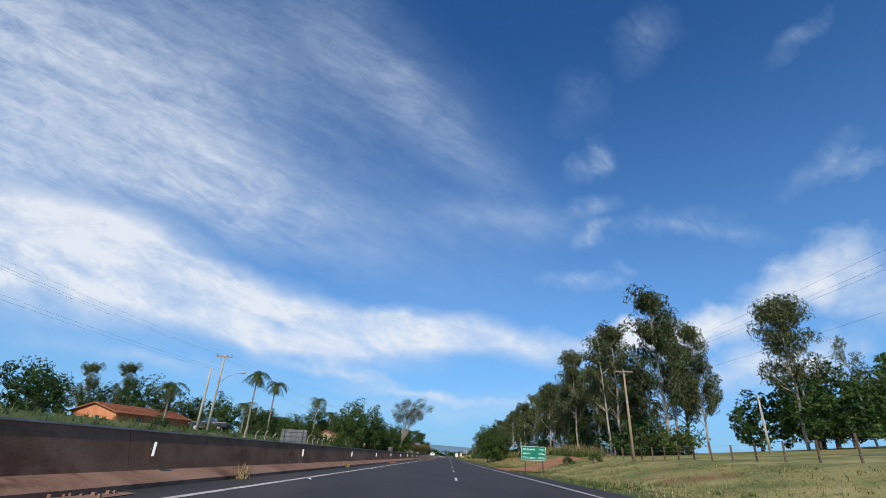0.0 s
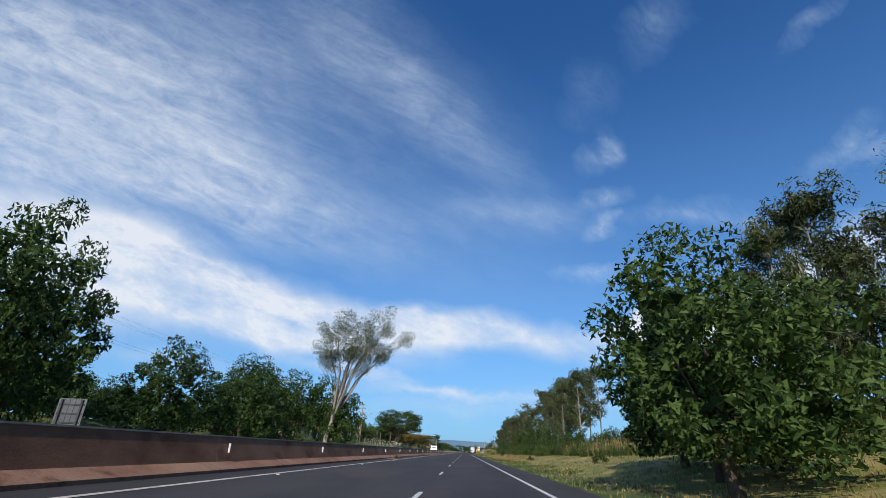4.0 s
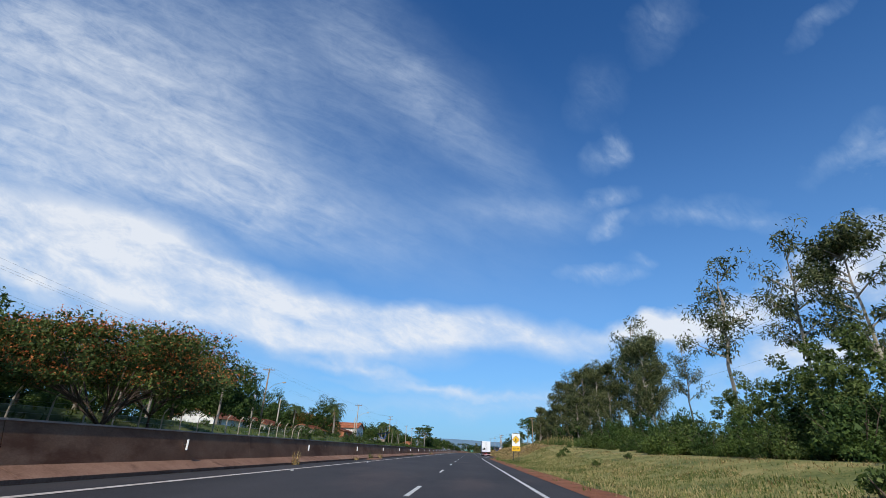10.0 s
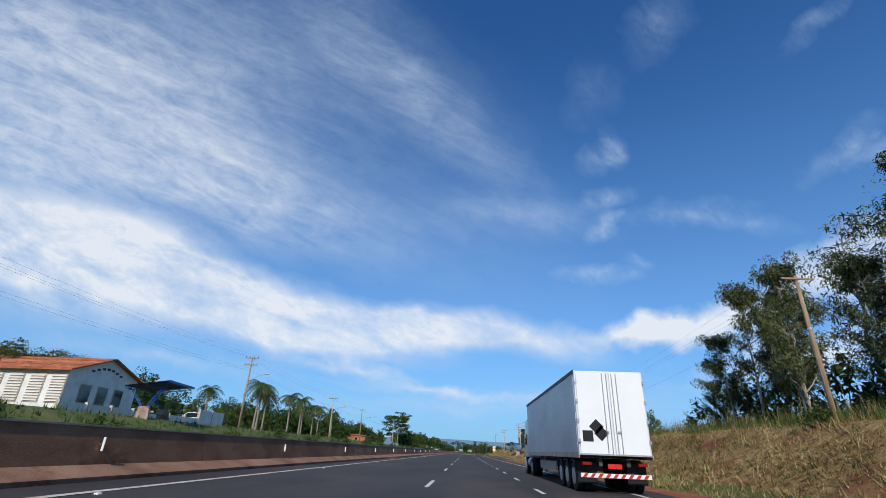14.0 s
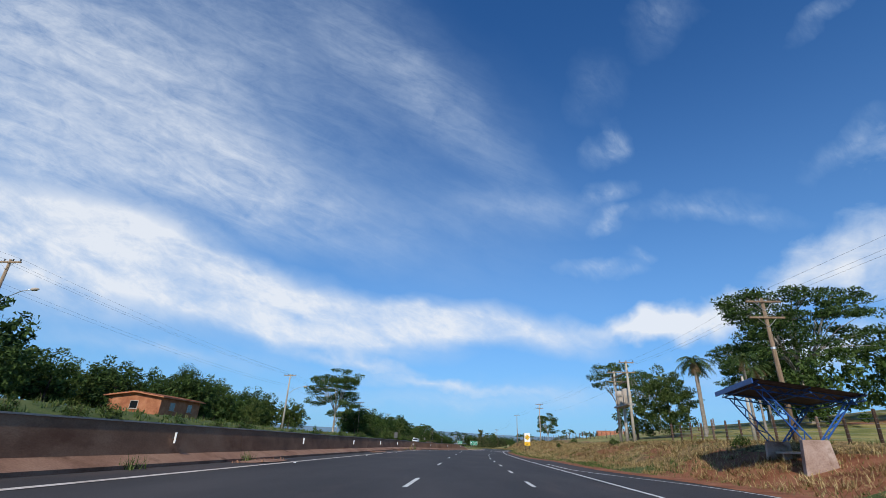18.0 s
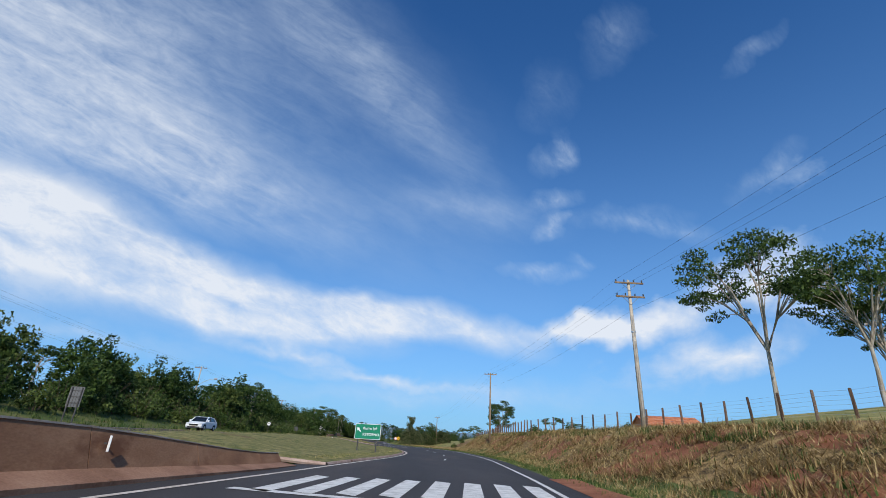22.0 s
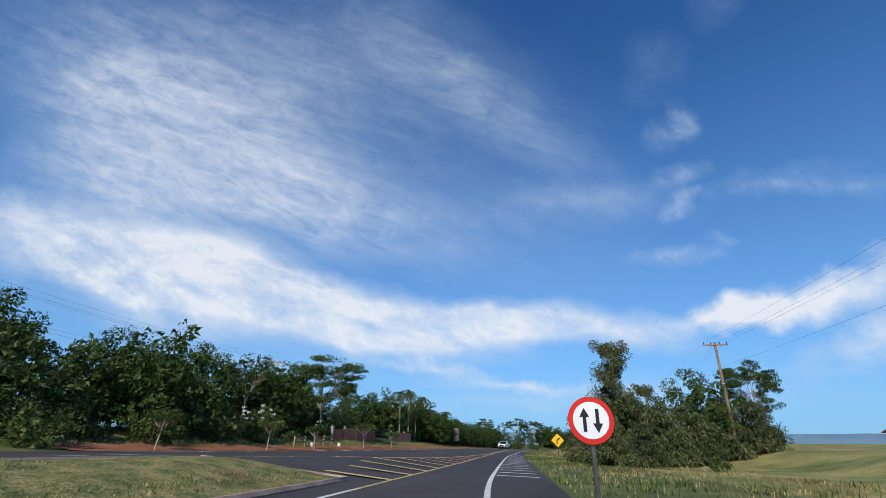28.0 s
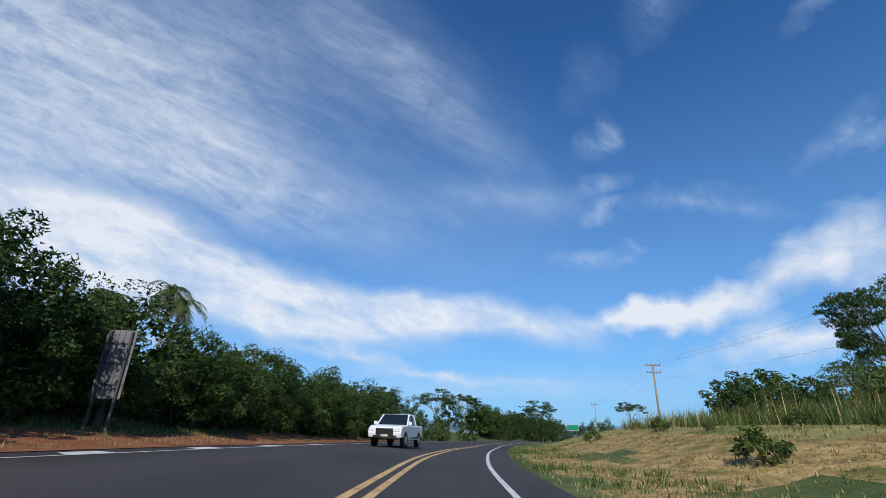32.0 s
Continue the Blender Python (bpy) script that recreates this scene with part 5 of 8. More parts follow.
for x, y, h, k in ((-23.0, 936.9, 9.2, 0), (-23.6, 933.0, 8.6, 0), (-23.2, 943, 6.2, 0), (-22.5, 970, 7.0, 0), (-22, 964.5, 4.8, 2), (-19.5, 985, 5.2, 2)):
    plant(PALMS[k], x, y, h, (12, 8, 10)[k])
for x, y, h in ((-27, 940, 11), (-26, 934, 10), (-23.5, 948, 9.5), (-22, 954, 9), (-21, 960, 8), (-25, 958, 10.5), (-27, 950, 10.5), (-20, 970, 7.5), (-18.5, 977, 7), (-17, 988, 8), (-14.5, 984, 5.5), (-22, 980, 8.5)):
    plant(NEAR[rng.randrange(3)], x, y, h * 0.8, 9)
for i in range(46):
    y = 34 + i * 3.7
    scrub.append((FSHR[rng.choice((0, 1, 1))], -rng.uniform(24, 33), y, (rng.uniform(0.9, 1.6) if y < 84 else rng.uniform(1.8, 3.6)) / 4))
for i in range(34):
    y = 396 + i * 2.6
    scrub.append((FSHR[rng.choice((0, 1, 1))], -rng.uniform(25, 33), y, rng.uniform(1.2, 2.5) / 4))
# wood where the road bends away
for i in range(46):
    x = -75 + i * 4.6
    belt.append(((FARR + UMB[:2] + FARR)[rng.randrange(8)], x + rng.uniform(-2, 2), (1060 if x < 0 else 1100 + x * 0.4) + rng.uniform(-12, 25), rng.uniform(7, 11) / 9.5))
    scrub.append((FSHR[1], x + rng.uniform(-2, 2), (1050 if x < 0 else 1094 + x * 0.4), 1.1))

for i in range(22):
    y = 1084 + i * 6.6
    plant(DARKR[i % 2], far_left(y) - rng.uniform(7, 11), y, rng.uniform(8.4, 10.6), 9, widen=1.15)
plant(PALMS[0], -32.6, 984, 11.6, 12), plant(PALMS[2], -34, 978, 9.4, 10)

# taller crowns behind the verge where the ramp swings round
plant(UMB[2], -33, 829, 11.0, 14, spin=0.6, widen=0.8)
for x, y, h in ((-31, 838, 9.4), (-35, 845, 10.2), (-38, 854, 10.4), (-37, 822, 9.6), (-36, 864, 9.4)):
    plant(DARKR[rng.randrange(2)], x, y, h, 9)
# white-flowering shrubs below the trees
for x, y, h in ((-25.2, 889, 3.6), (-24.8, 903.5, 2.6)):
    t = plant(SHRUBS[2], x, y, h, 4.5, label="dark shrub dotted with white blossom")
    bloom = Geo()
    for k in range(16):
        a = rng.uniform(0, 6.28)
        leaves(bloom, (math.cos(a) * 1.9, math.sin(a) * 1.9, rng.uniform(2.4, 4.1)), 0.28, 14, 0.22, 0.6, -0.3, 0.8)
    part("blossom", bloom, WALL_WHITE, t, "white blossom", normals=False)


def far_wood(name, label, rows):
    """Trees too far to pick apart, joined into one wood of trunks and leaves."""
    mats, V, F, idx = [], [], [], []
    count = 0
    for src, x, y, s in rows:
        m = np.array(Matrix.Translation((x, y, land(x, y))) @ Matrix.Rotation(rng.uniform(0, 6.28), 4, "Z") @ Matrix.Scale(s, 4))
        for o in src.children:
            me = o.data
            if me.materials[0] not in mats:
                mats.append(me.materials[0])
            co = np.empty(len(me.vertices) * 3)
            me.vertices.foreach_get("co", co)
            V.append(co.reshape(-1, 3) @ m[:3, :3].T + m[:3, 3])
            F += [tuple(i + count for i in p.vertices) for p in me.polygons]
            idx += [mats.index(me.materials[0])] * len(me.polygons)
            count += len(me.vertices)
    me = bpy.data.meshes.new(name)
    me.from_pydata(np.concatenate(V).tolist(), [], F)
    for m in mats:
        me.materials.append(m)
    me.polygons.foreach_set("material_index", idx)
    tagged(new(name, me), label, "trees", kind="stuff")


far_wood("far_wood", "belt of dark green trees behind the houses and bend", belt)
far_wood("roadside_scrub", "rough green scrub along the left verge", scrub)
for src in (WILLOWY, *FARR, *FSHR, *EUC, BARE, *DARKR, *MIDR, *NEAR, *UMB, FLAME, FLAME_RED, *PALMS, *SHRUBS):
    for o in (*src.children_recursive, src):
        bpy.data.objects.remove(o)

# ---- poles, lamps, wires ----


def utility_pole(x, y, h, arms=1, bearing=0.0, lamp=0, material=None, label="", tank=False, z=None, lean=0.0):
    p = thing("utility_pole", label or "tall pale utility pole with a wooden crossarm", "utility pole", "power line poles", at=pose(x, y, land(x, y) if z is None else z, lean, 0, bearing))
    part("shaft", Geo().tube([(0, 0, -0.4), (0, 0, h * 0.5), (0, 0, h)], [0.17, 0.14, 0.095], 10), material or POLE_CONC, p, smooth=True)
    if material is None and arms:
        # raised darker panels stand in for the shaded hollows of the shaft
        for k in range(4):
            zr = 0.8 + k * (h - 3.2) / 4
            part("recess", Geo().box(-0.055, -0.185 + 0.012 * k, zr, 0.055, -0.10, zr + (h - 3.2) / 4 - 0.35), PLAIN_CONCRETE, p, bevel=0.01)
    for k in range(arms):
        za = h - 0.25 - k * 1.05
        arm = part("crossarm", Geo().box(-1.05, -0.17, za - 0.06, 1.05, -0.06, za + 0.06), POLE_WOOD, p, "wooden crossarm", bevel=0.012)
        for dx in (-0.95, -0.35, 0.35, 0.95):
            part("insulator", Geo().tube([(dx, -0.115, za + 0.06), (dx, -0.115, za + 0.13), (dx, -0.115, za + 0.17), (dx, -0.115, za + 0.24)], [0.02, 0.055, 0.04, 0.05], 8), DARK_STEEL, arm, "dark insulator")
        part("brace", Geo().tube([(-0.55, -0.12, za - 0.05), (0, -0.12, za - 0.6), (0.55, -0.12, za - 0.05)], 0.018, 5), STEEL, p)
    if tank:
        part("transformer_tank", Geo().tube([(0.35, -0.25, h - 3.3), (0.35, -0.25, h - 3.25), (0.35, -0.25, h - 2.45), (0.35, -0.25, h - 2.4)], [0.2, 0.26, 0.26, 0.2], 14), PLAIN_CONCRETE, p, "grey transformer tank", smooth=True)
    part("band", Geo().tube([(0, 0, h * 0.62), (0, 0, h * 0.62 + 0.12)], 0.15, 10), STEEL, p)
    if lamp:
        zb = h * 0.62
        q = part("lamp_arm", Geo().tube([(0.1, 0, zb), (0.9, 0, zb + 0.75), (1.9, 0, zb + 1.25), (2.7, 0, zb + 1.4)], 0.035, 7), STEEL, p, "curved steel lamp arm", smooth=True)
        part("lamp_head", Geo().tube([(2.55, 0, zb + 1.38), (2.75, 0, zb + 1.40), (3.0, 0, zb + 1.42), (3.2, 0, zb + 1.43)], [0.05, 0.13, 0.13, 0.05], 8), CAP, q, "pale street lamp head", smooth=True)
    return p


LEFT_POLES = [(-30.7, 2, 9.5), (-30.7, 62, 9.5), (-31, 140, 9.5), (-31, 210, 9.5), (-31, 279, 11.2), (-31.5, 345, 9.5), (-31.5, 403, 9.5), (-30, 464, 9.3), (-32, 534, 10.6), (-30.5, 578, 9.0), (-32.5, 621, 9.8), (-29.5, 673, 9.0), (-30.5, 735, 9.0),
              (-31, 790, 9.0), (-29.5, 846, 8.5), (-29, 897, 8.5), (-24.5, 947, 8.0)]
for i, (x, y, h) in enumerate(LEFT_POLES):
    utility_pole(x, y, h, 2 if i in (4, 8) else 1, 8 if i % 2 else 0, lamp=1, tank=i == 4, lean=rng.uniform(-0.6, 0.6), material=POLE_WOOD if i % 2 == 0 else None,
                 label="weathered wooden power pole with a street lamp arm" if i % 2 == 0 else "pale concrete power pole with a street lamp arm")
for x, y, h in ((-34, 268, 6.5), (-36, 300, 6), (-29, 56, 7), (-40, 418, 8), (-38, 426, 6.5), (-32, 470, 6)):
    utility_pole(x, y, h, 0, material=POLE_CONC, label="plain pale concrete post beside the houses")
RIGHT_POLES = [(20.6, -20, 10), (20.6, 56.5, 10), (21, 150, 10), (21, 245, 10), (20.9, 336, 8.5), (22, 415, 9.5), (22.9, 491, 9.3), (21.1, 620, 8.6), (22.9, 655, 9.6), (22.6, 731.5, 10.3), (20.75, 779, 11.0), (19.5, 891, 10.0), (24.5, 1011, 9.5), (37, 1090, 9.5)]
for i, (x, y, h) in enumerate(RIGHT_POLES):
    if i in (0, 2, 3, 5, 8):
        continue
    utility_pole(x, y, h, 2 if i in (7, 9, 12) else 1, rng.uniform(-4, 4), label="pale concrete power pole with crossarm on the grassy bank" if i == 9 else "tan wooden power pole with crossarm on the grassy bank", lean=rng.uniform(-0.5, 0.5), material=None if i == 9 else POLE_WOOD)
for x, y, h in ((40, 63, 7), (33, 612, 6.5), (30, 640, 6)):
    utility_pole(x, y, h, 0, label="plain pale post on the grass")


def wires(name, poles, offsets, drop, side, label):
    w = thing(name, label, "power line")
    for dx, dz in offsets:
        for (x0, y0, h0), (x1, y1, h1) in zip(poles, poles[1:]):
            a, b = Vector((x0 + dx, y0, land(x0, y0) + h0 + dz)), Vector((x1 + dx, y1, land(x1, y1) + h1 + dz))
            n = 12
            pts = [a.lerp(b, k / n) - Vector((0, 0, 4 * drop * (k / n) * (1 - k / n) * ((y1 - y0) / 70))) for k in range(n + 1)]
            part("wire", Geo().tube(pts, 0.0055, 4, False), WIRE, w, normals=False)


wires("power_line", LEFT_POLES, ((-0.95, 0.0), (-0.35, 0.0), (0.95, 0.0), (0.1, -1.9), (0.1, -2.2)), 0.8, -1, "thin dark overhead wires along the houses")
wires("power_line", RIGHT_POLES, ((-0.95, 0.0), (0.35, 0.0), (0.95, 0.0), (0.0, -2.3)), 0.9, 1, "thin dark overhead wires along the bank")

# transformer platform on two poles
tf = thing("transformer_platform", "two pale poles carrying crossarms and grey transformers", "transformer", at=pose(22.6, 655, land(22.6, 655), 0, 0, 0))
for yy, h in ((-2.7, 9.8), (2.7, 9.3)):
    part("pole", Geo().tube([(0, yy, -0.4), (0, yy, h * 0.5), (0, yy, h)], [0.19, 0.16, 0.12], 10), POLE_CONC, tf, smooth=True)
    for za in (h - 0.25, h - 1.5):
        arm = part("crossarm", Geo().box(-0.95, yy - 0.2, za - 0.06, 0.95, yy - 0.1, za + 0.06), POLE_WOOD, tf, bevel=0.012)
        for dx in (-0.85, 0, 0.85):
            part("insulator", Geo().tube([(dx, yy - 0.15, za + 0.06), (dx, yy - 0.15, za + 0.15), (dx, yy - 0.15, za + 0.3)], [0.025, 0.06, 0.04], 8), DARK_STEEL, arm)
part("pole", Geo().tube([(0, 0, -0.4), (0, 0, 4.3)], [0.2, 0.18], 10), POLE_CONC, tf, smooth=True)
for zz in (8.3, 7.2):
    part("beam", Geo().box(-0.08, -2.7, zz, 0.08, 2.7, zz + 0.16), POLE_WOOD, tf, bevel=0.012)
part("platform", Geo().box(-0.45, -2.9, 4.3, 0.45, 2.9, 4.5), PLAIN_CONCRETE, tf, bevel=0.02)
for yy in (-1.5, 1.2):
    tk = part("transformer_tank", Geo().tube([(0, yy, 4.5), (0, yy, 4.55), (0, yy, 6.3), (0, yy, 6.4)], [0.4, 0.5, 0.5, 0.38], 18), CAP, tf, "pale grey ribbed tank", smooth=True)
    for k in range(10):
        a = k * 0.628
        part("cooling_fin", Geo().box(0.49, -0.015, 4.7, 0.6, 0.015, 6.1, Matrix.Translation((0, yy, 0)) @ Matrix.Rotation(a, 4, "Z")), CAP, tk)
    for dx in (-0.2, 0.2):
        part("bushing", Geo().tube([(dx, yy, 6.38), (dx, yy, 6.5), (dx, yy, 6.7)], [0.05, 0.08, 0.03], 8), DARK_STEEL, tk)

# ---- signs ----


def words(text, size, material, parent, x, z, y=-0.026, name="lettering", bold=0.012):
    c = bpy.data.curves.new("words", "FONT")
    c.body, c.size, c.offset = text, size, bold * size
    c.resolution_u = 3
    tmp = bpy.data.objects.new("words", c)
    me = bpy.data.meshes.new_from_object(tmp)
    bpy.data.objects.remove(tmp)
    me.materials.clear()
    me.materials.append(material)
    ob = part(name, me, None, parent)
    ob.matrix_basis = pose(x, y, z, 90, 0, 0)
    return ob


def plate(g_outline, y0, y1, material, parent, name="panel", label="", bevel=0.0):
    return part(name, Geo().prism(g_outline, y0, y1), material, parent, label, bevel=bevel)


def rect(w, z0, z1, r=0.06):
    pts = []
    for cx, cz, a0 in ((w / 2 - r, z1 - r, 0), (-w / 2 + r, z1 - r, 90), (-w / 2 + r, z0 + r, 180), (w / 2 - r, z0 + r, 270)):
        pts += [(cx + r * math.cos(radians(a0 + k * 30)), cz + r * math.sin(radians(a0 + k * 30))) for k in range(4)]
    return pts


def disc(r, cz, n=28, cx=0.0):
    return [(cx + r * math.cos(2 * math.pi * k / n), cz + r * math.sin(2 * math.pi * k / n)) for k in range(n)]


def sign_base(name, label, x, y, spin, posts, top, post_w=0.09, lift=0.0):
    z = max(land(x, y), -0.04) + lift
    s = thing(name, label, "road sign", at=pose(x, y, z, 0, 0, spin))
    for px in posts:
        part("post", Geo().box(px - post_w / 2, 0.02, -0.4, px + post_w / 2, 0.02 + post_w, top), DARK_STEEL, s, "dark square post", bevel=0.008)
    return s


def green_sign(x, y, spin, w, z0, z1, lines, label, lift=0.0, arrow=(), rule=None):
    s = sign_base("direction_sign", label, x, y, spin, (-w * 0.36, w * 0.36), z1 - 0.1, lift=lift)
    plate(rect(w, z0, z1, 0.08), -0.005, 0.02, SIGN_WHITE, s, "border")
    plate(rect(w - 0.07, z0 + 0.035, z1 - 0.035, 0.06), -0.013, -0.005, SIGN_GREEN, s, "panel", "green reflective panel")
    for text, size, tx, tz in lines:
        words(text, size, SIGN_WHITE, s, tx, tz, -0.018)
    for ax, az, ang, sc in arrow:
        m = Matrix.Rotation(radians(ang), 4, "Y")
        out = [(-0.05, -0.22), (0.05, -0.22), (0.05, 0.04), (0.16, 0.04), (0, 0.24), (-0.16, 0.04), (-0.05, 0.04)]
        pts = [m @ Vector((a * sc, 0, b * sc)) for a, b in out]
        plate([(ax + p.x, az + p.z) for p in pts], -0.018, -0.012, SIGN_WHITE, s, "arrow")
    if rule:
        plate([(-w / 2 + 0.03, rule), (w / 2 - 0.03, rule), (w / 2 - 0.03, rule + 0.03), (-w / 2 + 0.03, rule + 0.03)], -0.018, -0.012, SIGN_WHITE, s, "dividing_rule")
    return s


green_sign(8.9, 53, 4, 2.6, 1.25, 2.6, (("Ilha Solteira", 0.27, -1.15, 2.22), ("4 km", 0.27, 0.60, 2.22), ("Selvíria", 0.27, -1.15, 1.82), ("16 km", 0.27, 0.46, 1.82), ("Três Lagoas", 0.27, -1.15, 1.42), ("69 km", 0.27, 0.46, 1.42)),
           "green distance sign with white lettering on two posts")
green_sign(4.0, 742.3, -4, 2.15, 1.0, 2.2, (("Bairro Ipê", 0.29, -0.42, 1.76), ("RETORNO", 0.29, -0.42, 1.28)), "green direction sign with arrow to a turning place", 0.2, ((-0.75, 1.72, -45, 1.0),))
green_sign(-1.5, 814.5, 6, 2.1, 1.05, 2.3, (("Bairro Ipê", 0.26, -0.42, 1.98), ("RETORNO", 0.26, -0.42, 1.62), ("Ilha Solteira", 0.25, -0.95, 1.18)), "green direction sign with two arrows", 0.3, ((-0.78, 1.86, -45, 0.85), (0.82, 1.28, 45, 0.6)), 1.48)


def walker(s, cx, cz, sc, y=-0.03):
    """Crossing symbol: a plain striding shape over bars."""
    fig = part("symbol", Geo().prism(disc(0.055 * sc, cz + 0.27 * sc, 14, cx), y, y + 0.006), BLACK, s, "black crossing symbol")
    for pts in ([(-0.06, 0.19), (0.06, 0.19), (0.05, -0.02), (-0.05, -0.02)], [(-0.05, 0.0), (0.01, 0.0), (-0.10, -0.28), (-0.17, -0.28)], [(0.0, 0.0), (0.05, 0.0), (0.16, -0.27), (0.09, -0.28)], [(-0.05, 0.18), (-0.02, 0.12), (-0.17, 0.0), (-0.20, 0.03)],
                [(0.05, 0.18), (0.03, 0.12), (0.16, 0.03), (0.19, 0.06)]):
        part("symbol", Geo().prism([(cx + a * sc, cz + b * sc) for a, b in pts], y, y + 0.006), BLACK, s)
    for k in (-0.32, -0.22, 0.22, 0.32):
        b = k * sc
        part("symbol", Geo().prism([(cx + b - 0.02 * sc, cz - 0.12 * sc), (cx + b + 0.03 * sc, cz - 0.12 * sc), (cx + b * 1.25 + 0.03 * sc, cz - 0.12 * sc - 0.12 * sc), (cx + b * 1.25 - 0.02 * sc, cz - 0.24 * sc)], y, y + 0.006), BLACK, s)


def diamond(r, cz):
    return [(0, cz - r), (r, cz), (0, cz + r), (-r, cz)]


def crossing_sign(x, y, spin, low, label, w=1.3, z0=1.05):
    s = sign_base("crossing_sign", label, x, y, spin, (-w * 0.33, w * 0.33), z0 + 2.4)
    plate(rect(w, z0 + 0.72, z0 + 2.55, 0.06), -0.01, 0.02, SIGN_WHITE, s, "panel", "white reflective panel")
    plate(rect(w, z0, z0 + 0.71, 0.06), -0.01, 0.02, SIGN_YELLOW, s, "lower_panel", "yellow reflective panel")
    plate(diamond(0.60, z0 + 1.66), -0.016, -0.01, BLACK, s, "diamond_border")
    plate(diamond(0.57, z0 + 1.66), -0.022, -0.016, SIGN_YELLOW, s, "diamond")
    walker(s, 0, z0 + 1.62, 1.0)
    if low:
        words(low, 0.38, BLACK, s, -0.52, z0 + 0.24, -0.016)
    else:
        part("arrow", Geo().prism([(0.18, z0 + 0.52), (0.24, z0 + 0.46), (-0.02, z0 + 0.26), (0.06, z0 + 0.17), (-0.22, z0 + 0.14), (-0.16, z0 + 0.42), (-0.08, z0 + 0.33)], -0.016, -0.01), BLACK, s, "black arrow")
    return s


crossing_sign(9.5, 405.1, -3, "250 m", "white and yellow crossing warning sign on two posts", 1.25, 1.5)
crossing_sign(15.3, 701, -4, "", "white and yellow crossing sign with a down arrow", 1.25)
# kilometre marker
s = sign_base("kilometre_marker", "small blue kilometre marker with a white edge", 7.8, 293, -3, (0,), 1.9, 0.08)
plate(rect(0.62, 1.05, 1.85, 0.05), -0.008, 0.02, SIGN_WHITE, s, "border")
plate(rect(0.56, 1.08, 1.82, 0.04), -0.016, -0.008, SIGN_BLUE, s, "panel", "blue panel")
words("km", 0.27, SIGN_WHITE, s, -0.19, 1.50, -0.02, bold=0.03)
words("654", 0.27, SIGN_WHITE, s, -0.235, 1.17, -0.02, bold=0.03)
# round regulation signs


def round_sign(x, y, spin, label, board=False, lift=0.0, r=0.46, z=1.75, rim=None):
    s = sign_base("regulation_sign", label, x, y, spin, (-0.4, 0.4) if board else (0,), z + r, 0.08, lift)
    if board:
        plate(rect(1.2, z - 1.0, z + 0.62, 0.05), 0.0, 0.02, SIGN_WHITE, s, "panel")
    plate(disc(r, z), -0.012, 0.0, rim or SIGN_RED, s, "rim", "" if rim else "red rim")
    plate(disc(r * 0.78, z), -0.02, -0.012, SIGN_WHITE, s, "face")
    return s


s = round_sign(4.6, 854.3, 6, "round white sign with red rim and black arrows", lift=0.0)
for cx, up in ((-0.13, 1), (0.13, -1)):
    part("arrow", Geo().prism([(cx + a, 1.75 + b * up) for a, b in ((-0.035, -0.22), (0.035, -0.22), (0.035, 0.06), (0.10, 0.06), (0, 0.24), (-0.10, 0.06), (-0.035, 0.06))], -0.028, -0.02), BLACK, s, "black arrow")
s = round_sign(17.6, 578, -6, "white board with a red-rimmed turn sign", True)
part("arrow", Geo().prism([(a, 1.75 + b) for a, b in ((0.25, -0.04), (0.25, 0.04), (-0.08, 0.04), (-0.08, 0.12), (-0.27, 0), (-0.08, -0.12), (-0.08, -0.04))], -0.028, -0.02), BLACK, s, "black arrow")
s = round_sign(-21.5, 806.7, 20, "small round pale sign with a dark bar beside the far carriageway", z=2.0, r=0.42, rim=DARK_STEEL)
plate([(-0.2, 1.95), (0.2, 1.95), (0.2, 2.06), (-0.2, 2.06)], -0.026, -0.02, DARK_STEEL, s, "dark_bar")
# curve warning
s = sign_base("curve_warning_sign", "yellow diamond curve warning sign with black arrow", 4.9, 909.6, 4, (0,), 2.6, 0.10)
plate(diamond(0.84, 2.0), -0.004, 0.02, BLACK, s, "border")
plate(diamond(0.81, 2.0), -0.012, -0.004, SIGN_YELLOW, s, "panel", "yellow reflective panel")
arc = [(-0.16 + 0.36 - 0.36 * math.cos(radians(a)), 1.86 + 0.36 * math.sin(radians(a))) for a in range(0, 61, 12)]
inner = [(-0.16 + 0.36 - 0.23 * math.cos(radians(a)), 1.86 + 0.23 * math.sin(radians(a))) for a in range(60, -1, -12)]
part("arrow", Geo().prism([(-0.16, 1.55)] + arc + inner + [(-0.03, 1.55)], -0.018, -0.012), BLACK, s, "black arrow shaft")
part("arrow", Geo().prism([(0.02, 2.30), (0.14, 1.96), (0.34, 2.28)], -0.018, -0.012), BLACK, s, "black arrow head")
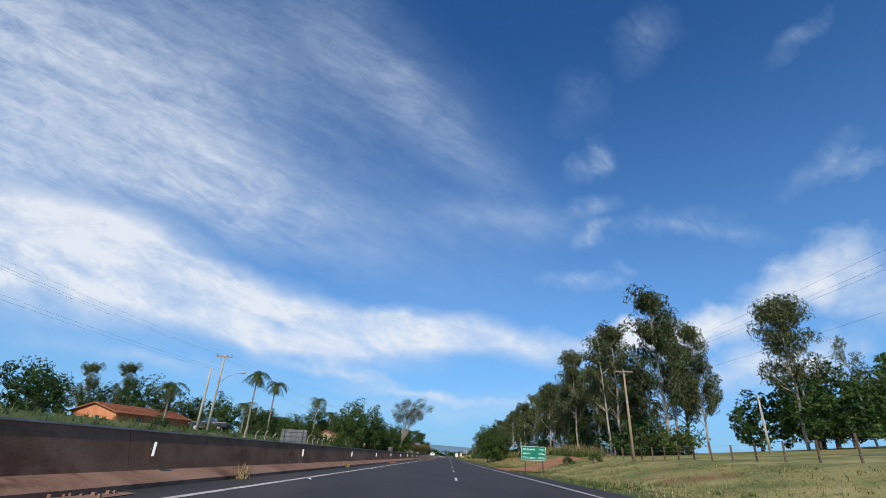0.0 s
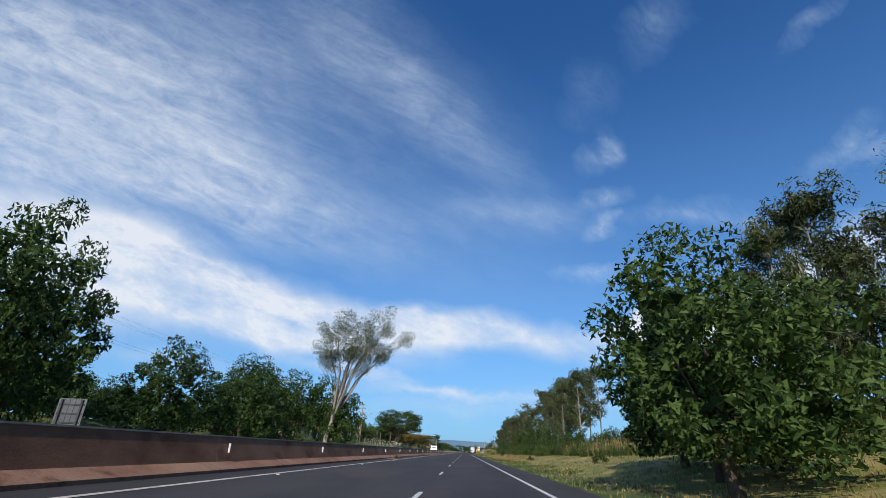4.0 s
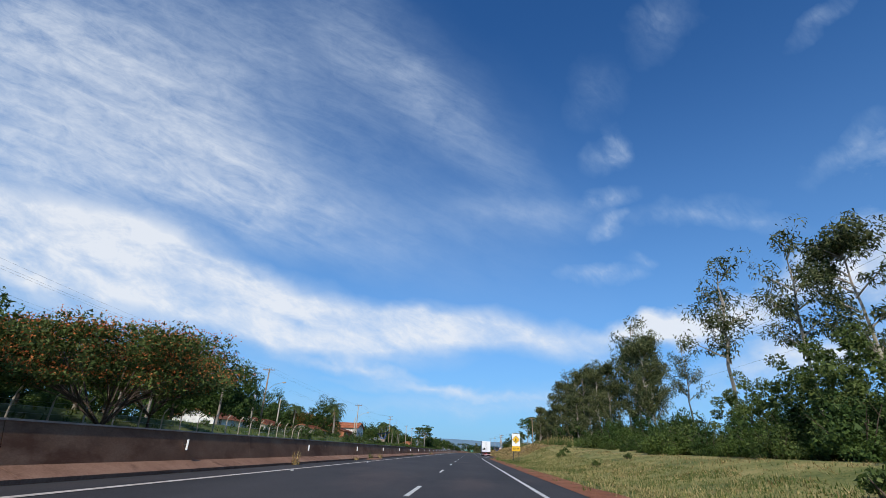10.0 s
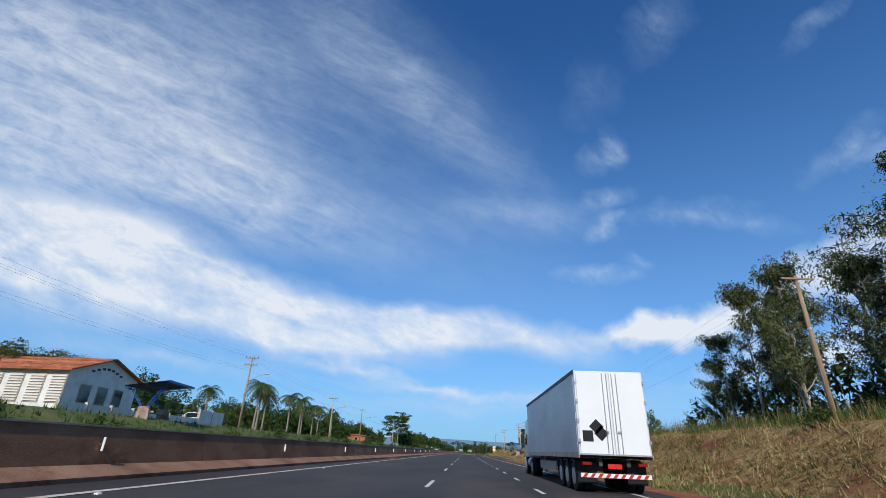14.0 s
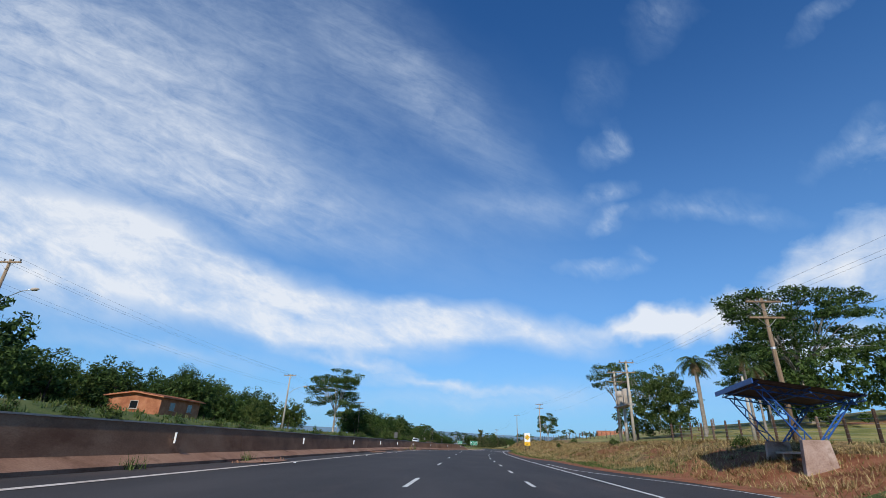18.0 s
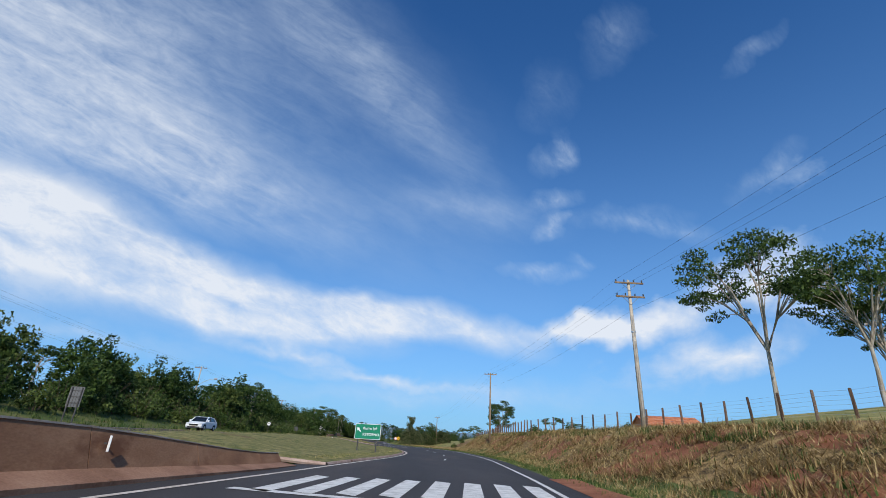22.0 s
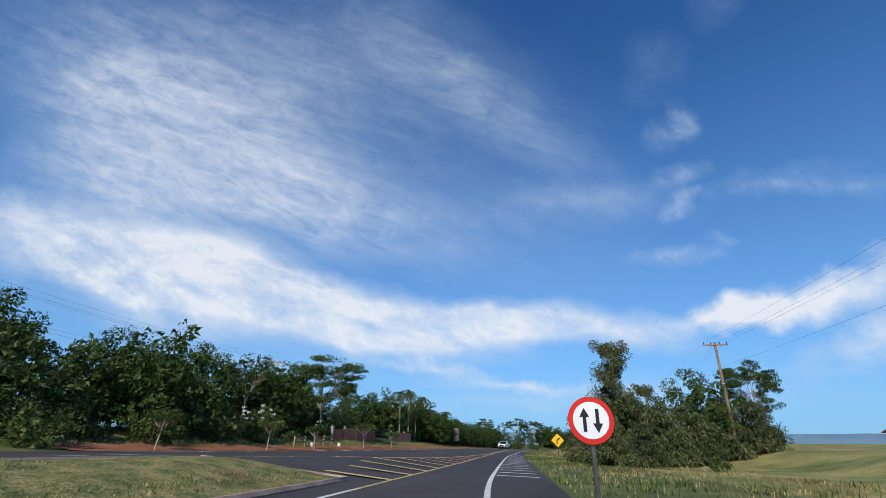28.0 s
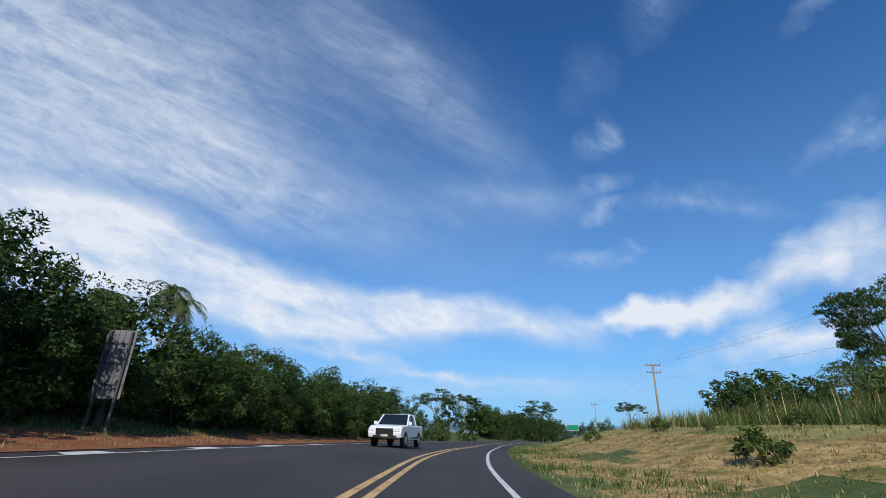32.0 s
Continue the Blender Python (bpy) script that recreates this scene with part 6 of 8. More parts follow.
# boards seen from behind
for x, y, spin, w, z0, z1, lift in ((-18.2, 57.5, 10, 2.9, 1.3, 2.9, 0.2), (-17.5, 959.0, 8, 1.15, 1.2, 3.9, 0.1), (-17.5, 148, 8, 1.3, 1.2, 2.6, 0.2), (-22.5, 838, 14, 1.0, 1.4, 2.4, 0.0), (-20, 742, 10, 1.0, 1.4, 3.0, 0)):
    s = sign_base("rear_facing_sign", "grey metal back of a road sign on two posts", x, y, spin, (-w * 0.36, w * 0.36), z1 - 0.05, lift=lift)
    plate(rect(w, z0, z1, 0.05), 0.11, 0.13, SIGN_BACK, s, "panel", "dull grey sign back")
    for k in range(3):
        zz = z0 + (z1 - z0) * (0.2 + 0.3 * k)
        part("rail", Geo().box(-w / 2 + 0.05, 0.085, zz - 0.03, w / 2 - 0.05, 0.11, zz + 0.03), DARK_STEEL, s)
    for k in range(1, 5):
        part("seam", Geo().box(-w / 2 + w * k / 5 - 0.012, 0.10, z0 + 0.02, -w / 2 + w * k / 5 + 0.012, 0.11, z1 - 0.02), DARK_STEEL, s)
# empty sign frame
s = sign_base("sign_frame", "empty dark steel sign frame on two legs", 8.2, 129.5, 0, (-0.55, 0.55), 2.0, 0.07)
part("frame_bar", Geo().box(-0.62, 0.0, 1.93, 0.62, 0.07, 2.0), DARK_STEEL, s)
part("frame_bar", Geo().box(-0.62, 0.0, 0.95, 0.62, 0.07, 1.02), DARK_STEEL, s)
# far boards over the road ahead
for x, y in ((-14, 1030), (20, 1046)):
    green_sign(x, y, -10, 2.4, 1.4, 2.6, (), "small far green direction board")

# ---- fences ----


def fence_line(name, label, pts, h, post_mat, wire_zs, bent=False, post_r=0.075, group=""):
    f = thing(name, label, "fence", group)
    if bent:
        pm = Geo().tube([(0, 0, -0.3), (0, 0, h * 0.72), (0.06, 0, h * 0.85), (0.34, 0, h)], [0.065, 0.06, 0.055, 0.05], 6).mesh("post", post_mat)
    else:
        pm = Geo().tube([(0, 0, -0.3), (0.01, 0, h * 0.5), (0, 0.01, h - 0.03), (0, 0.01, h)], [post_r * 1.1, post_r, post_r * 0.95, post_r * 0.6], 7).mesh("post", post_mat)
    tops = []
    for x, y in pts:
        z = land(x, y)
        o = part("post", pm, None, f)
        k = rng.uniform(0.9, 1.1)
        o.matrix_basis = pose(x, y, z, rng.uniform(-3, 3), rng.uniform(-3, 3), rng.uniform(-20, 20)) @ Matrix.Diagonal((1, 1, k, 1))
        tops.append(Vector((x, y, z)))
    for zz in wire_zs:
        run = [p + Vector((-0.06, 0, zz)) for p in tops]
        part("wire", Geo().tube(run, 0.006, 3, False), STEEL, f, normals=False)


def right_fence(y):
    return lerp([(600, 23.4), (645, 23.0), (668, 40.0), (700, 36.0), (730, 30.0), (765, 23.7), (790, 24.6), (815, 27.5), (845, 29.0), (885, 33.0)], y)


fence_line("wire_fence", "weathered wooden post and wire fence above the bus bay", [(right_fence(y), y) for y in [600 + 2.1 * k for k in range(21)]], 1.65, WOOD, (0.25, 0.5, 0.75, 1.0, 1.25, 1.5), post_r=0.085)
ys = [668 + 2.1 * k for k in range(104)]
fence_line("wire_fence", "weathered wooden post and wire fence on the bank", [(right_fence(y), y) for y in ys], 1.65, WOOD, (0.25, 0.5, 0.75, 1.0, 1.25, 1.5), post_r=0.085)
fence_line("wire_fence", "weathered wooden post and wire fence beyond the grass", [(lerp([(885, 26), (940, 21), (980, 22), (1040, 34)], y), y) for y in [896 + 3.2 * k for k in range(42)]], 1.5, WOOD, (0.4, 0.8, 1.2, 1.45))
fence_line("wire_fence", "weathered wooden post and wire fence along the trees", [(23.0, y) for y in [-10 + 3.2 * k for k in range(62)]], 1.4, WOOD, (0.4, 0.8, 1.2))
fence_line("post_fence", "white concrete fence posts with bent tops", [(-24.5, 254 + 2.9 * k) for k in range(52)], 2.3, CAP, (0.5, 0.9, 1.3, 1.6), True)
fence_line("post_fence", "leaning white concrete fence posts with wire", [(-25, 60 + 3.4 * k) for k in range(12)], 1.8, CAP, (0.6, 1.1, 1.5), True)

# ---- buildings ----


def house(name, label, x, y, spin, w, d, h, roof_h, wall, over=0.5, windows=(), ridge="y", gable=True, doors=(), roof=None, tiles=True):
    """A house with its own walls, tiled roof, windows and doors. windows: (side, along, sill, width, height); sides s, e, n."""
    z = land(x, y) - 0.1 - (0.2 if 400 < y < 475 else 0)
    b = thing(name, label, "house", at=pose(x, y, z, 0, 0, spin))
    t = 0.2
    for nm, c in (("wall", (-w / 2, -d / 2, w / 2, -d / 2 + t)), ("wall", (-w / 2, d / 2 - t, w / 2, d / 2)), ("wall", (-w / 2, -d / 2 + t + 0.003, -w / 2 + t, d / 2 - t - 0.003)), ("wall", (w / 2 - t, -d / 2 + t + 0.003, w / 2, d / 2 - t - 0.003))):
        part(nm, Geo().box(c[0], c[1], -0.4, c[2], c[3], h), wall, b)
    along, across = (d, w) if ridge == "y" else (w, d)
    slope = roof_h / (across / 2)
    rise = -over * slope
    for sgn in (-1, 1):
        out = [(0, h + roof_h), (sgn * (across / 2 + over), h + rise), (sgn * (across / 2 + over), h + rise - 0.12), (0, h + roof_h - 0.14)]
        part("roof_slope", Geo().prism(out, -along / 2 - over, along / 2 + over, "y" if ridge == "y" else "x"), roof or ROOF_TILE, b, "terracotta roof slope")
        if tiles:
            n = int((across / 2 + over) / 0.45)
            for k in range(n):
                a = (k + 0.5) * (across / 2 + over) / n
                zz = h + roof_h - a * slope * 1.0 - (0 if a < across / 2 else 0)
                pts = [(sgn * a, -along / 2 - over, zz + 0.03), (sgn * a, along / 2 + over, zz + 0.03)]
                if ridge != "y":
                    pts = [(p[1], p[0], p[2]) for p in pts]
                part("roof_batten", Geo().tube(pts, 0.05, 5), roof or ROOF_TILE, b, normals=False)
    if gable:
        for e in (-1, 1):
            tri = [(-across / 2, h), (across / 2, h), (0, h + roof_h - 0.16)]
            part("gable", Geo().prism(tri, e * (along / 2 - t), e * along / 2, "y" if ridge == "y" else "x"), wall, b)
    for side, u, sill, ww, hh in windows:
        place = {"s": pose(u, -d / 2, 0, 0, 0, 0), "e": pose(w / 2, u, 0, 0, 0, 90), "n": pose(u, d / 2, 0, 0, 0, 180)}[side]
        o = part("window", Geo().box(-ww / 2, -0.03, sill, ww / 2, 0.05, sill + hh), CAP, b, "painted window frame")
        o.matrix_basis = place
        part("pane", Geo().box(-ww / 2 + 0.07, -0.045, sill + 0.07, ww / 2 - 0.07, -0.032, sill + hh - 0.07), GLASS_DARK, o, "dark glass pane")
        part("sill", Geo().box(-ww / 2 - 0.06, -0.12, sill - 0.06, ww / 2 + 0.06, 0.0, sill - 0.003), PLAIN_CONCRETE, o)
    for side, u, ww, hh in doors:
        place = {"s": pose(u, -d / 2, 0, 0, 0, 0), "e": pose(w / 2, u, 0, 0, 0, 90)}[side]
        o = part("door", Geo().box(-ww / 2, -0.05, 0, ww / 2, 0.02, hh), WOOD, b, "brown door")
        o.matrix_basis = place
    return b


house("orange_house", "low orange house with terracotta roof", -62, 95, -12, 10, 18, 2.8, 1.5, WALL_ORANGE, windows=(("e", -4, 1, 1.2, 1.1), ("e", 3, 1, 1.2, 1.1), ("s", 1, 1, 1.2, 1.1)), doors=(("e", 0, 0.9, 2.1),))
house("small_house", "small tan house with red tile roof among trees", -33.6, 138, 0, 7, 9, 2.3, 1.2, WALL_TAN, windows=(("e", 1, 0.9, 1.1, 1.0), ("s", 0, 0.9, 1.1, 1.0)))
house("small_house", "small pale house with red tile roof behind bushes", -34, 152, 0, 7, 9, 2.2, 1.1, WALL_TAN, windows=(("e", 0, 0.9, 1.1, 1.0),))
house("tan_house", "tan plastered house with orange tile roof", -41, 240, 0, 9, 10, 3.0, 1.2, WALL_TAN, windows=(("s", -1.5, 1, 1.3, 1.1), ("e", -2, 1, 1.4, 1.1), ("e", 2.5, 1, 1.2, 1.1)), doors=(("s", 2, 0.9, 2.1),))
house("tan_house", "long low house with orange tile roof and porch", -41, 255, 0, 8, 13, 2.7, 1.0, WALL_WHITE, windows=(("e", -3.5, 1, 1.4, 1.1), ("e", 3.5, 1, 1.4, 1.1)), doors=(("e", 0, 0.9, 2.1),))
# unfinished brick shed with flat sloping top
shed = thing("brick_shed", "unfinished brick and grey rendered shed wall", "shed", at=pose(-47, 280, land(-47, 280) - 0.1))
part("brick_wall", Geo().prism([(-4, 0), (4, 0), (4, 3.2), (0, 3.6), (-4, 4.2)], -4.0, -3.8), WALL_BRICK, shed, "bare red brick wall")
part("side_wall", Geo().box(3.8, -3.79, 0, 4.0, 9, 3.0), WALL_GREY, shed, "grey rendered wall")
part("brick_wall", Geo().box(-4, 8.8, 0, 3.79, 9, 3.2), WALL_BRICK, shed)
part("roof_sheet", Geo().prism([(-4.2, 4.15), (4.2, 3.1), (4.2, 3.04), (-4.2, 4.09)], -3.7, 8.7), PLAIN_CONCRETE, shed, "grey roof sheet")
bk = Geo().box(0, 0, 0, 0.38, 0.03, 0.17).mesh("brick", WALL_BRICK)
for r in range(16):
    for c in range(20):
        x = -3.95 + c * 0.4 + (0.2 if r % 2 else 0)
        if r * 0.19 + 0.2 < (3.25 if x > 0 else 3.6) and x < 3.6:
            o = part("brick", bk, None, shed)
            o.matrix_basis = pose(x, -4.03, 0.05 + r * 0.19)
house("red_roof_house", "small house with dark red tile roof", -39, 300, 0, 7, 8, 2.4, 1.3, WALL_GREY, windows=(("s", 0, 1, 1.1, 1.0), ("e", 0, 1, 1.1, 1.0)))
house("red_roof_house", "low white house with red tile roof", -48, 318, 0, 5, 6, 2.0, 1.0, WALL_WHITE, windows=(("e", 0, 1, 1.1, 1.0),))
house("tiled_house", "long house with bright terracotta roof", -51, 424, 4, 9, 14, 2.3, 1.5, WALL_WHITE, windows=(("e", -6, 1, 1.3, 1.1), ("e", 0, 1, 1.3, 1.1), ("e", 6, 1, 1.3, 1.1)), ridge="y")
house("tiled_house", "white gabled house with terracotta roof", -52, 449, 3, 10, 17, 2.3, 1.6, WALL_WHITE, windows=(("s", -2, 0.9, 1.2, 1.0), ("e", 0, 0.9, 1.2, 1.0)), ridge="y")
house("tiled_house", "low house with grey wall and red roof", -46, 471, 0, 8, 13, 2.3, 1.3, WALL_GREY, windows=(("e", -2, 1, 1.2, 1.1), ("e", 2, 1, 1.2, 1.1)))
house("tiled_house", "low brown house with brick pillars", -42, 486, 0, 9, 11, 2.6, 1.3, WALL_BRICK, windows=(("e", -2, 1, 1.4, 1.1), ("s", 0, 1, 1.4, 1.1)))
# white hall with louvred bays
hall = house("white_hall", "white hall with louvred bays and orange tile roof", -48, 516, 0, 15, 11, 4.6, 1.9, WALL_WHITE, 0.6, ridge="x")
for k in range(6):
    u = -6.2 + k * 2.4
    o = part("louvre_bay", Geo().box(u, -5.57, 1.0, u + 1.7, -5.5, 4.0), CAP, hall, "white louvred window bay")
    for r in range(10):
        part("slat", Geo().box(u + 0.06, -5.66, 1.12 + r * 0.28, u + 1.64, -5.575, 1.25 + r * 0.28), WALL_WHITE, o)
for k in range(3):
    o = part("window", Geo().box(7.5, -3.5 + k * 2.6, 1.2, 7.57, -1.9 + k * 2.6, 3.2), CAP, hall, "dark barred window")
    part("pane", Geo().box(7.573, -3.4 + k * 2.6, 1.3, 7.59, -2.0 + k * 2.6, 3.1), GLASS_DARK, o)
for k in range(7):
    part("lettering_bar", Geo().box(7.503, -2.6 + k * 0.75, 4.6 + 0.5 * math.sin(k / 6 * math.pi), 7.52, -2.1 + k * 0.75, 4.85 + 0.5 * math.sin(k / 6 * math.pi)), DARK_STEEL, hall, "dark bar of wall lettering")
wall = thing("yard_wall", "low white yard wall beside the hall", "wall", at=pose(-34, 516, land(-34, 516) - 0.1))
for k in range(9):
    part("wall_panel", Geo().box(-0.1, -13 + k * 3.3, 0, 0.1, -9.75 + k * 3.3, 0.9 if k < 7 else 2.0), WALL_WHITE, wall)
    part("pier", Geo().box(-0.17, -13.12 + k * 3.3, 0, 0.17, -13.003 + k * 3.3, 1.1 if k < 7 else 2.1), CAP, wall)
house("brick_house", "small bare brick house with flat roof line", -40, 654, 0, 7, 9, 2.6, 0.5, WALL_BRICK, windows=(("e", -2, 1, 1.1, 1.0), ("e", 2, 1, 1.1, 1.0), ("s", 0, 1, 1.1, 1.0)))
house("far_house", "small far house with orange tile roof", 80, 960, 10, 14, 9, 2.6, 1.9, WALL_WHITE, windows=(("s", -3, 1, 1.3, 1.1), ("s", 3, 1, 1.3, 1.1)), ridge="x")
house("far_house", "small far house with orange tile roof beyond the fence", 62, 800, -8, 11, 8, 2.5, 1.7, WALL_ORANGE, windows=(("s", -2, 1, 1.3, 1.1),), ridge="x")
# brick boundary wall and gate
gate = thing("brick_boundary", "dark red brick boundary wall with pale pillars and a gate", "wall")
for k in range(9):
    y = 905 + k * 3.6
    if k in (4, 5):
        continue
    x = lerp([(900, -24.5), (950, -22.0)], y)
    z = land(x, y)
    part("wall_panel", Geo().box(-0.08, 0.13, -0.3, 0.08, 3.47, 1.55, pose(x, y, z, 0, 0, -4)), WALL_BRICK, gate, "dark red brick panel")
    part("pillar", Geo().box(-0.14, -0.12, -0.3, 0.14, 0.12, 1.75, pose(x, y, z, 0, 0, -4)), PLAIN_CONCRETE, gate, "pale concrete pillar")
for k in (0, 1):
    y = 919.4 + k * 3.6
    x = lerp([(900, -24.5), (950, -22.0)], y)
    z = land(x, y)
    g = Geo()
    for j in range(16):
        g.tube([Vector((0, 0.1 + j * 0.22, 0.1)), Vector((0, 0.1 + j * 0.22, 1.9))], 0.02, 4)
    for zz in (0.15, 1.0, 1.85):
        g.box(-0.03, 0.05, zz - 0.03, 0.03, 3.5, zz + 0.03)
    o = part("gate_leaf", g, DARK_STEEL, gate, "dark barred steel gate leaf")
    o.matrix_basis = pose(x, y, z, 0, 0, -4)
rail = thing("wooden_rail", "weathered wooden plank rail on short posts", "fence")
for k in range(5):
    y = 891.5 + k * 2.3
    part("post", Geo().box(-0.07, -0.07, -0.3, 0.07, 0.07, 1.1, pose(-22.2, y, land(-22.2, y))), POLE_WOOD, rail)
    if k not in (1, 4):
        for zz in (0.45, 0.85):
            part("plank", Geo().box(0.072, -0.1, zz, 0.12, 2.4, zz + 0.18, pose(-22.2, y, land(-22.2, y))), POLE_WOOD, rail)

# litter bins and young trees on the verge
for x, y in ((-22.0, 895.0), (-21.2, 900.6)):
    b = thing("litter_bin", "small white drum used as a litter bin", "bin", "bins on the verge", at=pose(x, y, land(x, y)))
    part("drum", Geo().tube([(0, 0, -0.05), (0, 0, 0.02), (0, 0, 0.44), (0, 0, 0.46)], [0.15, 0.18, 0.19, 0.18], 14), WALL_WHITE, b, smooth=True)
    part("rim", Geo().tube([(0, 0, 0.45), (0, 0, 0.48)], [0.20, 0.20], 14), CAP, b)
for x, y, h in ((-20.4, 883.5, 3.0), (-20.3, 892.2, 2.7), (-19.6, 904.6, 3.5), (-21.5, 872, 3.0), (-19.2, 915, 2.6)):
    wood, crown = Geo(), Geo()
    limb(wood, (0, 0, -0.2), (0.05, 0, 1), h * 0.62, 0.06, 0.035, 0.1)
    for k in range(7):
        a = k * 2.39996
        q = limb(wood, (0, 0, h * 0.45), (math.cos(a), math.sin(a), 0.9), h * 0.4, 0.03, 0.012, 0.25, 3, 4)
        leaves(crown, q[-1], h * 0.17, 110, 0.24, 0.75, 0.2, 0.5)
    t = thing("young_tree", "young street tree with thin pale stem and round crown", "tree", "young trees on the verge", at=pose(x, y, land(x, y)))
    part("trunk", wood, BARK_PALE, t, smooth=True, normals=False)
    part("crown", crown, LEAF_MID, t, normals=False)

# ---- bus shelters ----


def lattice(geo, a, b, w, bars):
    """A flat lattice girder from a to b."""
    a, b = Vector(a), Vector(b)
    up = Vector(w)
    geo.tube([a, b], 0.035, 5), geo.tube([a + up, b + up], 0.035, 5)
    for k in range(bars):
        p, q = a.lerp(b, k / bars), a.lerp(b, (k + 1) / bars)
        geo.tube([p + (up if k % 2 else Vector()), q + (Vector() if k % 2 else up)], 0.022, 4)


def bus_shelter(x, y, spin, label, lift=-0.02):
    s = thing("bus_shelter", label, "bus shelter", at=pose(x, y, land(x, y) + lift, 0, 0, spin))
    for yy in (-2.1, 2.1):
        part("pedestal", Geo().prism([(-0.75, -0.6), (0.6, -0.6), (0.42, 1.0), (-0.6, 1.0)], yy - 0.17, yy + 0.17), KERB, s, "weathered concrete pedestal", bevel=0.02)
        for nm, a, b in (("support", (-0.45, yy, 0.95), (-1.9, yy, 3.1)), ("support", (0.15, yy, 0.95), (1.5, yy, 2.62))):
            g = Geo()
            lattice(g, a, b, (0.28, 0, 0.1), 7)
            part(nm, g, BLUE_STEEL, s, "blue lattice support")
        g = Geo()
        lattice(g, (-2.1, yy, 3.14), (1.9, yy, 2.50), (0, 0, 0.26), 12)
        part("rafter", g, BLUE_STEEL, s, "blue lattice rafter")
    for xx in (-2.0, -0.05, 1.85):
        g = Geo()
        zz = 3.42 - (xx + 2.0) * 0.16
        lattice(g, (xx, -2.9, zz - 0.2), (xx, 2.9, zz - 0.2), (0, 0, 0.2), 14)
        part("purlin", g, BLUE_STEEL, s)
    n = 26
    prof = [(-3.0 + 6.0 * k / n, 0.035 * (k % 2)) for k in range(n + 1)]
    g = Geo()
    vs, fs = [], []
    for xx in (-2.25, 2.05):
        vs += [(xx, a, 3.44 - (xx + 2.0) * 0.16 + b) for a, b in prof]
    fs = [(k, k + 1, n + 2 + k, n + 1 + k) for k in range(n)]
    g.add(vs, fs)
    g.add([(p[0], p[1], p[2] + 0.03) for p in vs], fs)
    part("roof_sheet", g, DARK_STEEL, s, "dark ribbed roof sheet", normals=False)
    part("fascia", Geo().box(-2.31, -3.05, 3.28, -2.26, 3.05, 3.52), BLUE_STEEL, s, "blue fascia")
    b = part("bench", Geo().box(-0.35, -1.85, 0.42, 0.2, 1.85, 0.52), PLAIN_CONCRETE, s, "concrete bench slab", bevel=0.015)
    for yy in (-1.2, 1.2):
        part("bench_leg", Geo().box(-0.25, yy - 0.1, 0, 0.1, yy + 0.1, 0.418), PLAIN_CONCRETE, b)
    return s


bus_shelter(17.9, 615.0, -12, "blue steel bus shelter on concrete pedestals")
bus_shelter(-30.5, 511, 188, "blue roofed bus shelter beside white buildings")

# ---- vehicles ----


def wheel(parent, x, y, r, w, twin=False):
    for k in range(2 if twin else 1):
        xx = x + (k * (w + 0.04) * (-1 if x > 0 else 1))
        t = part("wheel", Geo().tube([(xx - w / 2, y, r), (xx - w * 0.42, y, r), (xx + w * 0.42, y, r), (xx + w / 2, y, r)], [r * 0.86, r, r, r * 0.86], 22), RUBBER, parent, "black tyre", smooth=False)
        side = 1 if x > 0 else -1
        part("rim", Geo().tube([(xx + side * (w / 2 - 0.05), y, r), (xx + side * (w / 2 + 0.005), y, r), (xx + side * (w / 2 + 0.02), y, r)], [r * 0.62, r * 0.58, r * 0.22], 18), STEEL, t, "steel rim")


